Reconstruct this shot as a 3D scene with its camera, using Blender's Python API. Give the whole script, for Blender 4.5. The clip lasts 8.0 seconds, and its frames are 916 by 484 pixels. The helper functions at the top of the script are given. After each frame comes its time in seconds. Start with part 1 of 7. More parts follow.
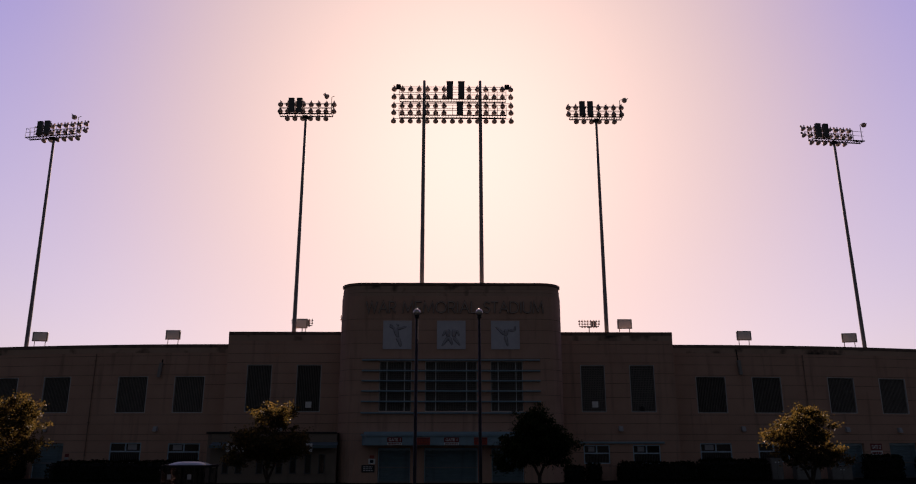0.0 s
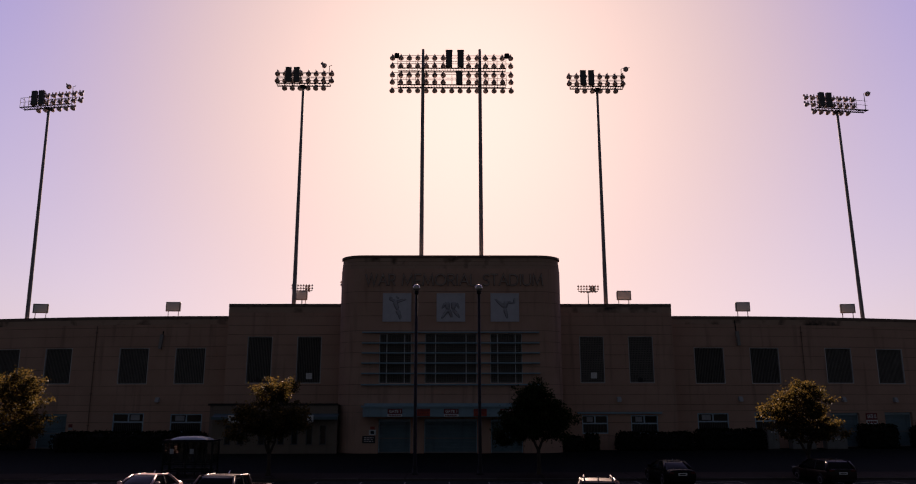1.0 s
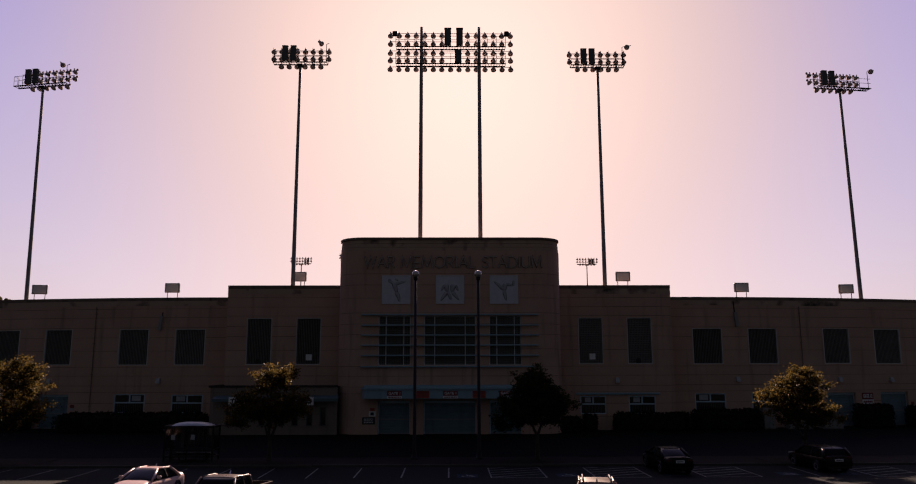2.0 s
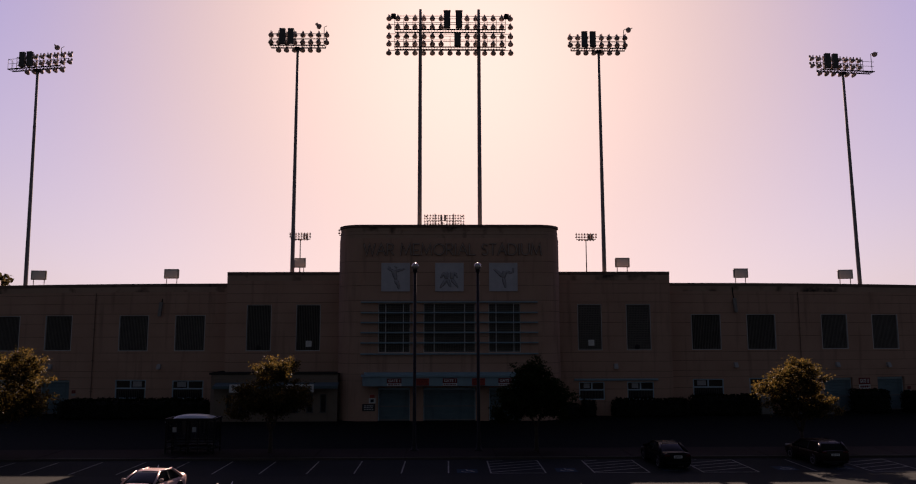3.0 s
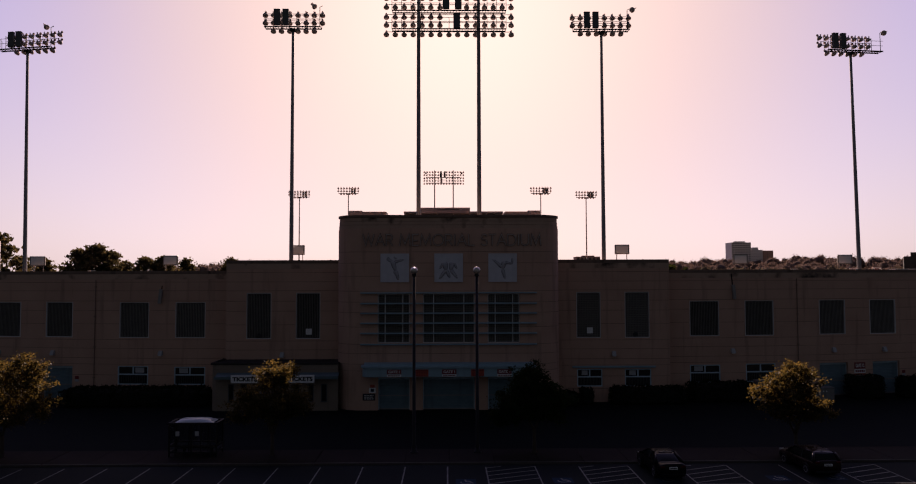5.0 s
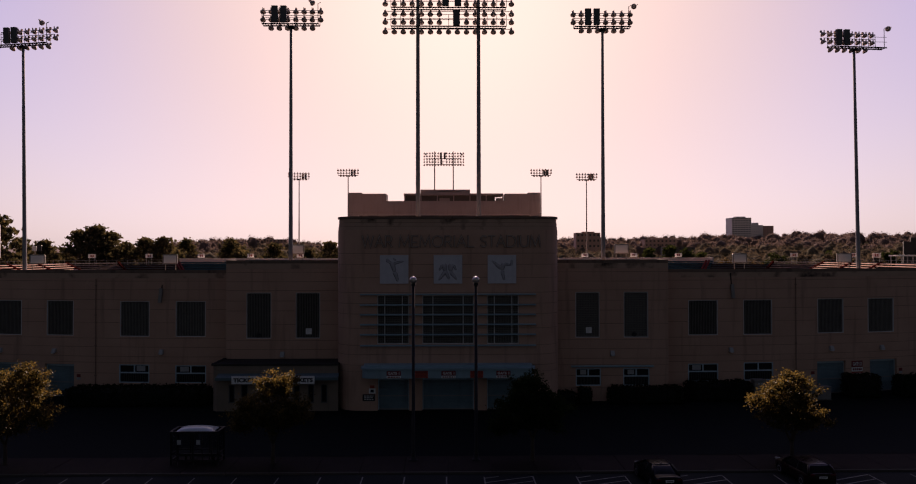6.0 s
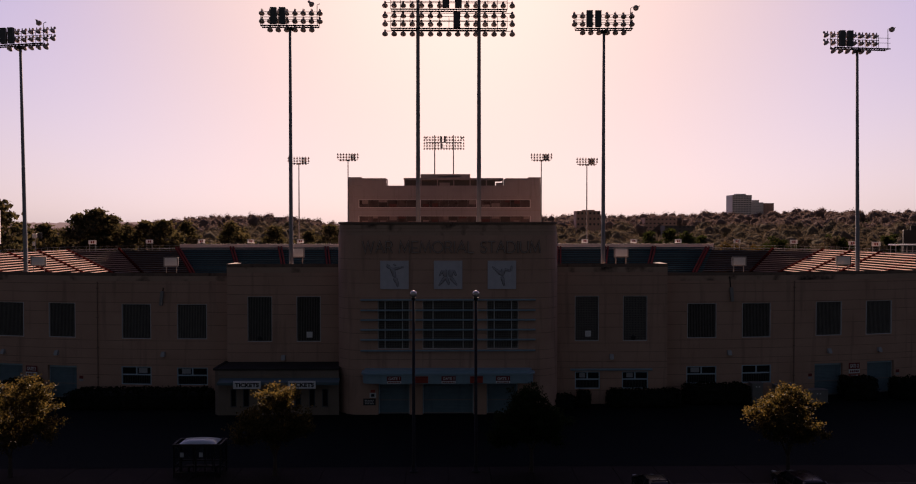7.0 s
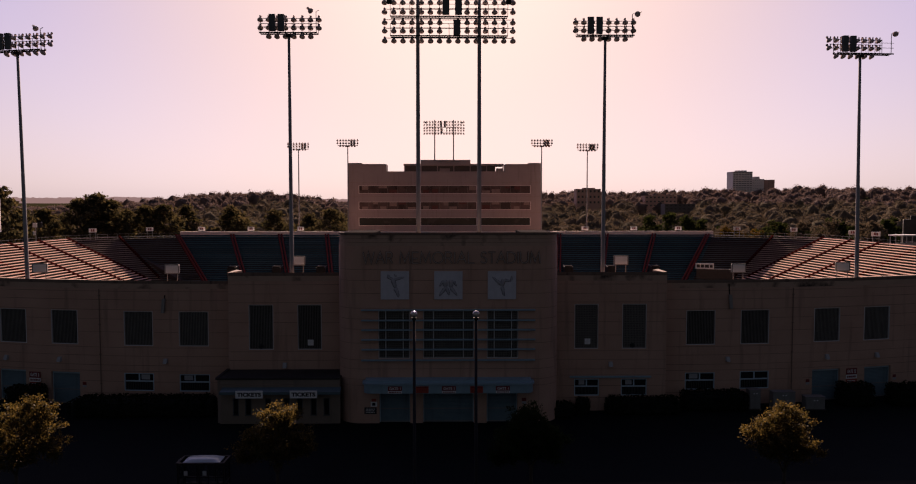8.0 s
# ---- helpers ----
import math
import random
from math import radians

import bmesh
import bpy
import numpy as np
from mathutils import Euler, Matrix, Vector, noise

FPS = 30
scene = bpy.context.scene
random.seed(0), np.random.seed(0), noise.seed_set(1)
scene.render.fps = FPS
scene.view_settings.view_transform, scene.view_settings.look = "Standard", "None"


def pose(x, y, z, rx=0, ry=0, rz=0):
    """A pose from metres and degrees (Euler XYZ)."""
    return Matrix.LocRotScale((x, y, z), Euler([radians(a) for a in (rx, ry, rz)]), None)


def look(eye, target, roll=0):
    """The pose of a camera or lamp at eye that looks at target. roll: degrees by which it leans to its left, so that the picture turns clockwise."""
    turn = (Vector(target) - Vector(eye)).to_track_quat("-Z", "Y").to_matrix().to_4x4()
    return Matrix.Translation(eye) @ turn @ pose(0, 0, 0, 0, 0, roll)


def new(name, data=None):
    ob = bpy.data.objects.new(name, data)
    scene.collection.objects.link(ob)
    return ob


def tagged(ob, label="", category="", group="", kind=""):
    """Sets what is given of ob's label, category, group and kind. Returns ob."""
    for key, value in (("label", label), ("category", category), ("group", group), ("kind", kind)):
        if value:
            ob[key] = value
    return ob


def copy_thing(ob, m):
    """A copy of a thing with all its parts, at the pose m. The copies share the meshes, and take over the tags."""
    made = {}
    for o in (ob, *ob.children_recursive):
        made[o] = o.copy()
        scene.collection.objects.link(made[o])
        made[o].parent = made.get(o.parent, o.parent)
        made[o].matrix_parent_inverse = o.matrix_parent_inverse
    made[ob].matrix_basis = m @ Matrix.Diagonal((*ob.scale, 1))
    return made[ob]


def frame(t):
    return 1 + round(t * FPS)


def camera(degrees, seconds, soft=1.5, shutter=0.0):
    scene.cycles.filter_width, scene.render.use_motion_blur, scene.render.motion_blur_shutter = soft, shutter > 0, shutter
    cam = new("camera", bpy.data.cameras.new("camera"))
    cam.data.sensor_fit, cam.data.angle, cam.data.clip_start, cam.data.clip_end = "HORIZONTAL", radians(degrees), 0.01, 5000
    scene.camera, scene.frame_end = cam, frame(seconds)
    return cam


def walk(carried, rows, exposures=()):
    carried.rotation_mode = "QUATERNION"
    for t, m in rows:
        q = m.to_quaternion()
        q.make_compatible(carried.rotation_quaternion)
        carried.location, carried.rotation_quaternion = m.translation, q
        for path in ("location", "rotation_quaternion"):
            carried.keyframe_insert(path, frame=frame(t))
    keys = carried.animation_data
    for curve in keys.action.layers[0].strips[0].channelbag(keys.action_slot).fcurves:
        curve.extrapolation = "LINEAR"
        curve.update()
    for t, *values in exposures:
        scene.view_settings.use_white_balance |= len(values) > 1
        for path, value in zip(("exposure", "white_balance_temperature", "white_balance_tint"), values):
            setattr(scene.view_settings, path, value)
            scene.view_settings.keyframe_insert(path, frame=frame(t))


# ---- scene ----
cam = camera(62.8, 8.0, soft=1.1)
METRES, EYE, TILT, LEAN, TURN = 17.0, 3.0, 14.8, 0.0, -0.6
START_X, START_Y = -0.1, -68.2
ROWS = [
    (0.0, 0.0, 0.0, 0.0, 0.0, 0.0, -0.0),
    (0.5, 0.0025, 0.0079, 0.0234, 0.01, -1.41, 0.04),
    (1.0, -0.0007, 0.0138, 0.0572, -0.05, -2.91, 0.06),
    (1.5, -0.0008, 0.0212, 0.0909, -0.1, -4.14, 0.09),
    (3.0, -0.0042, 0.0508, 0.2227, -0.22, -7.62, 0.08),
    (3.5, -0.0044, 0.063, 0.2783, -0.24, -8.75, 0.11),
    (4.0, 0.0003, 0.0783, 0.3384, -0.22, -9.83, 0.12),
    (4.5, -0.0017, 0.094, 0.4027, -0.24, -10.91, 0.11),
    (6.0, 0.0048, 0.1467, 0.6213, -0.2, -14.05, 0.04),
    (6.5, 0.005, 0.1648, 0.6972, -0.21, -15.0, 0.01),
    (7.0, 0.0044, 0.1837, 0.7828, -0.18, -15.97, -0.03),
    (7.5, 0.0042, 0.2067, 0.8749, -0.17, -16.96, -0.06),
    (8.0, 0.0035, 0.233, 0.9715, -0.18, -17.93, -0.02),
]
walk(cam, [(t, pose(START_X, START_Y, EYE, TILT, LEAN, TURN) @ pose(METRES * x, METRES * y, METRES * z, 90 + pitch, roll, yaw)) for t, x, y, z, yaw, pitch, roll in ROWS],
     [(0.0, 0.96), (1.5, 0.92), (3.5, 0.90), (4.5, 1.04), (6.0, 1.0), (8.0, 1.0)])

# ---- world and sun ----
SUN_UP, SUN_SIDE = 24.5, 1.2          # degrees above the horizon, degrees to the right of the stadium's axis
sun_way = Vector((math.sin(radians(SUN_SIDE)) * math.cos(radians(SUN_UP)), math.cos(radians(SUN_SIDE)) * math.cos(radians(SUN_UP)), math.sin(radians(SUN_UP))))


def make_world():
    world = bpy.data.worlds.new("sky")
    world.use_nodes = True
    scene.world = world
    nt = world.node_tree
    nt.nodes.clear()
    add, link = nt.nodes.new, nt.links.new
    sky = add("ShaderNodeTexSky")
    sky.sky_type, sky.sun_disc = "NISHITA", False
    sky.sun_elevation, sky.sun_rotation = radians(SUN_UP), radians(SUN_SIDE)
    sky.air_density, sky.dust_density, sky.ozone_density = 1.0, 2.5, 1.5
    coord = add("ShaderNodeTexCoord")
    dot = add("ShaderNodeVectorMath")
    dot.operation = "DOT_PRODUCT"
    dot.inputs[1].default_value = sun_way
    link(coord.outputs["Generated"], dot.inputs[0])
    # haze round the sun: brightness and colour change smoothly with the angle from it
    def curve(low, high, power):
        span = add("ShaderNodeMapRange")
        span.interpolation_type = "SMOOTHSTEP"
        span.inputs["From Min"].default_value, span.inputs["From Max"].default_value = low, high
        link(dot.outputs["Value"], span.inputs["Value"])
        raised = add("ShaderNodeMath")
        raised.operation, raised.inputs[1].default_value = "POWER", power
        link(span.outputs["Result"], raised.inputs[0])
        return raised.outputs[0]

    soft = add("ShaderNodeGamma")
    soft.inputs["Gamma"].default_value = 0.30
    pale = add("ShaderNodeHueSaturation")
    pale.inputs["Saturation"].default_value = 0.65
    link(sky.outputs["Color"], pale.inputs["Color"])
    link(pale.outputs["Color"], soft.inputs["Color"])
    tone = add("ShaderNodeMix")
    tone.data_type = "RGBA"
    tone.inputs["B"].default_value = (0.985, 0.716, 0.652, 1)
    split = add("ShaderNodeSeparateXYZ")
    link(coord.outputs["Generated"], split.inputs[0])
    lift = add("ShaderNodeMapRange")
    lift.inputs["From Min"].default_value, lift.inputs["From Max"].default_value = 0.02, 0.48
    link(split.outputs["Z"], lift.inputs["Value"])
    edge = add("ShaderNodeMix")
    edge.data_type = "RGBA"
    edge.inputs["A"].default_value, edge.inputs["B"].default_value = (1.03, 0.842, 0.93, 1), (0.64, 0.54, 1.02, 1)
    link(lift.outputs["Result"], edge.inputs["Factor"])
    link(edge.outputs["Result"], tone.inputs["A"])
    link(curve(0.835, 0.998, 1.0), tone.inputs["Factor"])
    cool = add("ShaderNodeMix")
    cool.data_type = "RGBA"
    cool.inputs["A"].default_value = (0.63, 0.665, 0.78, 1)
    link(curve(-0.45, 0.45, 1.0), cool.inputs["Factor"])
    link(tone.outputs["Result"], cool.inputs["B"])
    tint = add("ShaderNodeMix")
    tint.data_type, tint.blend_type = "RGBA", "MULTIPLY"
    tint.inputs["Factor"].default_value = 1.0
    link(soft.outputs["Color"], tint.inputs["A"])
    link(cool.outputs["Result"], tint.inputs["B"])
    gain = add("ShaderNodeMath")
    gain.operation = "MULTIPLY_ADD"
    gain.inputs[1].default_value, gain.inputs[2].default_value = 0.785, 0.15
    link(curve(0.33, 0.80, 1.4), gain.inputs[0])
    core = add("ShaderNodeMath")
    core.operation = "MULTIPLY_ADD"
    core.inputs[1].default_value = 0.03
    link(curve(0.93, 1.0, 1.5), core.inputs[0])
    link(gain.outputs[0], core.inputs[2])
    shade = add("ShaderNodeVectorMath")
    shade.operation = "SCALE"
    link(tint.outputs["Result"], shade.inputs[0])
    link(core.outputs[0], shade.inputs["Scale"])
    background = add("ShaderNodeBackground")
    background.inputs["Strength"].default_value = 0.213
    link(shade.outputs["Vector"], background.inputs["Color"])
    out = add("ShaderNodeOutputWorld")
    link(background.outputs[0], out.inputs["Surface"])


make_world()
sun = new("sun", bpy.data.lights.new("sun", "SUN"))
sun.data.energy, sun.data.angle, sun.data.color = 4.8, radians(0.5), (1.0, 0.70, 0.56)
sun.matrix_world = look(sun_way * 100, (0, 0, 0))

# ---- materials ----
def surf(name, a, b, scale=1.0, fine=20.0, rough=0.8, metal=0.0, bump=0.2, streak=0.0, dark=None, vary=0.0, spec=0.5, coat=0.0, runs=(1.6, 0.13), edge=(0.56, 0.78)):
    """A two-scale mottled surface: colours a and b mixed by broad and fine noise; streak: share of dark runs down the face; vary: tone from piece to piece."""
    m = bpy.data.materials.new(name)
    m.use_nodes = True
    nt = m.node_tree
    add, link = nt.nodes.new, nt.links.new
    p = nt.nodes["Principled BSDF"]
    p.inputs["Metallic"].default_value = metal
    p.inputs["Specular IOR Level"].default_value = spec
    p.inputs["Coat Weight"].default_value = coat
    co = add("ShaderNodeTexCoord")
    n1, n2 = add("ShaderNodeTexNoise"), add("ShaderNodeTexNoise")
    n1.inputs["Scale"].default_value, n2.inputs["Scale"].default_value = scale, fine
    n1.inputs["Detail"].default_value, n2.inputs["Detail"].default_value = 6, 4
    for n in (n1, n2):
        link(co.outputs["Object"], n.inputs["Vector"])
    mean = add("ShaderNodeMath")
    mean.operation = "MULTIPLY_ADD"
    mean.inputs[1].default_value = 0.35
    link(n2.outputs["Fac"], mean.inputs[0])
    half = add("ShaderNodeMath")
    half.operation = "MULTIPLY_ADD"
    half.inputs[1].default_value, half.inputs[2].default_value = 1.5, -0.45
    link(n1.outputs["Fac"], half.inputs[0])
    link(half.outputs[0], mean.inputs[2])
    mean.use_clamp = True
    mix = add("ShaderNodeMix")
    mix.data_type = "RGBA"
    mix.inputs["A"].default_value, mix.inputs["B"].default_value = (*a, 1), (*b, 1)
    link(mean.outputs[0], mix.inputs["Factor"])
    colour = mix.outputs["Result"]
    if streak:
        mp = add("ShaderNodeMapping")
        mp.inputs["Scale"].default_value = (runs[0], runs[0], runs[1])
        link(co.outputs["Object"], mp.inputs["Vector"])
        n3 = add("ShaderNodeTexNoise")
        n3.inputs["Scale"].default_value, n3.inputs["Detail"].default_value = 1.0, 5
        link(mp.outputs["Vector"], n3.inputs["Vector"])
        ramp = add("ShaderNodeMapRange")
        ramp.inputs["From Min"].default_value, ramp.inputs["From Max"].default_value = edge
        ramp.inputs["To Max"].default_value = streak
        link(n3.outputs["Fac"], ramp.inputs["Value"])
        mix2 = add("ShaderNodeMix")
        mix2.data_type = "RGBA"
        mix2.inputs["B"].default_value = (*(dark or (0.06, 0.05, 0.045)), 1)
        link(colour, mix2.inputs["A"])
        link(ramp.outputs["Result"], mix2.inputs["Factor"])
        colour = mix2.outputs["Result"]
    if vary:
        info = add("ShaderNodeObjectInfo")
        tone = add("ShaderNodeMapRange")
        tone.inputs["To Min"].default_value, tone.inputs["To Max"].default_value = 1 - vary, 1 + vary
        link(info.outputs["Random"], tone.inputs["Value"])
        sc = add("ShaderNodeVectorMath")
        sc.operation = "SCALE"
        link(colour, sc.inputs[0])
        link(tone.outputs["Result"], sc.inputs["Scale"])
        colour = sc.outputs["Vector"]
    link(colour, p.inputs["Base Color"])
    r = add("ShaderNodeMapRange")
    r.inputs["To Min"].default_value, r.inputs["To Max"].default_value = max(0.02, rough - 0.1), min(1.0, rough + 0.1)
    link(n1.outputs["Fac"], r.inputs["Value"])
    link(r.outputs["Result"], p.inputs["Roughness"])
    if bump:
        bp = add("ShaderNodeBump")
        bp.inputs["Strength"].default_value, bp.inputs["Distance"].default_value = bump, 0.02
        link(n2.outputs["Fac"], bp.inputs["Height"])
        link(bp.outputs["Normal"], p.inputs["Normal"])
    return m


def leafy(name, a, b, glow=0.45, gloss=0.0, warmth=(2.0, 1.6, 1.0), patch=0.0, tuft=0.0):
    """Leaves: two greens by leaf, or by patches of the given scale (tree by tree), part of the light passing through."""
    m = bpy.data.materials.new(name)
    m.use_nodes = True
    nt = m.node_tree
    add, link = nt.nodes.new, nt.links.new
    p = nt.nodes["Principled BSDF"]
    p.inputs["Roughness"].default_value = 0.5 if gloss else 0.75
    p.inputs["Specular IOR Level"].default_value = gloss
    p.inputs["IOR"].default_value = 1.45 if gloss else 1.0
    geo = add("ShaderNodeNewGeometry")
    mix = add("ShaderNodeMix")
    mix.data_type = "RGBA"
    mix.inputs["A"].default_value, mix.inputs["B"].default_value = (*a, 1), (*b, 1)
    if patch:
        co, spots = add("ShaderNodeTexCoord"), add("ShaderNodeTexNoise")
        spots.inputs["Scale"].default_value, spots.inputs["Detail"].default_value = patch, 1.0
        link(co.outputs["Object"], spots.inputs["Vector"])
        span, both = add("ShaderNodeMapRange"), add("ShaderNodeMath")
        span.inputs["From Min"].default_value, span.inputs["From Max"].default_value = 0.32, 0.68
        span.inputs["To Max"].default_value = 0.75
        link(spots.outputs["Fac"], span.inputs["Value"])
        both.operation, both.inputs[1].default_value = "MULTIPLY_ADD", 0.25
        link(geo.outputs["Random Per Island"], both.inputs[0])
        link(span.outputs["Result"], both.inputs[2])
        link(both.outputs[0], mix.inputs["Factor"])
    else:
        link(geo.outputs["Random Per Island"], mix.inputs["Factor"])
    if tuft:
        fine, relief, tone, dim = add("ShaderNodeTexNoise"), add("ShaderNodeBump"), add("ShaderNodeMapRange"), add("ShaderNodeVectorMath")
        fine.inputs["Scale"].default_value, fine.inputs["Detail"].default_value, fine.inputs["Roughness"].default_value = tuft, 5.0, 0.75
        link(co.outputs["Object"], fine.inputs["Vector"])
        relief.inputs["Strength"].default_value, relief.inputs["Distance"].default_value = 0.4, 0.6 / tuft
        link(fine.outputs["Fac"], relief.inputs["Height"])
        link(relief.outputs["Normal"], p.inputs["Normal"])
        tone.inputs["From Min"].default_value, tone.inputs["From Max"].default_value = 0.3, 0.7
        tone.inputs["To Min"].default_value, tone.inputs["To Max"].default_value = 0.84, 1.16
        link(fine.outputs["Fac"], tone.inputs["Value"])
        dim.operation = "SCALE"
        link(mix.outputs["Result"], dim.inputs[0])
        link(tone.outputs["Result"], dim.inputs["Scale"])
        link(dim.outputs["Vector"], p.inputs["Base Color"])
    else:
        link(mix.outputs["Result"], p.inputs["Base Color"])
    tr = add("ShaderNodeBsdfTranslucent")
    warm = add("ShaderNodeMix")
    warm.data_type, warm.blend_type = "RGBA", "MULTIPLY"
    warm.inputs["Factor"].default_value, warm.inputs["B"].default_value = 1.0, (*warmth, 1)
    link(mix.outputs["Result"], warm.inputs["A"])
    link(warm.outputs["Result"], tr.inputs["Color"])
    ms = add("ShaderNodeMixShader")
    ms.inputs[0].default_value = glow
    link(p.outputs[0], ms.inputs[1])
    link(tr.outputs[0], ms.inputs[2])
    link(ms.outputs[0], nt.nodes["Material Output"].inputs["Surface"])
    return m


CONCRETE = surf("tan_concrete", (0.478, 0.296, 0.220), (0.608, 0.394, 0.303), 0.35, 9, 0.88, bump=0.25, streak=0.42)
JOINT = surf("stained_joint", (0.075, 0.058, 0.047), (0.50, 0.345, 0.26), 0.32, 5, 0.95, bump=0.2)
COPING = surf("coping_concrete", (0.15, 0.105, 0.082), (0.24, 0.17, 0.132), 0.8, 12, 0.9, bump=0.3, streak=0.97, dark=(0.03, 0.026, 0.023))
BAND = surf("stained_band_concrete", (0.44, 0.295, 0.22), (0.56, 0.39, 0.30), 0.5, 10, 0.9, bump=0.3, streak=0.95, dark=(0.028, 0.024, 0.021), runs=(0.55, 0.5), edge=(0.55, 0.69))
ROOFING = surf("roof_felt", (0.04, 0.038, 0.037), (0.065, 0.06, 0.058), 0.5, 15, 0.95, spec=0.0)
BLUE_PAINT = surf("pale_blue_paint", (0.22, 0.345, 0.42), (0.31, 0.445, 0.52), 0.8, 14, 0.55, bump=0.08, streak=0.25, dark=(0.10, 0.12, 0.13))
AWNING = surf("dull_blue_awning", (0.075, 0.125, 0.145), (0.115, 0.17, 0.195), 0.8, 14, 0.6, bump=0.08, streak=0.3)
BOOTH_WALL = surf("olive_concrete_paint", (0.205, 0.16, 0.125), (0.275, 0.22, 0.175), 0.5, 10, 0.85, bump=0.2, streak=0.4)
WHITE_TRIM = surf("white_trim", (0.62, 0.62, 0.62), (0.74, 0.74, 0.73), 2, 25, 0.5, bump=0.06)
PANEL = surf("relief_panel", (0.56, 0.56, 0.62), (0.68, 0.68, 0.74), 2.0, 25, 0.7, bump=0.15, streak=0.15, dark=(0.25, 0.25, 0.27))
RELIEF = surf("relief_figure", (0.34, 0.34, 0.38), (0.52, 0.51, 0.56), 5.0, 25, 0.7, bump=0.3)
LETTER_SHADOW = surf("letter_shadow", (0.03, 0.025, 0.022), (0.06, 0.052, 0.047), 3.0, 30, 0.6, 0.2, bump=0.1, spec=0.2)
SCREEN = surf("dark_screen", (0.15, 0.138, 0.125), (0.22, 0.205, 0.185), 1.2, 30, 0.75, 0.0, bump=0.1, vary=0.18)
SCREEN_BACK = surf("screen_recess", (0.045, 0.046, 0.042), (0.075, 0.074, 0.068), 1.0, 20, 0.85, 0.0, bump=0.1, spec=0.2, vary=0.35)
SHUTTER = surf("shutter_steel", (0.13, 0.205, 0.25), (0.19, 0.275, 0.325), 1.5, 20, 0.55, 0.1, bump=0.08, streak=0.3)
DARK_METAL = surf("dark_metal", (0.008, 0.008, 0.009), (0.018, 0.018, 0.019), 4, 30, 0.6, 0.0, bump=0.08, spec=0.2)
GALV = surf("galvanised_steel", (0.24, 0.235, 0.24), (0.33, 0.325, 0.325), 1.2, 18, 0.7, 0.0, bump=0.06, spec=0.05)
LAMP_SHELL = surf("lamp_shell", (0.52, 0.43, 0.41), (0.66, 0.56, 0.53), 4, 30, 0.7, 0.0, bump=0.05, spec=0.08)
# warm sunlight is tinted into the aluminium's base colour
ALUMINIUM = surf("sunlit_bench_aluminium", (0.57, 0.345, 0.265), (0.69, 0.43, 0.335), 0.3, 12, 0.85, 0.0, bump=0.05, spec=0.05)
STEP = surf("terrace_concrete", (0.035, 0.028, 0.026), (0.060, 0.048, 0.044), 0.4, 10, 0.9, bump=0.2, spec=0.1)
# two darker bench colours carry the shade of sections turned from the sun
SHADED_BENCH = surf("shaded_bench_metal", (0.19, 0.15, 0.135), (0.27, 0.21, 0.19), 0.3, 12, 0.85, bump=0.05, spec=0.05, vary=0.2)
DEEP_SHADED_BENCH = surf("deep_shaded_bench", (0.065, 0.075, 0.082), (0.10, 0.11, 0.115), 0.3, 12, 0.8, bump=0.05, spec=0.08, vary=0.25)
BLUE_SEAT = surf("blue_seat", (0.022, 0.068, 0.100), (0.038, 0.106, 0.146), 0.3, 10, 0.55, bump=0.05, spec=0.15, vary=0.22)
RED_PAINT = surf("red_paint", (0.095, 0.012, 0.010), (0.135, 0.018, 0.014), 2, 20, 0.8, bump=0.05, spec=0.08)
PRESS_WALL = surf("press_panel", (0.345, 0.275, 0.275), (0.42, 0.345, 0.34), 0.25, 8, 0.75, bump=0.1, streak=0.25)
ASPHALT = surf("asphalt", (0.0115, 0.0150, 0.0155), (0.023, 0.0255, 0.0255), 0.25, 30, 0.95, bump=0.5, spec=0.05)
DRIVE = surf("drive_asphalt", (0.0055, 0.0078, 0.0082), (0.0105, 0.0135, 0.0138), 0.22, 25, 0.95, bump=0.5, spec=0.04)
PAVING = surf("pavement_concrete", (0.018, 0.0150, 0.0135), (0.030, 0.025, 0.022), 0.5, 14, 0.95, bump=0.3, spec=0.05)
KERB = surf("kerb_concrete", (0.06, 0.052, 0.046), (0.10, 0.088, 0.08), 0.9, 16, 0.95, bump=0.3, spec=0.1)
LINE = surf("road_paint", (0.085, 0.09, 0.09), (0.30, 0.30, 0.295), 1.6, 22, 0.85, bump=0.1, spec=0.1)
ICON_BLUE = surf("blue_road_paint", (0.008, 0.018, 0.034), (0.012, 0.034, 0.066), 2.5, 20, 0.85, bump=0.1, spec=0.1)
OUTLINE = surf("incised_line", (0.07, 0.07, 0.078), (0.16, 0.16, 0.17), 4.0, 25, 0.9, bump=0.1)
LETTER_FACE = surf("letter_lit_face", (0.44, 0.345, 0.30), (0.56, 0.45, 0.40), 3.0, 30, 0.4, 0.1, bump=0.05)
CABINET = surf("ballast_cabinet_paint", (0.10, 0.105, 0.11), (0.16, 0.165, 0.17), 2, 25, 0.7, bump=0.06, streak=0.3, spec=0.1)


# ---- mesh helpers ----
def mesh_of(name, verts, faces, mat, smooth=False):
    me = bpy.data.meshes.new(name)
    me.from_pydata(verts, [], faces)
    if mat:
        me.materials.append(mat)
    if smooth:
        me.polygons.foreach_set("use_smooth", [True] * len(me.polygons))
    me.update()
    return me


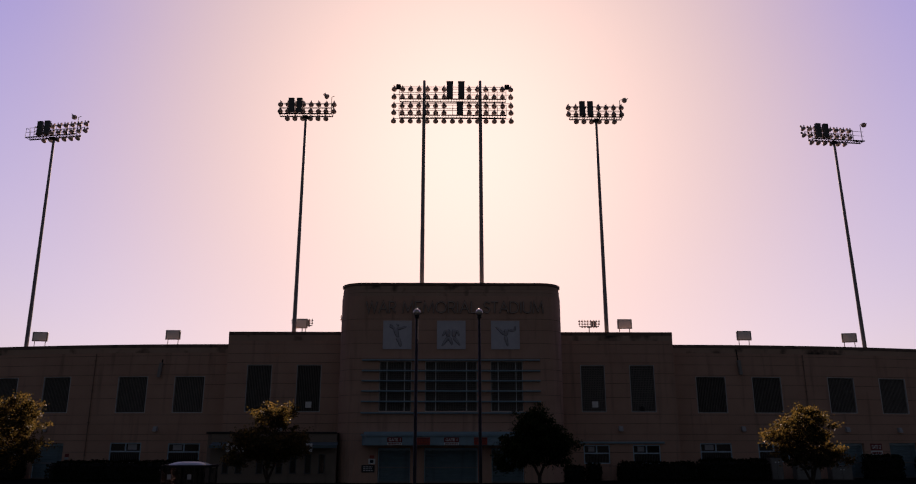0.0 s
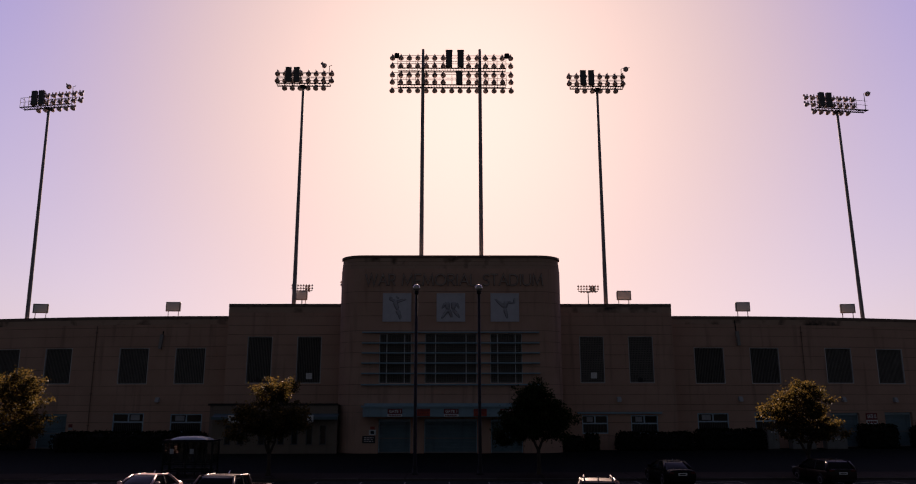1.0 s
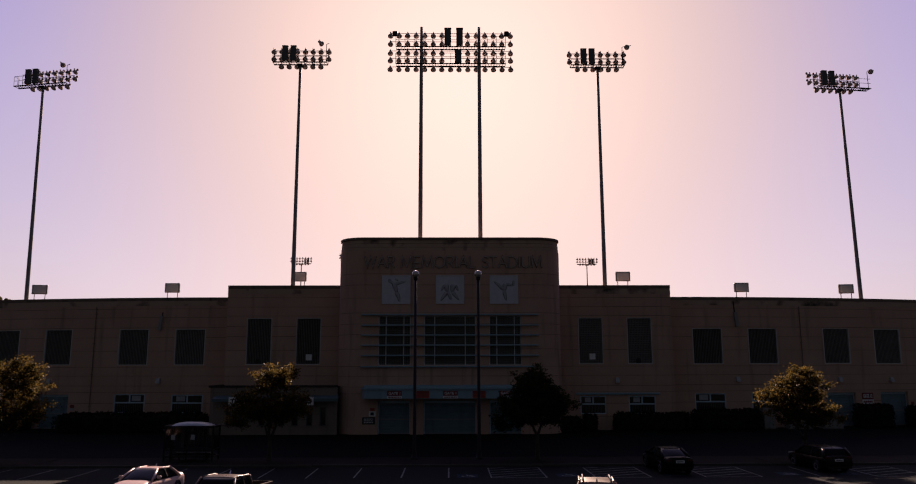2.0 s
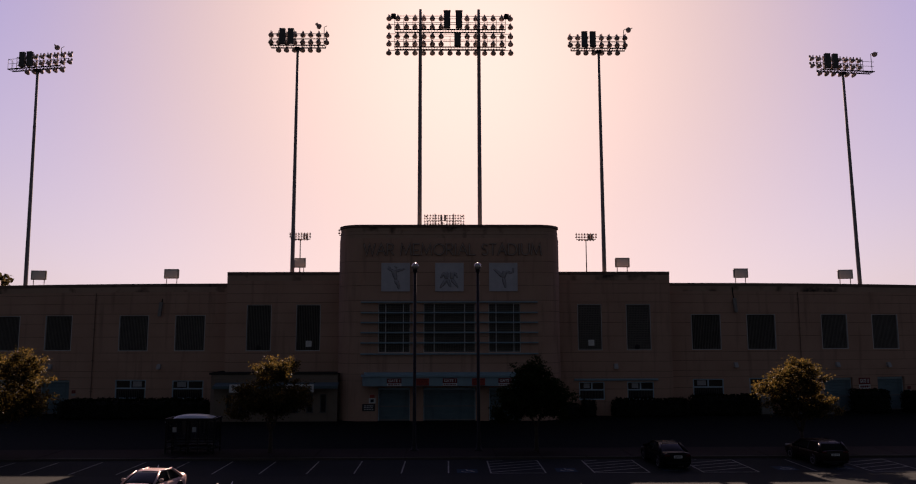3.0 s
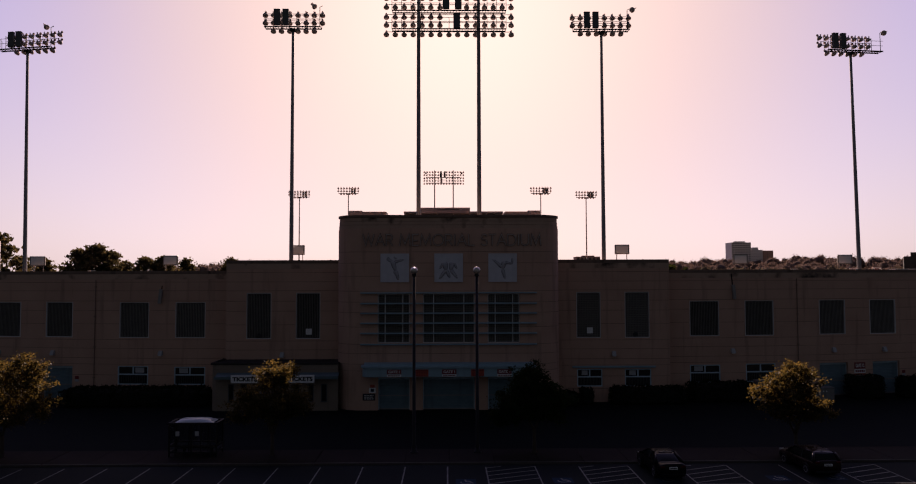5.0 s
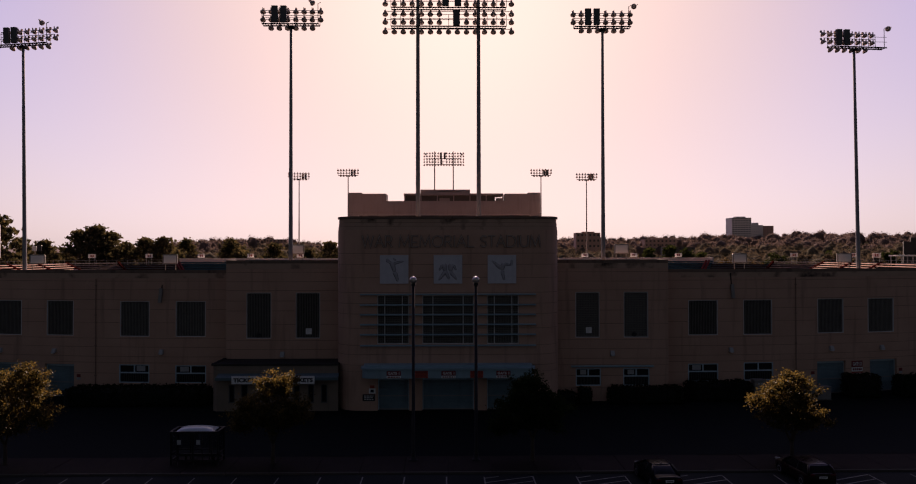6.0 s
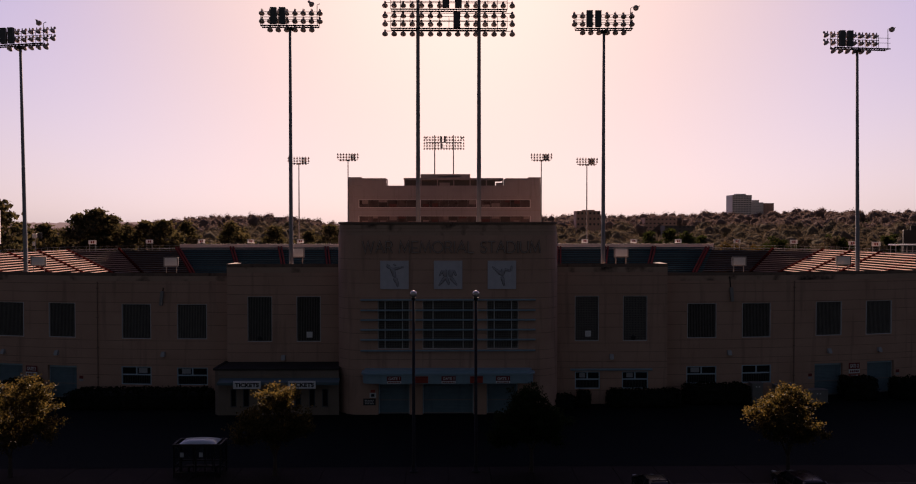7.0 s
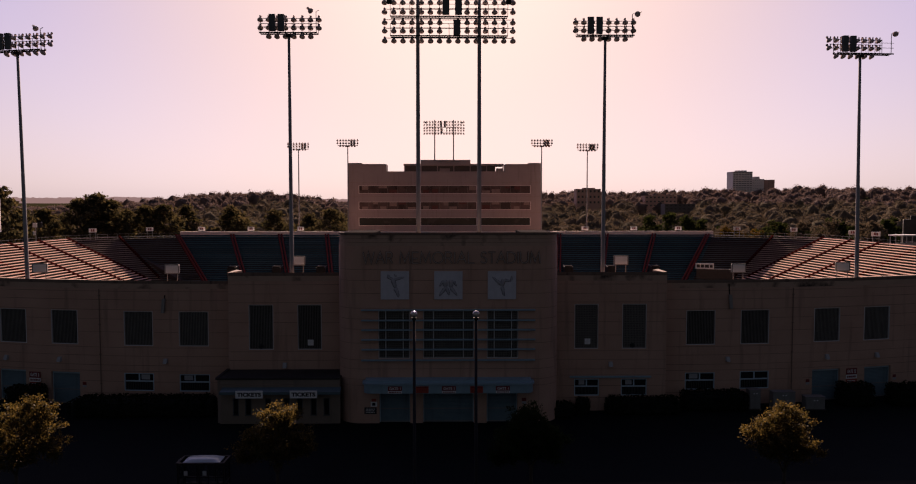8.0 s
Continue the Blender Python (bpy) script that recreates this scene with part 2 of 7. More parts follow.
def mesh_from(name, bm, mat, smooth=False):
    bmesh.ops.recalc_face_normals(bm, faces=bm.faces)
    me = bpy.data.meshes.new(name)
    bm.to_mesh(me)
    bm.free()
    for mm in (mat if isinstance(mat, (list, tuple)) else [mat]):
        me.materials.append(mm)
    if smooth:
        me.polygons.foreach_set("use_smooth", [True] * len(me.polygons))
    return me


def part(name, bm, mat, parent, label="", smooth=False, at=None):
    me = bm if isinstance(bm, bpy.types.Mesh) else mesh_from(name, bm, mat, smooth)
    ob = new(name, me)
    ob.parent = parent
    if at is not None:
        ob.matrix_basis = at
    if label:
        ob["label"] = label
    return ob


def thing(name, label, category, at=None, group="", kind=""):
    ob = new(name)
    ob.empty_display_size = 0.2
    if at is not None:
        ob.matrix_basis = at
    return tagged(ob, label, category, group, kind)


def solid(name, bm, mat, label="", category="", group="", kind="", smooth=False, at=None):
    me = bm if isinstance(bm, bpy.types.Mesh) else mesh_from(name, bm, mat, smooth)
    ob = new(name, me)
    if at is not None:
        ob.matrix_basis = at
    return tagged(ob, label, category, group, kind)


def box(bm, x0, x1, y0, y1, z0, z1, bevel=0.0, m=None):
    vs = [bm.verts.new((x, y, z)) for x in (x0, x1) for y in (y0, y1) for z in (z0, z1)]
    fs = [bm.faces.new([vs[i] for i in q]) for q in ((0, 1, 3, 2), (4, 6, 7, 5), (0, 4, 5, 1), (2, 3, 7, 6), (0, 2, 6, 4), (1, 5, 7, 3))]
    if bevel:
        got = bmesh.ops.bevel(bm, geom=list({e for f in fs for e in f.edges}), offset=bevel, segments=1, affect="EDGES", profile=0.5)
        vs = list({v for f in got["faces"] for v in f.verts} | {v for v in vs if v.is_valid})
    if m is not None:
        bmesh.ops.transform(bm, matrix=m, verts=vs)
    return bm


def boxes(*rows, bevel=0.0):
    bm = bmesh.new()
    for r in rows:
        box(bm, *r, bevel=bevel)
    return bm


def tube(bm, points, radii, sides=10, caps=True):
    """A round tube along points, each with its radius."""
    points = [Vector(p) for p in points]
    if not isinstance(radii, (list, tuple)):
        radii = [radii] * len(points)
    rings = []
    side = None
    for i, p in enumerate(points):
        way = (points[min(i + 1, len(points) - 1)] - points[max(i - 1, 0)]).normalized()
        if side is None:
            side = way.orthogonal().normalized()
        side = (side - way * side.dot(way)).normalized()
        up = way.cross(side)
        rings.append([bm.verts.new(p + radii[i] * (math.cos(a) * side + math.sin(a) * up)) for a in [2 * math.pi * k / sides for k in range(sides)]])
    for a, b in zip(rings, rings[1:]):
        for k in range(sides):
            bm.faces.new((a[k], a[(k + 1) % sides], b[(k + 1) % sides], b[k]))
    if caps:
        bm.faces.new(rings[0][::-1])
        bm.faces.new(rings[-1])
    return bm


def lathe(bm, profile, sides=12, m=None):
    """A profile of (radius, height) turned about z."""
    rings = []
    for r, z in profile:
        rings.append([bm.verts.new((r * math.cos(2 * math.pi * k / sides), r * math.sin(2 * math.pi * k / sides), z)) for k in range(sides)])
    for a, b in zip(rings, rings[1:]):
        for k in range(sides):
            bm.faces.new((a[k], a[(k + 1) % sides], b[(k + 1) % sides], b[k]))
    bm.faces.new(rings[0][::-1])
    bm.faces.new(rings[-1])
    if m is not None:
        bmesh.ops.transform(bm, matrix=m, verts=[v for r in rings for v in r])
    return bm


def prism(bm, plan, z0, z1):
    """A plan outline (x, y) raised from z0 to z1."""
    low = [bm.verts.new((x, y, z0)) for x, y in plan]
    top = [bm.verts.new((x, y, z1)) for x, y in plan]
    n = len(plan)
    bm.faces.new(low[::-1])
    bm.faces.new(top)
    for k in range(n):
        bm.faces.new((low[k], low[(k + 1) % n], top[(k + 1) % n], top[k]))
    return bm


def slab_along(path, offset0, offset1, z0, z1, fall=0.0):
    """A bar that follows a plan path, between two offsets to its inner side; its top may fall towards the outer edge (or, below nought, towards the inner one)."""
    bm = bmesh.new()
    ns = path_normals(path)
    rings = []
    for (x, y), n in zip(path, ns):
        rings.append([bm.verts.new((x + n[0] * o, y + n[1] * o, z)) for o, z in ((offset0, z0), (offset1, z0), (offset1, z1), (offset0, z1 - fall))])
    for a, b in zip(rings, rings[1:]):
        for k in range(4):
            bm.faces.new((a[k], a[(k + 1) % 4], b[(k + 1) % 4], b[k]))
    bm.faces.new(rings[0][::-1])
    bm.faces.new(rings[-1])
    return bm


def path_normals(path):
    out = []
    for i in range(len(path)):
        a, b = Vector(path[max(i - 1, 0)]), Vector(path[min(i + 1, len(path) - 1)])
        d = (b - a).normalized()
        out.append((-d.y, d.x))
    return out


def wall_mesh(name, stations, z0, z1, openings, grooves, thick, mat, groove_depth=0.03, groove_half=0.022):
    """A thick wall along a plan path. stations: (s, x, y) along it, the inner side to the left of the way. openings: (s0, s1, z0, z1) go right through.
    grooves: heights of recessed joints in the outer face."""
    path = [(x, y) for s, x, y in stations]
    ns = path_normals(path)
    keys = [s for s, x, y in stations]

    def place(s, d):
        i = max(0, min(len(keys) - 2, next((k for k in range(len(keys) - 1) if s <= keys[k + 1]), len(keys) - 2)))
        f = (s - keys[i]) / (keys[i + 1] - keys[i])
        n = [ns[i][k] * (1 - f) + ns[i + 1][k] * f for k in (0, 1)]
        return (path[i][0] * (1 - f) + path[i + 1][0] * f + n[0] * d, path[i][1] * (1 - f) + path[i + 1][1] * f + n[1] * d)

    ss = sorted({round(v, 4) for v in keys + [v for o in openings for v in o[:2]]})
    zs = sorted({round(v, 4) for v in [z0, z1] + [v for o in openings for v in o[2:]] + [v for g in grooves for v in (g - groove_half, g + groove_half)] if z0 <= v <= z1})
    verts, faces, index, joints = [], [], {}, []

    def vert(i, j, d):
        key = (i, j, d)
        if key not in index:
            index[key] = len(verts)
            verts.append((*place(ss[i], d), zs[j]))
        return index[key]

    def state(i, j):
        if not (0 <= i < len(ss) - 1 and 0 <= j < len(zs) - 1):
            return None
        s, z = (ss[i] + ss[i + 1]) / 2, (zs[j] + zs[j + 1]) / 2
        if any(o[0] < s < o[1] and o[2] < z < o[3] for o in openings):
            return None
        return groove_depth if any(abs(z - g) < groove_half for g in grooves) else 0.0

    for i in range(len(ss) - 1):
        for j in range(len(zs) - 1):
            d = state(i, j)
            if d is None:
                continue
            if d > 0:
                joints.append(len(faces))
            faces.append((vert(i, j, d), vert(i + 1, j, d), vert(i + 1, j + 1, d), vert(i, j + 1, d)))
            faces.append((vert(i, j, thick), vert(i, j + 1, thick), vert(i + 1, j + 1, thick), vert(i + 1, j, thick)))
            for (di, dj), (p, q) in {(-1, 0): ((i, j), (i, j + 1)), (1, 0): ((i + 1, j), (i + 1, j + 1)), (0, -1): ((i, j), (i + 1, j)), (0, 1): ((i, j + 1), (i + 1, j + 1))}.items():
                e = state(i + di, j + dj)
                if e is None:
                    e = thick
                if e > d:
                    faces.append((vert(*p, d), vert(*q, d), vert(*q, e), vert(*p, e)))
    me = mesh_of(name, verts, faces, mat)
    if joints:
        me.materials.append(JOINT)
        for k in joints:
            me.polygons[k].material_index = 1
    return me


# ---- ground ----
GROUND_Z = -1.10


def ground_z(y):
    """The car park is level by the bays and rises gently away from the stadium."""
    rows = [(-3000, 0.5), (-120, 0.5), (-60, 0.5), (-41, -0.36), (-31.3, -0.74), (-23.5, -1.10), (9000, -1.10)]
    for (a, za), (b, zb) in zip(rows, rows[1:]):
        if y <= b:
            return za + (zb - za) * (y - a) / (b - a)
    return GROUND_Z


def make_ground():
    xs = [-3000, -400, -120, -60, 0, 60, 120, 400, 3000]
    ys = [-3000, -300, -120, -60, -50, -41, -36, -32, -28, -23.5, -18, 0, 60, 160, 300, 800, 4000]
    verts = [(x, y, ground_z(y)) for y in ys for x in xs]
    w = len(xs)
    faces = [(j * w + i, j * w + i + 1, (j + 1) * w + i + 1, (j + 1) * w + i) for j in range(len(ys) - 1) for i in range(w - 1)]
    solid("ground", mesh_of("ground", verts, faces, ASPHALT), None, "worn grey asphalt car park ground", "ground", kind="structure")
    # forecourt: a drive rising gently to the facade, behind a pavement and kerb
    bm = bmesh.new()
    for x0, x1 in [(-90 + 15 * k, -75 + 15 * k) for k in range(12)]:
        a = [bm.verts.new(v) for v in ((x0, -13.9, -0.93), (x1, -13.9, -0.93), (x1, 0.2, -0.58), (x0, 0.2, -0.58), (x0, 20, -0.56), (x1, 20, -0.56))]
        bm.faces.new((a[0], a[1], a[2], a[3]))
        bm.faces.new((a[3], a[2], a[5], a[4]))
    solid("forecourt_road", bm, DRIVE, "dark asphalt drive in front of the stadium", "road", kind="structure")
    walkway = thing("pavement", "brownish concrete pavement slabs beside the car park", "pavement", kind="structure")
    slab = boxes((-1.49, 1.49, -1.86, 1.86, -0.2, 0.0), bevel=0.012)
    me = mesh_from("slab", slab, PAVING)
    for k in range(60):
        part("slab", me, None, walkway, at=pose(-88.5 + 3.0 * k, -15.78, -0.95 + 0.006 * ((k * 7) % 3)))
    kerb = thing("kerb", "pale concrete kerb along the parking bays", "kerb", kind="structure")
    me = mesh_from("kerb_stone", boxes((-1.49, 1.49, -0.09, 0.09, -0.22, 0.0), bevel=0.025), KERB)
    for k in range(60):
        part("kerb_stone", me, None, kerb, at=pose(-88.5 + 3.0 * k, -17.76, -0.945))


make_ground()

# ---- stadium front ----
def wing_y(x):
    """Where the outer wings' face stands: they curve away from the car park."""
    return 5.75 + max(0.0, abs(x) - 22.0) ** 2 / 200


stadium = thing("stadium", "tan concrete stadium front with rounded tower and long wings", "stadium")
TOWER_TOP, MID_TOP, WING_TOP, FOOT = 16.85, 12.85, 11.88, -0.75
WING_OPEN = [(23.85, 26.82, 5.53, 9.02), (29.45, 32.45, 5.53, 9.02), (37.33, 40.25, 5.56, 9.05), (43.03, 46.15, 5.52, 9.03), (51.0, 54.0, 5.52, 9.03),
             (23.80, 26.85, 0.97, 2.72), (29.45, 32.53, 0.97, 2.78), (37.25, 40.42, FOOT, 2.72), (43.25, 46.45, FOOT, 2.74), (51.0, 54.0, FOOT, 2.74)]
MID_OPEN = [(12.30, 14.64, 5.55, 9.95), (16.98, 19.36, 5.55, 9.95)]
MID_LOW = [(12.32, 14.75, 0.90, 2.58), (16.91, 19.46, 0.90, 2.58)]
TOWER_WIN = [(-6.45, -3.55, 5.45, 9.90), (-2.34, 2.34, 5.45, 9.90), (3.55, 6.45, 5.45, 9.90)]
TOWER_GATE = [(-6.40, -3.55, FOOT, 2.35), (-2.34, 2.34, FOOT, 2.35), (3.55, 6.40, FOOT, 2.35)]
GROOVES = [11.0, 10.15, 9.15, 8.2, 6.9, 5.35, 4.5, 3.55, 2.95, 1.9, 0.7]


def mirror(rows):
    return [(-b, -a, z0, z1) for a, b, z0, z1 in rows]


BAY_JOINT_PAINT = surf("bay_joint_paint", (0.20, 0.14, 0.11), (0.28, 0.20, 0.16), 1.0, 20, 0.7, bump=0.1, spec=0.2)


def make_walls():
    r = 2.3
    wide = 10.32
    st = [(-20.0, -wide, 8.0), (-14.0, -wide, r)]
    st += [(-13.0 + (13.0 - wide + r) * k / 8, -wide + r - r * math.cos(math.pi / 2 * k / 8), r - r * math.sin(math.pi / 2 * k / 8)) for k in range(1, 8)]
    st += [(-wide + r, -wide + r, 0.0), (wide - r, wide - r, 0.0)]
    st += [(-s, -x, y) for s, x, y in st[-3:0:-1]] + [(20.0, wide, 8.0)]
    tower_path = [(x, y) for s, x, y in st]
    part("tower_wall", wall_mesh("tower_wall", st, FOOT, TOWER_TOP - 0.98, TOWER_WIN + TOWER_GATE, [13.72, 12.7, 11.5] + GROOVES[1:9], 0.5, CONCRETE), None, stadium)
    for k, low in enumerate((0.98, 0.64, 0.30)):
        part("parapet_band", slab_along(tower_path, 0.035 + 0.03 * k, 0.55, TOWER_TOP - low, TOWER_TOP - low + 0.30), BAND, stadium, "weather-stained parapet band")
        part("parapet_joint", slab_along(tower_path, 0.10 + 0.03 * k, 0.54, TOWER_TOP - low + 0.30, TOWER_TOP - low + 0.34), JOINT, stadium)
    part("tower_coping", slab_along(tower_path[1:-1], -0.02, 0.62, TOWER_TOP + 0.04, TOWER_TOP + 0.18, -0.07), COPING, stadium, "weather-stained coping")
    for side, op in ((-1, mirror(MID_OPEN)), (1, MID_OPEN + MID_LOW)):
        st = [(10.0, 10.0, 3.9), (21.3, 21.3, 3.9), (23.2, 21.3, 5.8)] if side > 0 else [(-23.2, -21.3, 5.8), (-21.3, -21.3, 3.9), (-10.0, -10.0, 3.9)]
        part("mid_wall", wall_mesh("mid_wall", st, FOOT, MID_TOP, op, [11.9] + GROOVES, 0.45, CONCRETE), None, stadium)
        path = [(side * 10.0, 3.9), (side * 21.3, 3.9), (side * 21.3, 7.0)][::side]
        part("parapet_band", slab_along(path, -0.012, 0.0, MID_TOP - 0.62, MID_TOP - 0.10), BAND, stadium, "weather-stained parapet band")
        part("mid_coping", slab_along(path, -0.04, 0.55, MID_TOP - 0.09, MID_TOP + 0.15, -0.08), COPING, stadium)
        op = WING_OPEN if side > 0 else mirror(WING_OPEN)
        xs = [21.3 + (64 - 21.3) * k / 28 for k in range(29)]
        st = [(x, x, wing_y(x)) for x in xs] if side > 0 else [(-x, -x, wing_y(x)) for x in xs[::-1]]
        part("wing_wall", wall_mesh("wing_wall", st, FOOT, WING_TOP, op, GROOVES, 0.45, CONCRETE), None, stadium)
        part("parapet_band", slab_along([(x, y) for s, x, y in st], -0.012, 0.0, WING_TOP - 0.60, WING_TOP - 0.10), BAND, stadium, "weather-stained parapet band")
        part("wing_coping", slab_along([(x, y) for s, x, y in st], -0.03, 0.5, WING_TOP - 0.09, WING_TOP + 0.15, -0.08), COPING, stadium)
        # roofs and rear walls close the concourse behind the front
        roof = bmesh.new()
        plan = [(side * x, wing_y(x) + 0.44) for x in xs] + [(side * x, wing_y(x) + 9.0) for x in xs[::-1]]
        prism(roof, plan, WING_TOP - 1.1, WING_TOP - 0.8)
        part("wing_roof", roof, ROOFING, stadium)
        part("mid_roof", boxes((*sorted((side * 10.02, side * 21.28)), 4.36, 13.9, MID_TOP - 1.2, MID_TOP - 0.9)), ROOFING, stadium)
        rear = slab_along([(x, y + 9.0) for s, x, y in st], 0.0, 0.3, FOOT, WING_TOP - 0.8)
        part("rear_wall", rear, CONCRETE, stadium)
        # added tube with brackets, standing for the vertical joint between the wing's bays
        bm = bmesh.new()
        x = side * 34.95
        y = wing_y(x) - 0.07
        tube(bm, [(x, y, 11.2), (x, y, -0.5)], 0.042, 8)
        for z in (10.5, 7.6, 4.6, 1.6):
            box(bm, x - 0.1, x + 0.1, y - 0.06, y + 0.08, z, z + 0.08)
        part("bay_joint", bm, BAY_JOINT_PAINT, stadium, "thin brown tube standing for a bay joint")
    part("tower_roof", boxes((-9.83, 9.83, 2.3, 8.0, TOWER_TOP - 1.9, TOWER_TOP - 1.6), (-8.6, 8.6, 0.49, 2.3, TOWER_TOP - 1.9, TOWER_TOP - 1.6), (-9.83, -6.9, 2.6, 8.0, TOWER_TOP - 1.6, TOWER_TOP + 0.15), (6.9, 9.83, 2.6, 8.0, TOWER_TOP - 1.6, TOWER_TOP + 0.15)), ROOFING, stadium)
    part("concourse_roof", boxes((-10.3, 10.3, 8.0, 13.9, 11.6, 11.95)), ROOFING, stadium)
    part("rear_wall", boxes((-21.2, 21.2, 13.9, 14.2, FOOT, MID_TOP - 0.9)), CONCRETE, stadium)
    part("tower_rear_wall", boxes((-9.83, 9.83, 7.6, 8.0, 11.6, TOWER_TOP - 1.9)), CONCRETE, stadium)


make_walls()


def screened_window(x0, x1, z0, z1, y, yaw, kind):
    """A tall opening with a thin pale frame and a dark ribbed screen inside it."""
    w, h = x1 - x0, z1 - z0
    at = pose((x0 + x1) / 2, y, z0, 0, 0, yaw)
    bm = boxes((-w / 2 - 0.05, -w / 2 + 0.06, -0.03, 0.10, -0.05, h + 0.05), (w / 2 - 0.06, w / 2 + 0.05, -0.03, 0.10, -0.05, h + 0.05),
               (-w / 2 + 0.06, w / 2 - 0.06, -0.03, 0.10, h - 0.06, h + 0.05), (-w / 2 + 0.06, w / 2 - 0.06, -0.03, 0.10, -0.05, 0.06))
    win = part("window", bm, FRAME_GREY, stadium, "screened window opening", at=at)
    def ridges(a, b, step):
        n = max(1, int((b - a) / step))
        rows = [(a, 0.13)]
        for k in range(n):
            c = a + (b - a) * (k + 0.5) / n
            rows += [(c - 0.034, 0.13), (c - 0.022, 0.07), (c + 0.022, 0.07), (c + 0.034, 0.13)]
        return rows + [(b, 0.13)]
    across = ridges(-w / 2 + 0.06, w / 2 - 0.06, 0.15)
    up = ridges(0.06, h - 0.06, 0.17) if kind == "mesh" else [(0.06, 0.13), (h - 0.06, 0.13)]
    verts = [(x, min(d, e), z) for z, e in up for x, d in across]
    m = len(across)
    faces = [(j * m + i, j * m + i + 1, (j + 1) * m + i + 1, (j + 1) * m + i) for j in range(len(up) - 1) for i in range(m - 1)]
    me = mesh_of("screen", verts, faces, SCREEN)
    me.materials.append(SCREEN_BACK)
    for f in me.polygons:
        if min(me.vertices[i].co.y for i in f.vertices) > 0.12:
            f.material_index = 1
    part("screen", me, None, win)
    return win


FRAME_GREY = surf("window_frame_paint", (0.60, 0.585, 0.59), (0.74, 0.72, 0.72), 2, 25, 0.6, bump=0.08)
BAR_GREY = surf("window_bar_paint", (0.07, 0.072, 0.075), (0.12, 0.122, 0.125), 3, 20, 0.7, bump=0.05)
PAPER = surf("paper", (0.34, 0.35, 0.37), (0.46, 0.47, 0.49), 2, 12, 0.8, bump=0.03)
FRAME_BLUE = surf("blue_window_frame", (0.42, 0.56, 0.66), (0.52, 0.66, 0.76), 2, 25, 0.5, bump=0.06)


def make_glass(name, tint, rough):
    m = bpy.data.materials.new(name)
    m.use_nodes = True
    p = m.node_tree.nodes["Principled BSDF"]
    p.inputs["Base Color"].default_value, p.inputs["Roughness"].default_value = (*tint, 1), rough
    p.inputs["Transmission Weight"].default_value, p.inputs["IOR"].default_value = 1.0, 1.45
    return m


DARK_GLASS = surf("tinted_glass", (0.012, 0.014, 0.016), (0.02, 0.022, 0.025), 1, 6, 0.1, bump=0.0)


def office_window(x0, x1, z0, z1, y, yaw, blind):
    """A low window: two lights above, one wide barred light below, in a pale blue frame."""
    w, h = x1 - x0, z1 - z0
    at = pose((x0 + x1) / 2, y, z0, 0, 0, yaw)
    mid, t = h * 0.55, 0.09
    bm = boxes((-w / 2 - 0.05, -w / 2 + t, -0.04, 0.14, -0.05, h + 0.05), (w / 2 - t, w / 2 + 0.05, -0.04, 0.14, -0.05, h + 0.05),
               (-w / 2 + t, w / 2 - t, -0.04, 0.14, h - t, h + 0.05), (-w / 2 + t, w / 2 - t, -0.04, 0.14, -0.05, t),
               (-w / 2 + t, w / 2 - t, -0.02, 0.12, mid - 0.06, mid + 0.06), (-0.06, 0.06, -0.02, 0.12, mid + 0.06, h - t))
    win = part("window", bm, FRAME_BLUE, stadium, "low window in a pale blue frame", at=at)
    for a, b, c, d in ((-w / 2 + t, -0.06, mid + 0.06, h - t), (0.06, w / 2 - t, mid + 0.06, h - t), (-w / 2 + t, w / 2 - t, t, mid - 0.06)):
        part("pane", boxes((a, b, 0.06, 0.07, c, d)), DARK_GLASS, win)
    if blind:
        s = (-1 if blind < 0 else 1)
        part("blind", boxes((*sorted((s * 0.2, s * (w / 2 - 0.45))), 0.035, 0.05, mid + 0.16, h - t - 0.06)), PAPER, win, "pale paper behind the pane")
    bar = mesh_from("bar", boxes((-0.015, 0.015, 0.0, 0.02, t, mid - 0.06)), BAR_GREY)
    for k in range(16):
        part("bar", bar, None, win, at=pose(-w / 2 + t + (w - 2 * t) * (k + 0.5) / 16, 0, 0))
    return win


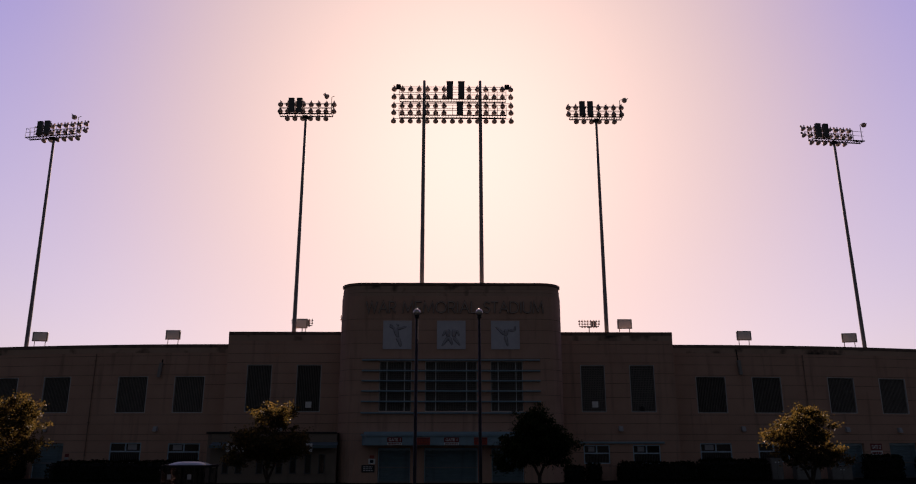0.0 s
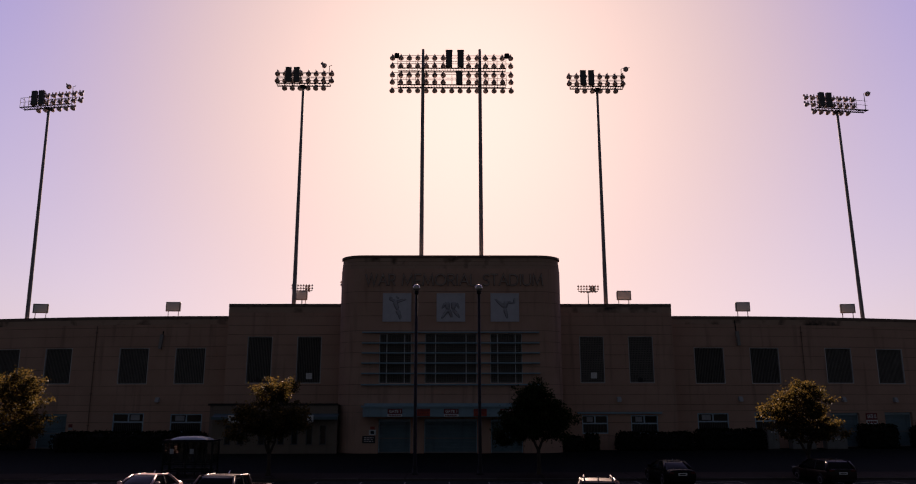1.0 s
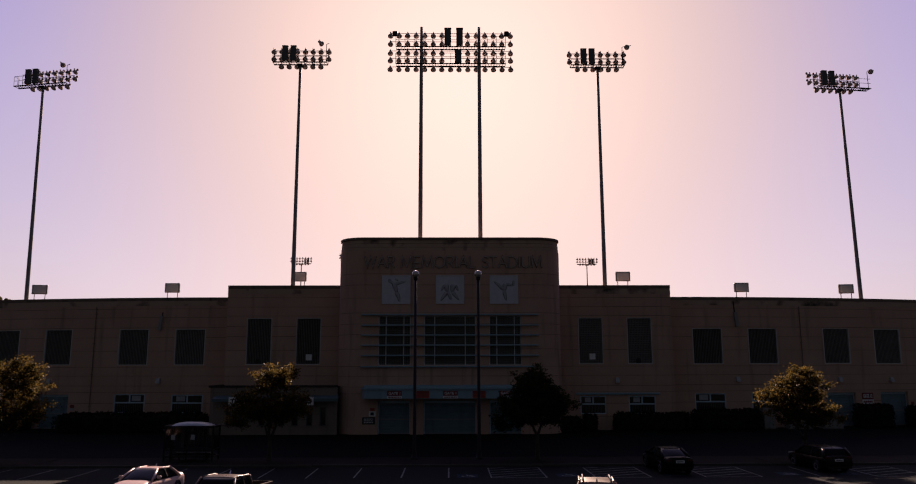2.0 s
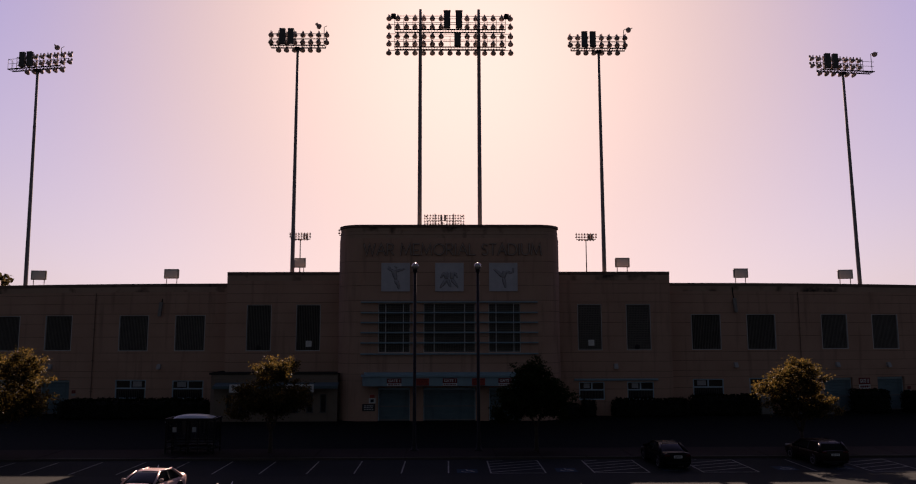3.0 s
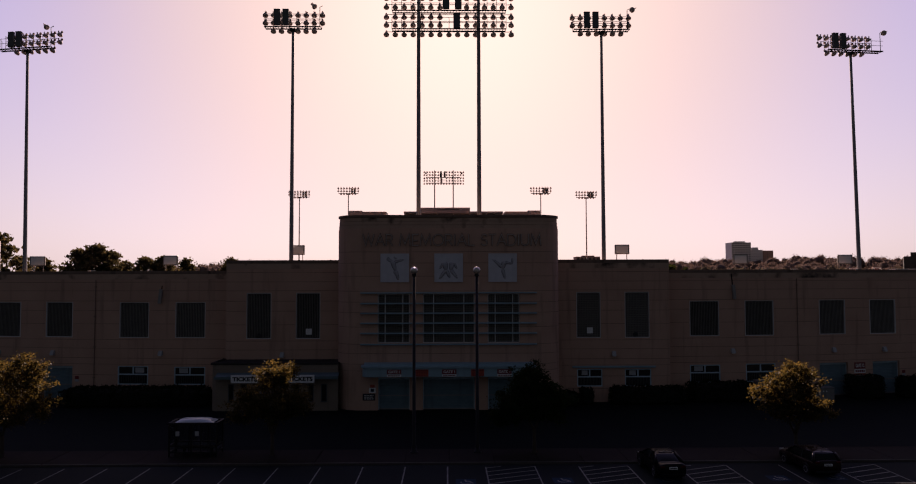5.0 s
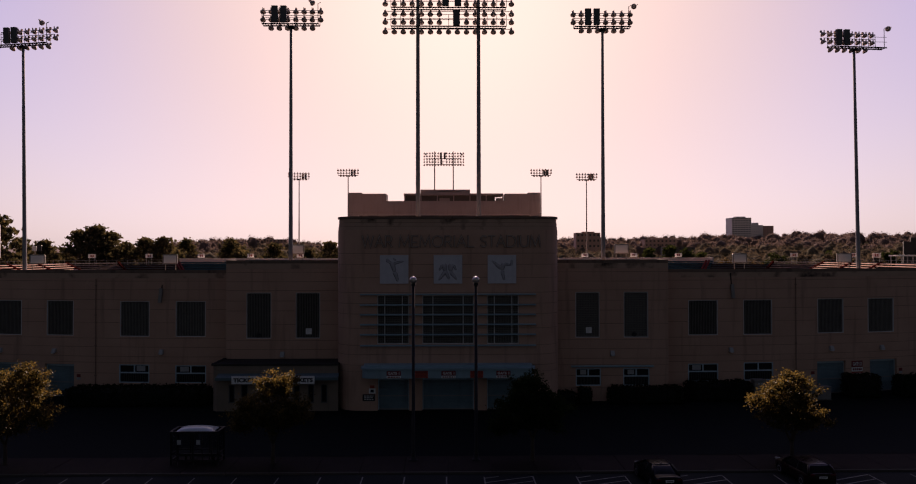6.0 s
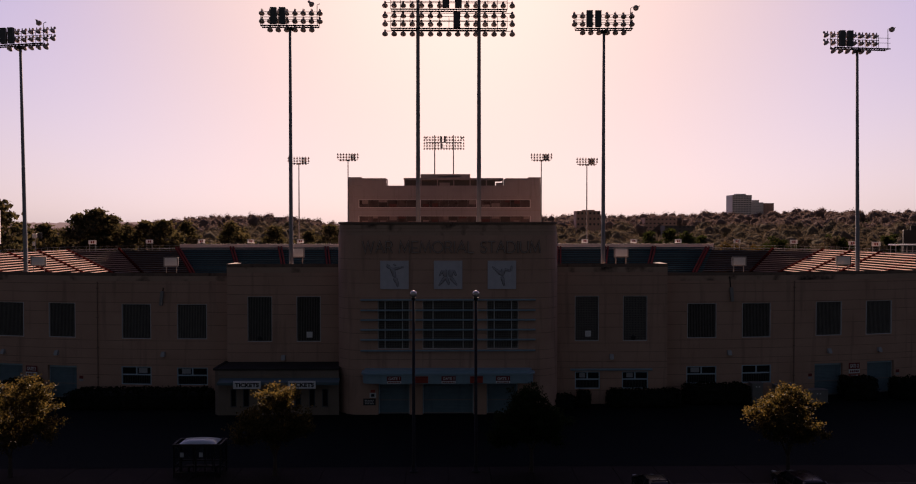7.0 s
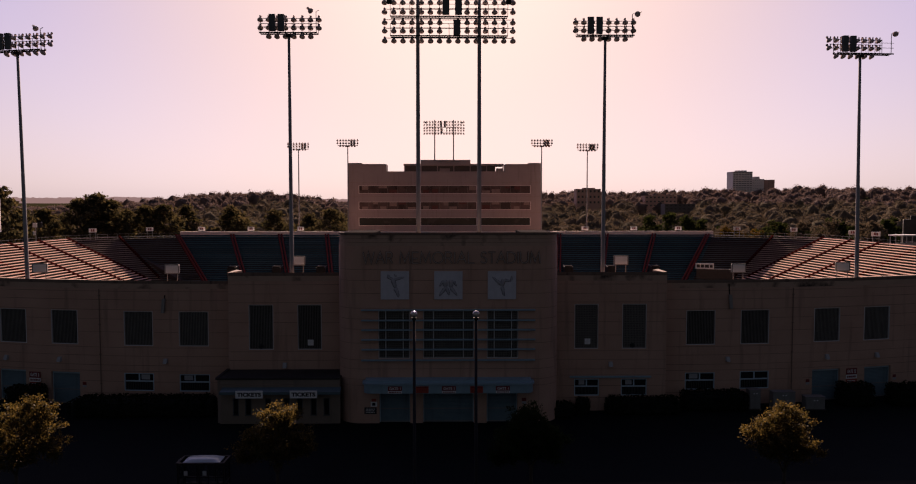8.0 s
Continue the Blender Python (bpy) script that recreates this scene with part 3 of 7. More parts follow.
def roller_gate(x0, x1, z0, z1, y, yaw):
    """A ribbed steel roller shutter in its opening, with side guides and a bottom rail."""
    w, h = x1 - x0, z1 - z0
    gate = part("gate", boxes((-w / 2, -w / 2 + 0.08, 0.0, 0.12, 0, h), (w / 2 - 0.08, w / 2, 0.0, 0.12, 0, h), (-w / 2 + 0.08, w / 2 - 0.08, 0.0, 0.16, h - 0.22, h)), FRAME_BLUE, stadium,
                "closed pale blue roller gate", at=pose((x0 + x1) / 2, y, z0, 0, 0, yaw))
    n = 22
    profile = []
    for k in range(n):
        z = (h - 0.22) * k / n
        profile += [(0.075, z), (0.045, z + 0.03), (0.045, z + (h - 0.22) / n - 0.03)]
    profile.append((0.075, h - 0.22))
    bm = bmesh.new()
    a = [(bm.verts.new((-w / 2 + 0.08, y_, z)), bm.verts.new((w / 2 - 0.08, y_, z))) for y_, z in profile]
    for p, q in zip(a, a[1:]):
        bm.faces.new((p[0], p[1], q[1], q[0]))
    part("shutter", bm, SHUTTER, gate)
    part("bottom_rail", boxes((-w / 2 + 0.08, w / 2 - 0.08, 0.02, 0.07, (h - 0.22) * 0.5 - 0.04, (h - 0.22) * 0.5 + 0.04), (-w / 2 + 0.08, w / 2 - 0.08, 0.02, 0.08, 0.18, 0.28)), GALV, gate)
    return gate


def make_openings():
    for side in (-1, 1):
        for k, (a, b, c, d) in enumerate(WING_OPEN):
            x0, x1 = (a, b) if side > 0 else (-b, -a)
            mid = (x0 + x1) / 2
            y, yaw = wing_y(mid), side * math.degrees(math.atan((abs(mid) - 22) / 100))
            if c > 5:
                screened_window(x0, x1, c, d, y + 0.06, yaw, "rib")
            elif c > 0:
                office_window(x0, x1, c, d, y + 0.08, yaw, (1 if (k + side) % 2 else -1) if k != 6 or side < 0 else 0)
            else:
                roller_gate(x0, x1, c, d, y + 0.30, yaw)
        for k, (a, b, c, d) in enumerate(MID_OPEN):
            x0, x1 = (a, b) if side > 0 else (-b, -a)
            screened_window(x0, x1, c, d, 3.96, 0, "mesh" if side > 0 else "rib")
    for a, b, c, d in MID_LOW:
        office_window(a, b, c, d, 3.98, 0, -1)
    part("window_lintel", boxes((11.86, 19.85, 3.72, 3.897, 2.70, 2.88), bevel=0.02), BLUE_PAINT, stadium)
    for a, b, c, d in TOWER_GATE:
        roller_gate(a, b, c, d, 0.38, 0)
    # three tall tower windows with white glazing bars
    for i, (a, b, c, d) in enumerate(TOWER_WIN):
        win = screened_window(a, b, c, d, 0.14, 0, "mesh")
        w, h = b - a, d - c
        for x in ((-w / 2 + 0.68, w / 2 - 0.62) if i != 1 else (-1.38, 1.38)):
            part("glazing_bar", boxes((x - 0.035, x + 0.035, -0.10, -0.033, 0.06, h - 0.06)), WHITE_TRIM, win, "white glazing bar")
    # long horizontal fins across the windows
    for k, z in enumerate((9.98, 9.03, 8.14, 7.24, 6.33, 5.34)):
        fin = bmesh.new()
        box(fin, -8.0, 8.0, -0.30, -0.002, z - 0.06, z + 0.06, 0.015)
        part("window_fin", fin, BLUE_PAINT, stadium, "long pale blue horizontal fin")


make_openings()


def make_canopies():
    # entrance canopy with rounded ends
    bm = bmesh.new()
    def plan(x, front, r, n=6):
        pts = [(-x, -0.002)] + [(-x + r - r * math.cos(math.pi / 2 * k / n), front + r - r * math.sin(math.pi / 2 * k / n)) for k in range(n + 1)]
        return pts + [(-a, b) for a, b in pts[::-1]]
    prism(bm, plan(7.85, -1.62, 0.8), 3.36, 3.52)
    prism(bm, plan(7.72, -1.50, 0.75), 2.58, 3.36)
    prism(bm, plan(7.6, -1.2, 0.6), 3.52, 3.72)
    canopy = part("entrance_canopy", bm, BLUE_PAINT, stadium, "pale blue entrance canopy with rounded ends")
    # ticket office in front of one middle wing
    st = [(-25.5, -21.4, 3.88), (-21.53, -21.4, 0.35), (-21.0, -21.0, 0.0), (-10.02, -10.02, 0.0)]
    slots = [(-19.85, -19.40, 0.25, 1.80), (-18.72, -18.22, 0.25, 1.80), (-16.9, -16.4, 0.25, 1.8), (-15.2, -14.7, 0.25, 1.8), (-14.0, -13.5, 0.25, 1.8), (-12.70, -12.22, 0.25, 1.80), (-11.50, -11.02, 0.25, 1.80)]
    part("ticket_office_wall", wall_mesh("ticket_office_wall", st, FOOT, 3.54, slots, [3.1], 0.3, BOOTH_WALL), None, stadium)
    part("ticket_office_roof", boxes((-21.45, -10.02, -0.08, 3.88, 3.54, 3.62), (-21.45, -10.02, -0.10, 0.12, 3.62, 3.72), (-21.5, -21.25, 0.12, 3.88, 3.62, 3.72)), ROOFING, stadium)
    for a, b, c, d in slots:
        w = part("ticket_window", boxes((a - 0.04, a + 0.03, -0.02, 0.1, c, d), (b - 0.03, b + 0.04, -0.02, 0.1, c, d), (a + 0.03, b - 0.03, -0.02, 0.1, d - 0.04, d + 0.03), (a - 0.06, b + 0.06, -0.10, 0.1, c - 0.06, c)), BAR_GREY, stadium, "narrow ticket window")
        part("pane", boxes((a + 0.03, b - 0.03, 0.06, 0.07, c, d - 0.04)), DARK_GLASS, w)
    bm = bmesh.new()
    a = [bm.verts.new(v) for v in ((-20.85, -0.02, 2.84), (-9.9, -0.02, 2.84), (-9.9, -0.80, 2.58), (-20.85, -0.80, 2.58), (-20.85, -0.02, 2.68), (-9.9, -0.02, 2.68), (-9.9, -0.80, 2.50), (-20.85, -0.80, 2.50))]
    for q in ((0, 1, 2, 3), (4, 7, 6, 5), (3, 2, 6, 7), (0, 3, 7, 4), (1, 5, 6, 2), (0, 4, 5, 1)):
        bm.faces.new([a[i] for i in q])
    awning = part("ticket_awning", bm, AWNING, stadium, "blue painted sloping awning over the ticket windows")
    part("fascia", boxes((-20.9, -9.88, -0.85, -0.803, 2.34, 2.60)), AWNING, awning, "dull blue fascia")


make_canopies()


# ---- floodlight masts ----
def luminaire_mesh():
    bm = bmesh.new()
    lathe(bm, [(0.02, 0.41), (0.10, 0.40), (0.12, 0.34), (0.115, 0.24), (0.07, 0.20), (0.09, 0.15), (0.17, 0.10), (0.24, 0.0), (0.285, -0.10), (0.28, -0.17), (0.24, -0.21), (0.05, -0.23)], 10, pose(0, 0, 0.17, -30))
    box(bm, -0.035, 0.035, -0.22, -0.12, 0.22, 0.50)
    return mesh_from("luminaire", bm, LAMP_SHELL, True)


LUMINAIRE = luminaire_mesh()


def single_mast(label, height, top_lamp=1, columns=8, boxes_at=(-1.5, -0.65), shift=0.0, turn=0.0, reach=0.0, back=0.0):
    """A tall tapered mast with a gantry of three rows of floodlights; the lamps look along +y. Its foot is at the origin, height is the gantry's deck."""
    mast = thing("floodlight_mast", label, "floodlight mast", group="floodlight masts")
    bm = bmesh.new()
    steps = 6
    pts, radii = [], []
    for k in range(steps):
        za, zb = (height - 0.1) * k / steps, (height - 0.1) * (k + 1) / steps
        ra, rb = 0.25 - 0.125 * k / steps, 0.25 - 0.125 * (k + 1) / steps + 0.008
        pts += [(0, 0, za), (0, 0, zb - 0.02)]
        radii += [ra, rb]
    tube(bm, pts, radii, 12)
    lathe(bm, [(0.48, 0.0), (0.48, 0.06), (0.34, 0.07), (0.32, 0.3)], 12)
    part("pole", bm, GALV, mast, smooth=True)
    half = 2.78
    bm = bmesh.new()
    far_end = half + max(0.0, reach - 0.15)
    box(bm, -half - back, far_end, -0.39, -0.34, height - 0.05, height + 0.07)
    box(bm, -half - back, far_end, 0.34, 0.39, height - 0.05, height + 0.07)
    bars = 22
    for k in range(bars):
        x = -half - back + 0.03 + (far_end + half + back - 0.06) * k / (bars - 1)
        box(bm, x - 0.022, x + 0.022, -0.34, 0.34, height, height + 0.04)
    box(bm, -0.25, 0.25, -0.3, 0.3, height - 0.35, height - 0.12)
    part("deck", bm, DARK_METAL, mast, "open steel grating")
    bm = bmesh.new()
    for z in (0.62, 1.02, 1.52):
        tube(bm, [(min(-half, -half + shift), 0.34, height + z), (max(half, half + shift), 0.34, height + z)], 0.03, 6)
    for z in (0.6, 1.1):
        tube(bm, [(-half - back, -0.34, height + z), (far_end, -0.34, height + z)], 0.022, 6)
    if back:
        tube(bm, [(-half - back, -0.34, height), (-half - back, -0.34, height + 1.1), (-half - back, 0.34, height + 1.1), (-half - back, 0.34, height)], 0.022, 6)
    for k in range(columns):
        x = -half + 2 * half * k / (columns - 1)
        tube(bm, [(x, 0.34, height), (x, 0.34, height + 1.6)], 0.03, 6)
        if k % 2 == 0:
            tube(bm, [(x, -0.34, height), (x, -0.34, height + 1.1)], 0.022, 6)
    part("rail", bm, DARK_METAL, mast)
    for row, (z, n) in enumerate(((1.30, columns), (0.52, columns), (-0.31, columns - 2))):
        for k in range(n):
            x = (-half - 0.05 + (2 * half + 0.1) * k / (columns - 1)) if row < 2 else (-half + 0.75 + (2 * half - 1.5) * k / (n - 1))
            part("luminaire", LUMINAIRE, None, mast, at=pose(x + shift, 0.42, height + z, 0, 0, turn + 9 * math.sin(3.7 * k + row)))
    for x in boxes_at:
        part("ballast_cabinet", boxes((x - 0.29, x + 0.29, -0.62, -0.30, height + 0.12, height + 1.66), (x - 0.31, x + 0.31, -0.65, -0.28, height + 1.66, height + 1.71), bevel=0.02), CABINET, mast, "dark ballast cabinet")
    if top_lamp:
        bm = bmesh.new()
        x = half - 0.15 + reach
        if reach:
            box(bm, half - 0.2, x + 0.03, -0.03, 0.03, height + 0.02, height + 0.08)
        tube(bm, [(x, 0, height + 0.1), (x, 0, height + 2.1), (x + 0.25, 0.1, height + 2.25)], 0.035, 6)
        part("bracket", bm, DARK_METAL, mast)
        part("luminaire", LUMINAIRE, None, mast, at=pose(x + 0.45 if top_lamp > 0 else x - 0.5, 0.1, height + 2.1, 0, 60 if top_lamp > 0 else -40, 20))
    return mast


def double_mast(label, height, far=False):
    """Two poles that share a tall gantry with rows of floodlights and two decks."""
    mast = thing("floodlight_mast", label, "floodlight mast", group="floodlight masts")
    for x in (-2.9, 3.0):
        bm = bmesh.new()
        pts, radii = [], []
        for k in range(6):
            pts += [(x, 0, height * k / 6), (x, 0, height * (k + 1) / 6 - 0.02)]
            radii += [0.26 - 0.09 * k / 6, 0.268 - 0.09 * (k + 1) / 6]
        tube(bm, pts + [(x, 0, height + 4.1)], radii + [0.14], 12)
        lathe(bm, [(0.48, 0.0), (0.48, 0.06), (0.34, 0.07), (0.32, 0.3)], 12, pose(x, 0, 0))
        part("pole", bm, GALV, mast, smooth=True)
    for dz in (0.0, 1.83):
        bm = boxes((-5.5, 5.7, -0.38, -0.33, height + dz - 0.05, height + dz + 0.07), (-5.5, 5.7, 0.33, 0.38, height + dz - 0.05, height + dz + 0.07))
        for k in range(40):
            x = -5.47 + 11.14 * k / 39
            box(bm, x - 0.022, x + 0.022, -0.33, 0.33, height + dz, height + dz + 0.04)
        part("deck", bm, DARK_METAL, mast)
        bm = bmesh.new()
        for z in (0.75, 1.15):
            tube(bm, [(-5.5, -0.35, height + dz + z), (5.7, -0.35, height + dz + z)], 0.025, 6)
        for k in range(13):
            x = -5.5 + 11.2 * k / 12
            tube(bm, [(x, -0.35, height + dz), (x, -0.35, height + dz + 1.15)], 0.025, 6)
        part("rail", bm, DARK_METAL, mast)
    rows = (-0.42, 0.52, 1.32, 2.32, 3.22)
    for r, dz in enumerate(rows):
        bm = bmesh.new()
        tube(bm, [(-6.0, 0.36, height + dz + 0.35), (6.2, 0.36, height + dz + 0.35)], 0.03, 6)
        part("crossarm", bm, DARK_METAL, mast)
        n = 15
        for k in range(n):
            x = -6.1 + 12.35 * k / (n - 1)
            if r > 0 and abs(x - 0.4) < (1.0 if r > 2 else 0.4):
                continue
            part("luminaire", LUMINAIRE, None, mast, at=pose(x, 0.45, height + dz, 0, 0, 9 * math.sin(2.9 * k + r)))
    for x, z0, z1 in ((0.85, 0.1, 1.45), (-0.2, 2.0, 3.75), (1.0, 2.0, 3.75)):
        part("ballast_cabinet", boxes((x - 0.33, x + 0.33, -0.55, -0.15, height + z0, height + z1), (x - 0.36, x + 0.36, -0.58, -0.12, height + z1, height + z1 + 0.06), bevel=0.02), CABINET, mast, "dark ballast cabinet")
    for x in (-5.6, 5.8):
        part("loudspeaker", boxes((x - 0.25, x + 0.25, -0.5, -0.1, height + 3.0, height + 3.5), bevel=0.08), DARK_METAL, mast, "small dark loudspeaker", at=pose(0, 0, 0, 0, 0, 0))
    return mast


def make_masts():
    m = double_mast("grey steel twin floodlight mast behind the tower", 36.7)
    m.matrix_basis = pose(0.0, 4.3, -1.0)
    single = "grey steel floodlight mast with three rows of lamps behind the parapet"
    a = single_mast(single, 37.0, -1)
    a.matrix_basis = pose(-15.35, 5.0, -0.88)
    b = single_mast(single, 37.0, 1)
    b.matrix_basis = pose(15.3, 5.25, -1.0)
    c = single_mast(single, 37.0, -1, shift=0.55, turn=-40, back=0.45)
    c.matrix_basis = pose(-42.95, 8.6, -1.9, 0, -0.8, -9)
    d = single_mast(single, 37.0, 1, boxes_at=(-2.05, -1.15), shift=-0.45, turn=40, reach=0.95)
    d.matrix_basis = pose(42.7, 8.7, -2.02, 0, -0.8, 9)
    far, plain = "distant floodlight mast behind the far stand", None
    for x, z in ((-42.2, -2.4), (-28.3, -1.4), (26.6, -1.4), (39.6, -2.6)):
        if plain is None:
            plain = single_mast(far, 37.0, 0, boxes_at=(-1.75, -1.0))
            plain.matrix_basis = pose(x, 145.0, z, 0, 0, 180)
        else:
            copy_thing(plain, pose(x, 145.0, z, 0, 0, 180))
    c = double_mast("distant twin floodlight mast behind the press box", 43.0)
    c.matrix_basis = pose(-1.1, 161.0, -1.1, 0, 0, 180) @ Matrix.Diagonal((0.97, 0.97, 0.97, 1))


make_masts()


# ---- seating bowl and press box ----
STEP_RED = surf("aisle_red", (0.028, 0.006, 0.005), (0.045, 0.009, 0.008), 1, 14, 0.95, bump=0.1, spec=0.0)
PALE_WALL = surf("pale_wall_paint", (0.66, 0.58, 0.57), (0.78, 0.70, 0.69), 0.3, 8, 0.7, bump=0.1)

def bowl_path(inset):
    """The rim of the far side and the curved ends, from one end round to the other, moved inwards."""
    pts = []
    corners = [(92.5, 15.0), (92.0, 50.0), (90.3, 80.0), (88.4, 107.0), (80.6, 116.0), (67.5, 121.6), (50.0, 122.0)]
    inwards = [(-1, 0), (-1, 0), (-1, 0), (-1, -0.05), (-0.70, -0.46), (-0.55, -0.92), (-0.2, -1)]
    pts += [(x + inset * u, y + inset * v) for (x, y), (u, v) in zip(corners, inwards)]
    pts += [(x, 122.0 - inset) for x in (25, )]
    return pts + [(0.0, 122.0 - inset)] + [(-x, y) for x, y in pts[::-1]]


ROWS_SEEN, PITCH, RISE, RIM_Z = 26, 0.86, 0.43, 10.80


def row_strip(verts, faces, k, profile, i0, i1):
    """One row's cross-section (inset, height) swept along the rim between two stations."""
    rings = []
    for d, z in profile:
        p = bowl_path(d)
        rings.append([(x, y, z) for x, y in p[i0:i1 + 1]])
    base, n, m = len(verts), len(profile), i1 - i0 + 1
    for r in rings:
        verts.extend(r)
    for a in range(n):
        b = (a + 1) % n
        for s in range(m - 1):
            faces.append((base + a * m + s, base + a * m + s + 1, base + b * m + s + 1, base + b * m + s))


def make_bowl():
    total = len(bowl_path(0))
    verts, faces, profile = [], [], [(0.0, RIM_Z - 1.2)]
    for k in range(ROWS_SEEN):
        profile += [(PITCH * k, RIM_Z - RISE * k), (PITCH * (k + 1), RIM_Z - RISE * k)]
    profile.append((PITCH * ROWS_SEEN, RIM_Z - RISE * ROWS_SEEN - 0.8))
    row_strip(verts, faces, 0, profile, 0, total - 1)
    bowl = thing("seating_bowl", "terraced stadium seating with long aluminium benches", "grandstand")
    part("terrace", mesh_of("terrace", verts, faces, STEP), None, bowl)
    n = total - 1
    # sunlit and shaded bench colours by section, round the bowl
    for name, i0, i1, mat, words in (("bench", 0, 3, ALUMINIUM, "long pale aluminium bench"), ("bench", 3, 4, SHADED_BENCH, "long bench, shade put into its grey"), ("bench", 4, 5, DEEP_SHADED_BENCH, "long bench, deeper shade put into its grey"),
                                     ("bench", 5, n - 5, BLUE_SEAT, "long dark blue backed bench"), ("bench", n - 5, n - 4, DEEP_SHADED_BENCH, "long bench, deeper shade put into its grey"), ("bench", n - 4, n - 3, SHADED_BENCH, "long bench, shade put into its grey"), ("bench", n - 3, n, ALUMINIUM, "long pale aluminium bench")):
        for k in range(ROWS_SEEN):
            verts, faces = [], []
            z = RIM_Z - RISE * k
            d = PITCH * k
            if mat is BLUE_SEAT:
                shape = [(d + 0.14, z + 0.62), (d + 0.20, z + 0.62), (d + 0.22, z + 0.40), (d + 0.50, z + 0.38), (d + 0.50, z + 0.33), (d + 0.16, z + 0.34)]
            else:
                shape = [(d + 0.16, z + 0.45), (d + 0.44, z + 0.45), (d + 0.54, z + 0.42), (d + 0.60, z + 0.35), (d + 0.60, z + 0.31), (d + 0.16, z + 0.37)]
            row_strip(verts, faces, k, shape, i0, i1)
            part(name, mesh_of(name, verts, faces, mat), None, bowl, words)
    # rear parapet of the far side and a rail round the curved ends
    top = bowl_path(-0.3)
    part("rear_parapet", slab_along(top[5:total - 5], -0.25, 0.15, RIM_Z - 0.6, RIM_Z + 1.5), PALE_WALL, bowl, "pale rear parapet")
    for a, b in ((0, 5), (total - 6, total - 1)):
        bm = bmesh.new()
        path = bowl_path(-0.6)[a:b + 1]
        fine = []
        for p, q in zip(path, path[1:]):
            n = max(1, int((Vector(q) - Vector(p)).length / 2.2))
            fine += [Vector(p).lerp(Vector(q), j / n) for j in range(n)]
        fine.append(Vector(path[-1]))
        for z in (0.55, 1.15):
            tube(bm, [(p.x, p.y, RIM_Z + z) for p in fine], 0.04, 4)
        for p in fine:
            tube(bm, [(p.x, p.y, RIM_Z - 1), (p.x, p.y, RIM_Z + 1.15)], 0.035, 4)
        part("rim_rail", bm, GALV, bowl, "steel guard rail")
    part("rear_skirt", slab_along(bowl_path(-0.3), -0.5, -0.25, GROUND_Z - 0.2, RIM_Z - 0.1), CONCRETE, bowl)
    # red-edged aisles of the far side, dark ones in the curved ends
    drop = PITCH * 26
    for xt, xb in ((-67.5, -53.5), (-54.6, -45.0), (-42.5, -35.5), (-30.7, -26.0), (28.3, 24.9), (40.4, 34.5), (52.5, 43.5), (65.4, 52.5)):
        bm = bmesh.new()
        for s in (-0.36, 0.36):
            yt = 121.8 if abs(xt) < 60 else 119.5
            v = [bm.verts.new(p) for p in ((xt + s - 0.2, yt, RIM_Z + 0.95), (xt + s + 0.2, yt, RIM_Z + 0.95), (xb + s + 0.2, 122 - drop, RIM_Z + 0.95 - RISE * 26), (xb + s - 0.2, 122 - drop, RIM_Z + 0.95 - RISE * 26))]
            w = [bm.verts.new(p.co - Vector((0, 0, 0.5))) for p in v]
            bm.faces.new(v)
            bm.faces.new(w[::-1])
            for i in range(4):
                bm.faces.new((v[i], w[i], w[(i + 1) % 4], v[(i + 1) % 4]))
        part("aisle_rail", bm, RED_PAINT, bowl, "red aisle edge")
    for side in (-1, 1):
        for (ax, ay), (bx, by) in (((88.4, 106.7), (70.1, 105.8)), ((80.4, 115.9), (67.6, 107.5)), ((89.2, 95.8), (70.9, 96.4)), ((90.0, 86.0), (71.7, 87.0)), ((91.0, 74.0), (72.7, 75.0))):
            bm = bmesh.new()
            drop_z, half, up = RISE / PITCH * 18.3, 0.55 if ay > 100 else 0.45, 0.74 if ay > 100 else 0.80
            top_v = [bm.verts.new(p) for p in ((side * ax, ay - half, RIM_Z + up), (side * ax, ay + half, RIM_Z + up), (side * bx, by + half, RIM_Z + up - drop_z), (side * bx, by - half, RIM_Z + up - drop_z))]
            low_v = [bm.verts.new((v.co.x, v.co.y, v.co.z - 0.5)) for v in top_v]
            bm.faces.new(top_v)
            bm.faces.new(low_v[::-1])
            for i in range(4):
                bm.faces.new((top_v[i], low_v[i], low_v[(i + 1) % 4], top_v[(i + 1) % 4]))
            part("aisle", bm, STEP_RED, bowl, "dull red aisle steps")
    return bowl


make_bowl()


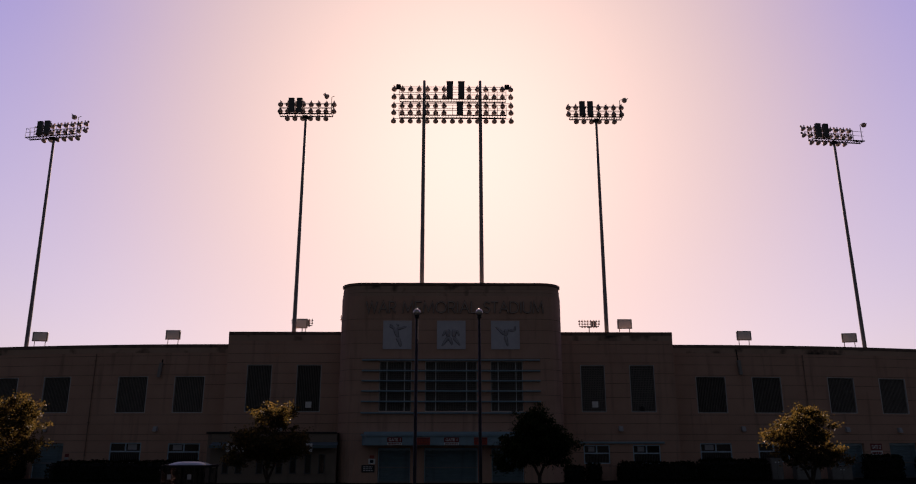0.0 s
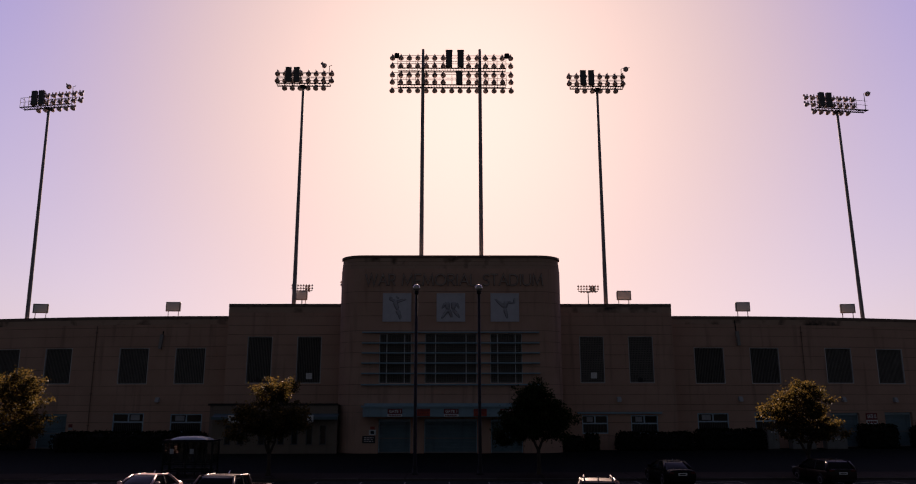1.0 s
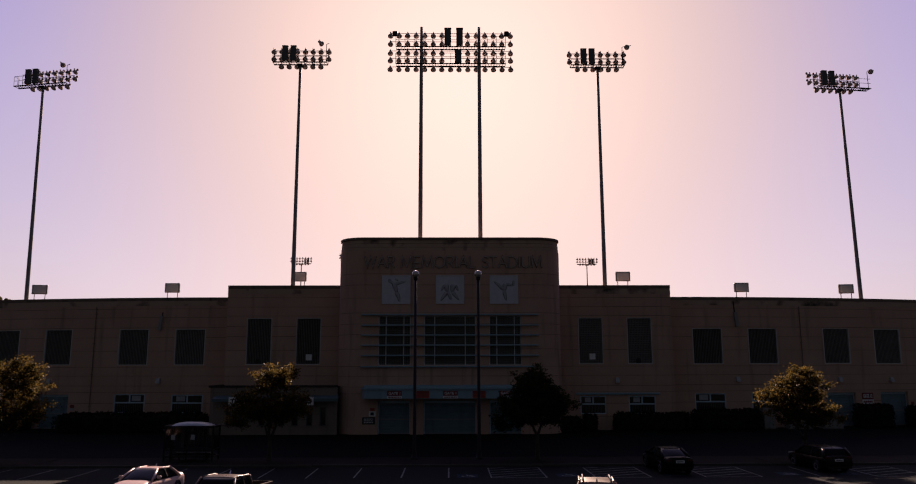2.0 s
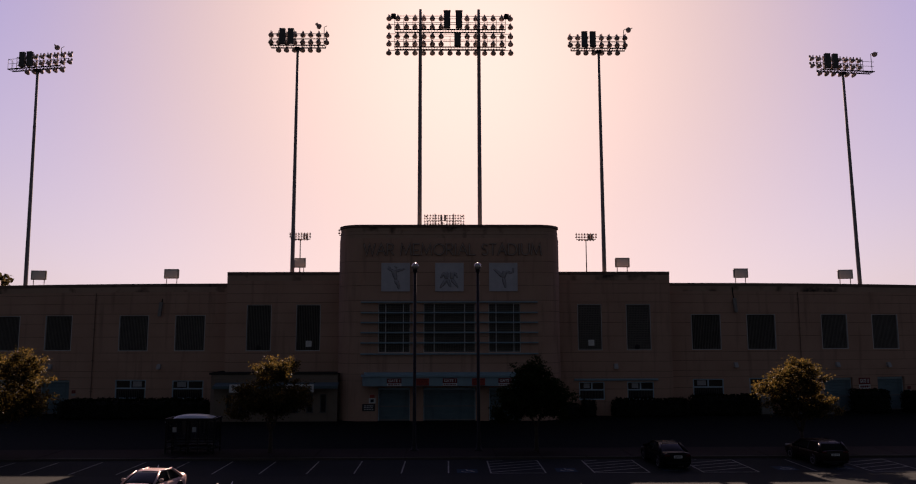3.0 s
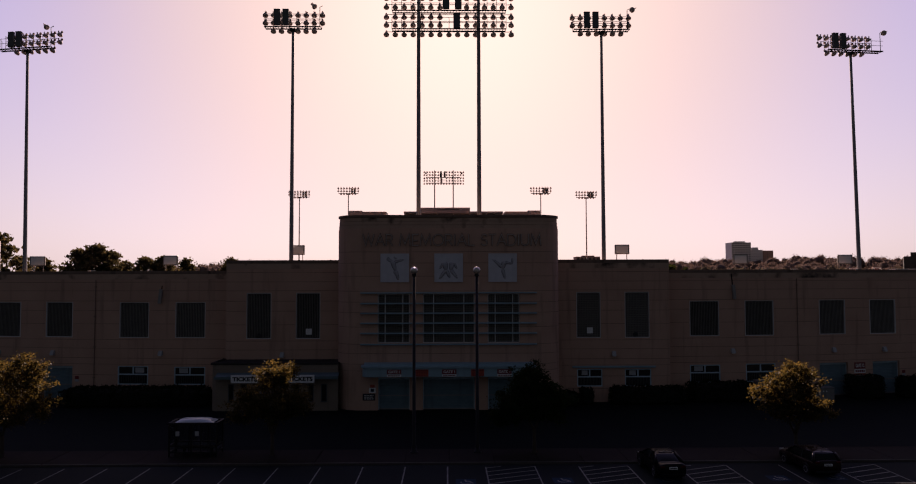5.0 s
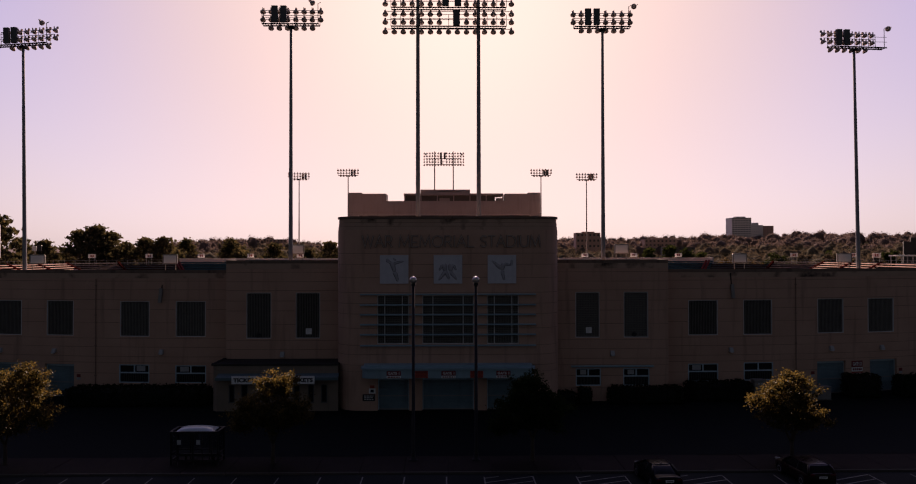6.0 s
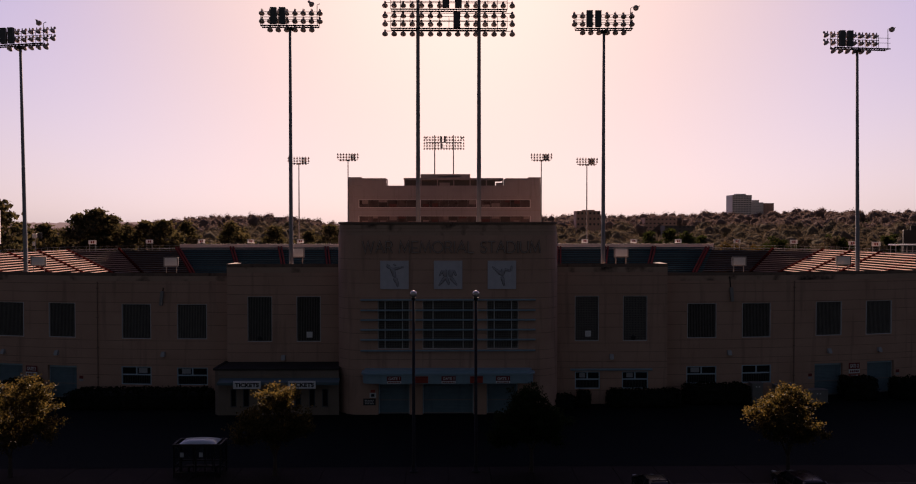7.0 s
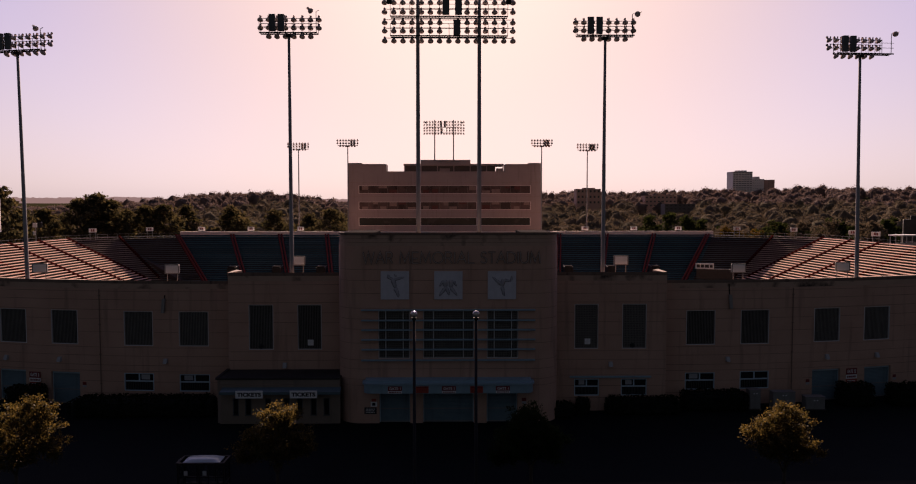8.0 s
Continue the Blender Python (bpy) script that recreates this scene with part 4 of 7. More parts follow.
def make_press_box():
    press = thing("press_box", "pale press box building with window bands above far stand", "press box")
    Y, rnd = 146.0, random.Random(31)
    x0, x1 = -28.35, 26.55
    bands = [(13.05, 15.15), (17.6, 19.65), (22.2, 24.3)]
    op = [(x0 + 3.0, -9.0, a, b) for a, b in bands] + [(-7.8, 8.2, a, b) for a, b in bands] + [(9.4, x1 - 3.0, a, b) for a, b in bands]
    part("wall", wall_mesh("wall", [(x0 - 14, x0, Y + 14), (x0, x0, Y), (x1, x1, Y), (x1 + 14, x1, Y + 14)], GROUND_Z - 0.2, 28.4, op, [25.2, 21.3, 16.6], 0.5, PRESS_WALL), None, press)
    part("roof", boxes((x0 + 0.4, x1 - 0.4, Y + 0.4, Y + 14, 27.4, 27.8)), ROOFING, press)
    part("rear_wall", boxes((x0 + 0.5, x1 - 0.5, Y + 13.5, Y + 14, GROUND_Z - 0.2, 27.4)), PRESS_WALL, press)
    for a, b in ((x0, x0 + 3.8), (x1 - 3.6, x1)):
        part("stair_tower", boxes((a, b, Y + 0.02, Y + 9, 28.4, 30.8), bevel=0.05), PRESS_WALL, press)
    for a, b in ((x0 + 3.8, x0 + 10.8), (x1 - 10.2, x1 - 3.6)):
        part("roof_room", boxes((a, b, Y + 0.05, Y + 6, 28.4, 30.45), (a + 0.2, b - 0.2, Y - 0.15, Y + 0.05, 30.2, 30.5)), PRESS_WALL, press)
    # solid dark box in place of the shade inside the open deck
    part("camera_deck", boxes((-12.4, 13.6, Y + 1.2, Y + 8, 27.8, 30.1)), PRESS_DARK, press, "upper deck, shade put into its dark colour")
    part("deck_roof", boxes((-12.6, 15.9, Y - 0.1, Y + 9, 30.05, 30.55), bevel=0.03), PRESS_WALL, press)
    part("roof_cabin", boxes((-7.8, 6.4, Y + 0.3, Y + 8, 30.55, 31.0), (-7.8, -2.6, Y + 0.3, Y + 8, 31.0, 31.25), (3.4, 6.4, Y + 0.3, Y + 8, 31.0, 31.25), (-7.8, 6.4, Y + 0.3, Y + 8, 31.25, 31.7)), PRESS_WALL, press)
    for a, b in ((-2.4, 0.6), (13.8, 15.6)):
        part("deck_screen", boxes((a, b, Y + 0.9, Y + 1.1, 28.4, 29.3)), PRESS_WALL, press)
    for k in range(7):
        x = -12.3 + 28 * k / 6
        part("deck_post", boxes((x - 0.15, x + 0.15, Y, Y + 0.3, 28.4, 30.05)), PRESS_WALL, press)
    for n, (a, b, c, d) in enumerate(op):
        win = part("window", boxes((a, b, Y + 0.02, Y + 0.3, c - 0.12, c + 0.02), (a, b, Y + 0.02, Y + 0.3, d - 0.02, d + 0.1)), PRESS_WALL, press)
        m = 1 if c < 14 else max(2, round((b - a) / 2.7))
        part("window_frame", boxes((a - 0.12, a + 0.08, Y - 0.06, Y + 0.12, c, d), (b - 0.08, b + 0.12, Y - 0.06, Y + 0.12, c, d), (a - 0.12, b + 0.12, Y - 0.06, Y + 0.015, c - 0.16, c), (a - 0.12, b + 0.12, Y - 0.06, Y + 0.015, d, d + 0.12)), PALE_WALL, win, "pale window surround")
        for k in range(m):
            u, v = a + (b - a) * k / m, a + (b - a) * (k + 1) / m
            part("pane", boxes((u + 0.06, v - 0.06, Y + 0.16, Y + 0.18, c + 0.02, d - 0.02)), LOW_GLASS if m == 1 else FAR_GLASS, win)
            if m > 1 and rnd.random() < 0.6:
                # blinds and furniture close behind the tinted panes
                low = rnd.random() < 0.6
                e = (d - c) * rnd.uniform(0.25, 0.6)
                f = rnd.uniform(0.0, 0.5) * (v - u - 0.4)
                part("blind", boxes((u + 0.1 + f, v - 0.1 - rnd.uniform(0, 0.3), Y + 0.145, Y + 0.157, c + 0.06 if low else d - e, c + e if low else d - 0.06)), rnd.choice((BLIND, BLIND, BLIND_RED)), win, "blind behind the tinted pane")
            part("mullion", boxes((v - 0.05, v + 0.05, Y + 0.10, Y + 0.22, c + 0.02, d - 0.02)), PRESS_DARK, win)


LOW_GLASS = surf("dark_green_glass", (0.018, 0.022, 0.019), (0.034, 0.038, 0.032), 0.4, 2.0, 0.25, bump=0.0, spec=0.2)
# blotchy tones in this glass colour stand for irregular reflections
FAR_GLASS = surf("far_glass_reflections", (0.03, 0.018, 0.018), (0.15, 0.095, 0.088), 0.42, 1.3, 0.3, bump=0.0, spec=0.25, vary=0.5)
BLIND = surf("window_blind", (0.22, 0.16, 0.15), (0.36, 0.27, 0.25), 0.5, 4, 0.85, bump=0.03, spec=0.1)
BLIND_RED = surf("dull_red_blind", (0.10, 0.04, 0.037), (0.15, 0.06, 0.055), 0.5, 4, 0.85, bump=0.03, spec=0.1)
PRESS_DARK = surf("press_dark_trim_and_shade", (0.10, 0.085, 0.08), (0.15, 0.125, 0.115), 0.4, 10, 0.8, bump=0.1)
make_press_box()


# ---- lettering, reliefs and signs on the front ----
def letter_mesh(text, depth, bold=0.0):
    curve = bpy.data.curves.new("letters", "FONT")
    curve.body, curve.extrude, curve.size = text, depth, 1.0
    curve.resolution_u, curve.offset = 4, bold
    ob = bpy.data.objects.new("letters", curve)
    scene.collection.objects.link(ob)
    me = bpy.data.meshes.new_from_object(ob.evaluated_get(bpy.context.evaluated_depsgraph_get()))
    bpy.data.objects.remove(ob)
    return me


def fitted(me, x0, x1, z0, z1, y, mat):
    """Stretches a lettering mesh, made in x and y, upright into a box on a wall."""
    co = np.zeros(len(me.vertices) * 3)
    me.vertices.foreach_get("co", co)
    co = co.reshape(-1, 3)
    lo, hi = co.min(0), co.max(0)
    out = np.empty_like(co)
    out[:, 0] = x0 + (co[:, 0] - lo[0]) / max(hi[0] - lo[0], 1e-6) * (x1 - x0)
    out[:, 2] = z0 + (co[:, 1] - lo[1]) / max(hi[1] - lo[1], 1e-6) * (z1 - z0)
    out[:, 1] = y - (co[:, 2] - lo[2])
    me.vertices.foreach_set("co", out.ravel())
    me.materials.clear()
    me.materials.append(mat)
    me.update()
    return me


def bow(x0, x1, z0, z1, a0, a1, n=14):
    """Points along part of an oval in a box, from one angle to another (degrees)."""
    return [((x0 + x1) / 2 + (x1 - x0) / 2 * math.cos(radians(a0 + (a1 - a0) * k / n)), (z0 + z1) / 2 + (z1 - z0) / 2 * math.sin(radians(a0 + (a1 - a0) * k / n))) for k in range(n + 1)]


# width and strokes of each thin capital, in units of its height
CAPITALS = {
    "W": (1.12, [[(0, 1), (0.28, 0), (0.56, 1), (0.84, 0), (1.12, 1)]]),
    "A": (0.84, [[(0, 0), (0.42, 1), (0.84, 0)], [(0.15, 0.34), (0.69, 0.34)]]),
    "R": (0.62, [[(0, 0), (0, 1), (0.34, 1)] + bow(0.06, 0.60, 0.46, 1.0, 85, -85) + [(0.34, 0.46), (0, 0.46)], [(0.30, 0.46), (0.62, 0)]]),
    "M": (1.0, [[(0, 0), (0.12, 1), (0.50, 0.12), (0.88, 1), (1.0, 0)]]),
    "E": (0.54, [[(0.54, 1), (0, 1), (0, 0), (0.54, 0)], [(0, 0.42), (0.44, 0.42)]]),
    "O": (0.98, [bow(0, 0.98, 0, 1, 90, 450, 28)]),
    "I": (0.10, [[(0.05, 0), (0.05, 1)]]),
    "L": (0.54, [[(0, 1), (0, 0), (0.54, 0)]]),
    "S": (0.58, [bow(0.04, 0.56, 0.50, 1.0, 25, 270) + bow(0.0, 0.58, 0.0, 0.50, 90, -155)]),
    "T": (0.62, [[(0, 1), (0.62, 1)], [(0.31, 1), (0.31, 0)]]),
    "D": (0.82, [[(0, 0), (0, 1), (0.25, 1)] + bow(-0.2, 0.82, 0, 1, 80, -80, 18) + [(0.25, 0), (0, 0)]]),
    "U": (0.76, [[(0, 1), (0, 0.38)] + bow(0, 0.76, 0, 0.74, 180, 360, 16) + [(0.76, 1)]]),
}


def stroke_letter(strokes, x, z, wide, high, half, y0, y1):
    """Thin bars along a letter's strokes, half a bar's width to each side, from y0 out to y1."""
    bm = bmesh.new()
    for line in strokes:
        pts = [Vector((x + u * wide, z + v * high)) for u, v in line]
        rings = []
        for i, p in enumerate(pts):
            d0 = (p - pts[i - 1]).normalized() if i else (pts[1] - p).normalized()
            d1 = (pts[i + 1] - p).normalized() if i < len(pts) - 1 else d0
            n = Vector((-d0.y - d1.y, d0.x + d1.x))
            n = n.normalized() * min(half / max(0.2, n.length / 2), half * 2.6)
            end = -d1 * half * 0.6 if i == 0 else (d0 * half * 0.6 if i == len(pts) - 1 else Vector((0, 0)))
            rings.append([bm.verts.new((q.x, y, q.y)) for q, y in ((p - n + end, y0), (p + n + end, y0), (p + n + end, y1), (p - n + end, y1))])
        for a, b in zip(rings, rings[1:]):
            for k in range(4):
                bm.faces.new((a[k], a[(k + 1) % 4], b[(k + 1) % 4], b[k]))
        bm.faces.new(rings[0][::-1])
        bm.faces.new(rings[-1])
    return bm


def make_lettering():
    sign = thing("building_lettering", "thin metal capital letters with dark shadow strokes, fixed to the tower wall", "lettering")
    for word, x0, x1 in (("WAR", -7.80, -5.12), ("MEMORIAL", -4.45, 2.35), ("STADIUM", 2.98, 8.42)):
        gap = 0.21
        total = sum(CAPITALS[c][0] for c in word) + gap * (len(word) - 1)
        f = (x1 - x0) / total
        x = x0
        for c in word:
            width, strokes = CAPITALS[c]
            # wider dark stroke stands for the letter's shadow, the paler face for lit edges
            back = part("letter", stroke_letter(strokes, x, 14.30, f, 1.0, 0.066, -0.012, -0.11), LETTER_SHADOW, sign)
            part("letter_face", stroke_letter(strokes, x, 14.30, f, 1.0, 0.040, -0.112, -0.145), LETTER_FACE, back, "raised face, paler for its lit edges")
            x += (width + gap) * f


make_lettering()


def ellipse_bar(bm, a, b, r0, r1, y):
    """A rounded limb-like bar in low relief between two points of a panel."""
    a, b = Vector((a[0], y, a[1])), Vector((b[0], y, b[1]))
    pts = [a.lerp(b, t) for t in (0, 0.2, 0.5, 0.8, 1)]
    tube(bm, pts, [r0 * 0.55, r0, (r0 + r1) / 2, r1, r1 * 0.5], 8)


def make_reliefs():
    shapes = {
        -4.90: [((-0.2, 0.6), (0.05, -0.25), 0.2, 0.13), ((-0.02, -0.25), (0.18, -0.7), 0.13, 0.1), ((0.18, -0.7), (0.32, -1.1), 0.09, 0.05), ((-0.45, 0.75), (-0.7, 0.95), 0.08, 0.06), ((0.05, -0.25), (0.35, -1.0), 0.16, 0.09), ((-0.1, 0.5), (0.85, 0.75), 0.1, 0.06), ((-0.2, 0.55), (-0.75, 0.8), 0.1, 0.07), ((-0.02, 0.85), (0.08, 0.98), 0.12, 0.1)],
        0.0: [((-0.35, 0.5), (-0.25, -0.2), 0.22, 0.16), ((-0.25, -0.2), (-0.85, -1.0), 0.14, 0.08), ((0.3, 0.5), (0.2, -0.2), 0.22, 0.16), ((0.2, -0.2), (0.8, -0.95), 0.14, 0.08), ((-0.2, -0.2), (0.1, -0.9), 0.13, 0.1), ((-0.5, 0.4), (-0.8, -0.1), 0.09, 0.06), ((0.5, 0.4), (0.75, -0.1), 0.09, 0.06)],
        4.92: [((0.15, 0.55), (0.0, -0.1), 0.19, 0.15), ((0.0, -0.1), (0.2, -1.0), 0.14, 0.08), ((0.0, 0.0), (-0.9, 0.75), 0.14, 0.07), ((0.2, 0.5), (0.85, 0.35), 0.1, 0.06), ((0.85, 0.35), (0.9, 0.85), 0.07, 0.05)]}
    for x, bars in shapes.items():
        panel = thing("relief_panel", "square white relief panel fixed to the tower wall", "relief panel", group="relief panels", at=pose(x, 0, 12.26))
        part("slab", boxes((-1.27, 1.27, -0.07, -0.003, -1.27, 1.27), bevel=0.015), PANEL, panel)
        part("border", boxes((-1.3, -1.2, -0.10, -0.072, -1.3, 1.3), (1.2, 1.3, -0.10, -0.072, -1.3, 1.3), (-1.2, 1.2, -0.10, -0.072, 1.2, 1.3), (-1.2, 1.2, -0.10, -0.072, -1.3, -1.2)), PANEL, panel)
        for name, grow, depth, mat, text in (("outline", 0.028, 0.16, OUTLINE, "dark incised outline"), ("relief", 0.0, 0.55, RELIEF, "grey abstract relief")):
            bm = bmesh.new()
            for a, b, r0, r1 in bars:
                ellipse_bar(bm, a, b, r0 + grow, r1 + grow, 0)
            bmesh.ops.transform(bm, matrix=Matrix.Translation((0, -0.07, 0)) @ Matrix.Diagonal((1, depth, 1, 1)), verts=bm.verts)
            part(name, bm, mat, panel, text, smooth=True)


make_reliefs()
SIGN_RED = surf("sign_red", (0.16, 0.015, 0.018), (0.22, 0.025, 0.025), 2, 20, 0.45, bump=0.03)
SIGN_ORANGE = surf("sign_orange_red", (0.36, 0.05, 0.03), (0.44, 0.07, 0.04), 2, 20, 0.45, bump=0.03)
SIGN_WHITE = surf("sign_white", (0.82, 0.82, 0.82), (0.90, 0.90, 0.90), 2, 20, 0.45, bump=0.03)
SIGN_BLACK = surf("sign_black", (0.015, 0.015, 0.017), (0.03, 0.03, 0.032), 2, 20, 0.5, bump=0.03)


def text_bars(bm, x0, x1, z0, z1, y, rows, seed):
    """Lines of unreadable writing as plain bars."""
    rnd = random.Random(seed)
    for r in range(rows):
        za = z0 + (z1 - z0) * (r + 0.25) / rows
        zb = z0 + (z1 - z0) * (r + 0.75) / rows
        x = x0
        while x < x1 - 0.05:
            w = min(rnd.uniform(0.08, 0.22), x1 - x)
            box(bm, x, x + w, y - 0.006, y, za, zb)
            x += w + 0.05
    return bm


def letters_on(sign, text, bold, x0, x1, z0, z1, y, mat, words):
    """Lettering stretched into a box on a sign, each letter a part of its own."""
    me = fitted(letter_mesh(text, 0.004, bold), x0, x1, z0, z1, y, mat)
    bm = bmesh.new()
    bm.from_mesh(me)
    left = set(bm.verts)
    while left:
        island, todo = set(), [next(iter(left))]
        while todo:
            v = todo.pop()
            if v not in island:
                island.add(v)
                todo += [e.other_vert(v) for e in v.link_edges]
        left -= island
        one, made = bmesh.new(), {}
        for v in sorted(island, key=lambda w: w.index):
            made[v] = one.verts.new(v.co)
        for f in {f for v in island for f in v.link_faces}:
            one.faces.new([made[v] for v in f.verts])
        part("letter", one, mat, sign, words)
    bm.free()


def gate_sign(text, x0, x1, z0, z1, y, yaw=0.0, lower=False):
    w, h = x1 - x0, z1 - z0
    s = thing("gate_sign", "dark red gate sign with white lettering", "sign", group="gate signs", at=pose((x0 + x1) / 2, y, z0, 0, 0, yaw))
    cut = h * 0.36 if not lower else h * 0.62
    part("board", boxes((-w / 2, w / 2, -0.04, -0.003, cut, h), bevel=0.008), SIGN_RED, s)
    letters_on(s, text, 0.022, -w * 0.40, w * 0.40, cut + (h - cut) * 0.22, cut + (h - cut) * 0.80, -0.041, SIGN_WHITE, "white letter")
    a, b = (0.0, cut - 0.02) if not lower else (h * 0.36, cut - 0.03)
    part("strip", boxes((-w / 2, w / 2, -0.04, -0.003, a, b)), SIGN_WHITE, s, "white strip with small writing")
    part("writing", text_bars(bmesh.new(), -w * 0.42, w * 0.42, a, b, -0.041, 1, int(x0 * 100)), SIGN_RED, s)
    if lower:
        part("lower_board", boxes((-w / 2, w / 2, -0.04, -0.003, 0, h * 0.33)), SIGN_ORANGE, s)
        part("lower_writing", text_bars(bmesh.new(), -w * 0.4, w * 0.4, 0.03, h * 0.3, -0.041, 2, int(x0 * 77)), SIGN_WHITE, s)


def make_signs():
    for x0 in (-5.48, -0.60, 4.29):
        gate_sign("GATE 1", x0, x0 + 1.27, 2.60, 3.24, -1.50)
    for x0 in (-2.95, 1.97):
        s = thing("notice_sign", "orange-red notice board with small white writing", "sign", group="notice signs", at=pose(x0, -1.50, 2.62))
        part("board", boxes((0, 1.15, -0.04, -0.003, 0, 0.62), bevel=0.008), SIGN_ORANGE, s)
        part("heading", boxes((0.06, 1.09, -0.047, -0.041, 0.47, 0.58)), SIGN_RED, s)
        part("writing", text_bars(bmesh.new(), 0.1, 1.05, 0.05, 0.44, -0.041, 3, int(x0 * 10)), SIGN_RED, s)
    y, yaw = wing_y(41.7), math.degrees(math.atan(19.7 / 100))
    gate_sign("GATE 12", 41.08, 42.36, 1.0, 2.68, y, yaw, True)
    gate_sign("GATE 2", -42.80, -41.52, 1.0, 2.62, y, -yaw, True)
    for x0 in (-19.40, -14.46):
        s = thing("ticket_sign", "white ticket sign with black capital letters on the awning", "sign", group="ticket signs", at=pose(x0, -0.86, 2.03))
        part("board", boxes((0, 2.48, -0.05, -0.003, 0, 0.70), bevel=0.008), SIGN_WHITE, s)
        letters_on(s, "TICKETS", 0.05, 0.15, 2.33, 0.16, 0.54, -0.051, SIGN_BLACK, "black letter")
    s = thing("wall_plaque", "dark plaque with small pale writing beside the gate", "sign", at=pose(-7.78, 0, 0.30))
    part("board", boxes((0, 1.13, -0.05, -0.003, 0, 0.62), bevel=0.01), SIGN_BLACK, s)
    part("writing", text_bars(bmesh.new(), 0.15, 0.98, 0.08, 0.54, -0.051, 3, 5), FRAME_GREY, s)
    s = thing("notice", "small white and red notice on the wall", "sign", at=pose(-7.20, 0, 0.98))
    part("board", boxes((0, 0.60, -0.03, -0.003, 0, 0.46)), SIGN_WHITE, s)
    part("symbol", boxes((0.14, 0.44, -0.036, -0.031, 0.10, 0.36), bevel=0.002), ICON_BLUE, s)
    part("heading", boxes((0.10, 0.50, -0.03, -0.003, 0.47, 0.74)), SIGN_ORANGE, s)
    for x in (36.75, -36.75, 46.9, 7.0):
        yy = wing_y(x) if abs(x) > 20 else 0.0
        yw = math.copysign(math.degrees(math.atan((abs(x) - 22) / 100)), x) if abs(x) > 20 else 0
        s = thing("notice", "small red and white notice on the wall", "sign", at=pose(x, yy, 1.45, 0, 0, yw))
        part("board", boxes((-0.2, 0.2, -0.03, -0.003, 0, 0.3)), SIGN_RED, s)
        part("strip", boxes((-0.2, 0.2, -0.03, -0.003, -0.24, -0.02)), PAPER, s)
    # small papers and fans in the screened windows
    for x, z in ((-13.4, 5.95), (13.6, 5.98)):
        s = thing("window_notice", "square white paper notice in the screened window", "notice", at=pose(x, 3.97, z))
        part("sheet", boxes((-0.28, 0.28, -0.02, 0.03, 0, 0.56)), SIGN_WHITE, s)
        for k, w in enumerate((0.20, 0.14, 0.19, 0.11)):
            part("writing", boxes((-0.21, -0.21 + 2 * w, -0.027, -0.021, 0.42 - 0.1 * k, 0.46 - 0.1 * k)), FRAME_GREY, s)
    for x in (-18.2, 18.0):
        s = thing("window_fan", "dark extractor fan in the screened window", "fan", at=pose(x, 3.99, 5.85))
        bm = bmesh.new()
        lathe(bm, [(0.22, 0.0), (0.24, 0.03), (0.24, 0.1), (0.18, 0.12), (0.16, 0.04), (0.05, 0.03)], 14, pose(0, 0.05, 0, 90))
        part("housing", bm, SIGN_BLACK, s)


make_signs()


def make_wall_lamps():
    first = None
    rows = [(-45.4, 4.0), (-39.35, 4.05), (-28.2, 4.08), (-15.9, 4.08), (15.86, 4.08), (28.12, 4.1), (38.8, 4.06), (44.6, 4.0)]
    for x, z in rows:
        y = wing_y(x) if abs(x) > 22 else 3.9
        yaw = math.copysign(math.degrees(math.atan((abs(x) - 22) / 100)), x) if abs(x) > 22 else 0
        at = pose(x, y, z, 0, 0, yaw)
        if first is None:
            first = thing("wall_lamp", "pale box-shaped wall lamp on the facade", "wall lamp", group="wall lamps", at=at)
            bm = bmesh.new()
            v = [bm.verts.new(p) for p in ((-0.2, -0.003, -0.22), (0.2, -0.003, -0.22), (0.2, -0.003, 0.2), (-0.2, -0.003, 0.2), (-0.2, -0.34, -0.24), (0.2, -0.34, -0.24), (0.17, -0.16, 0.2), (-0.17, -0.16, 0.2))]
            for q in ((0, 3, 2, 1), (0, 1, 5, 4), (4, 5, 6, 7), (3, 7, 6, 2), (0, 4, 7, 3), (1, 2, 6, 5)):
                bm.faces.new([v[i] for i in q])
            part("housing", bm, PAPER, first)
            part("lens", boxes((-0.15, 0.15, -0.30, -0.06, -0.28, -0.245)), SIGN_WHITE, first, "pale lens")
        else:
            copy_thing(first, at)


make_wall_lamps()


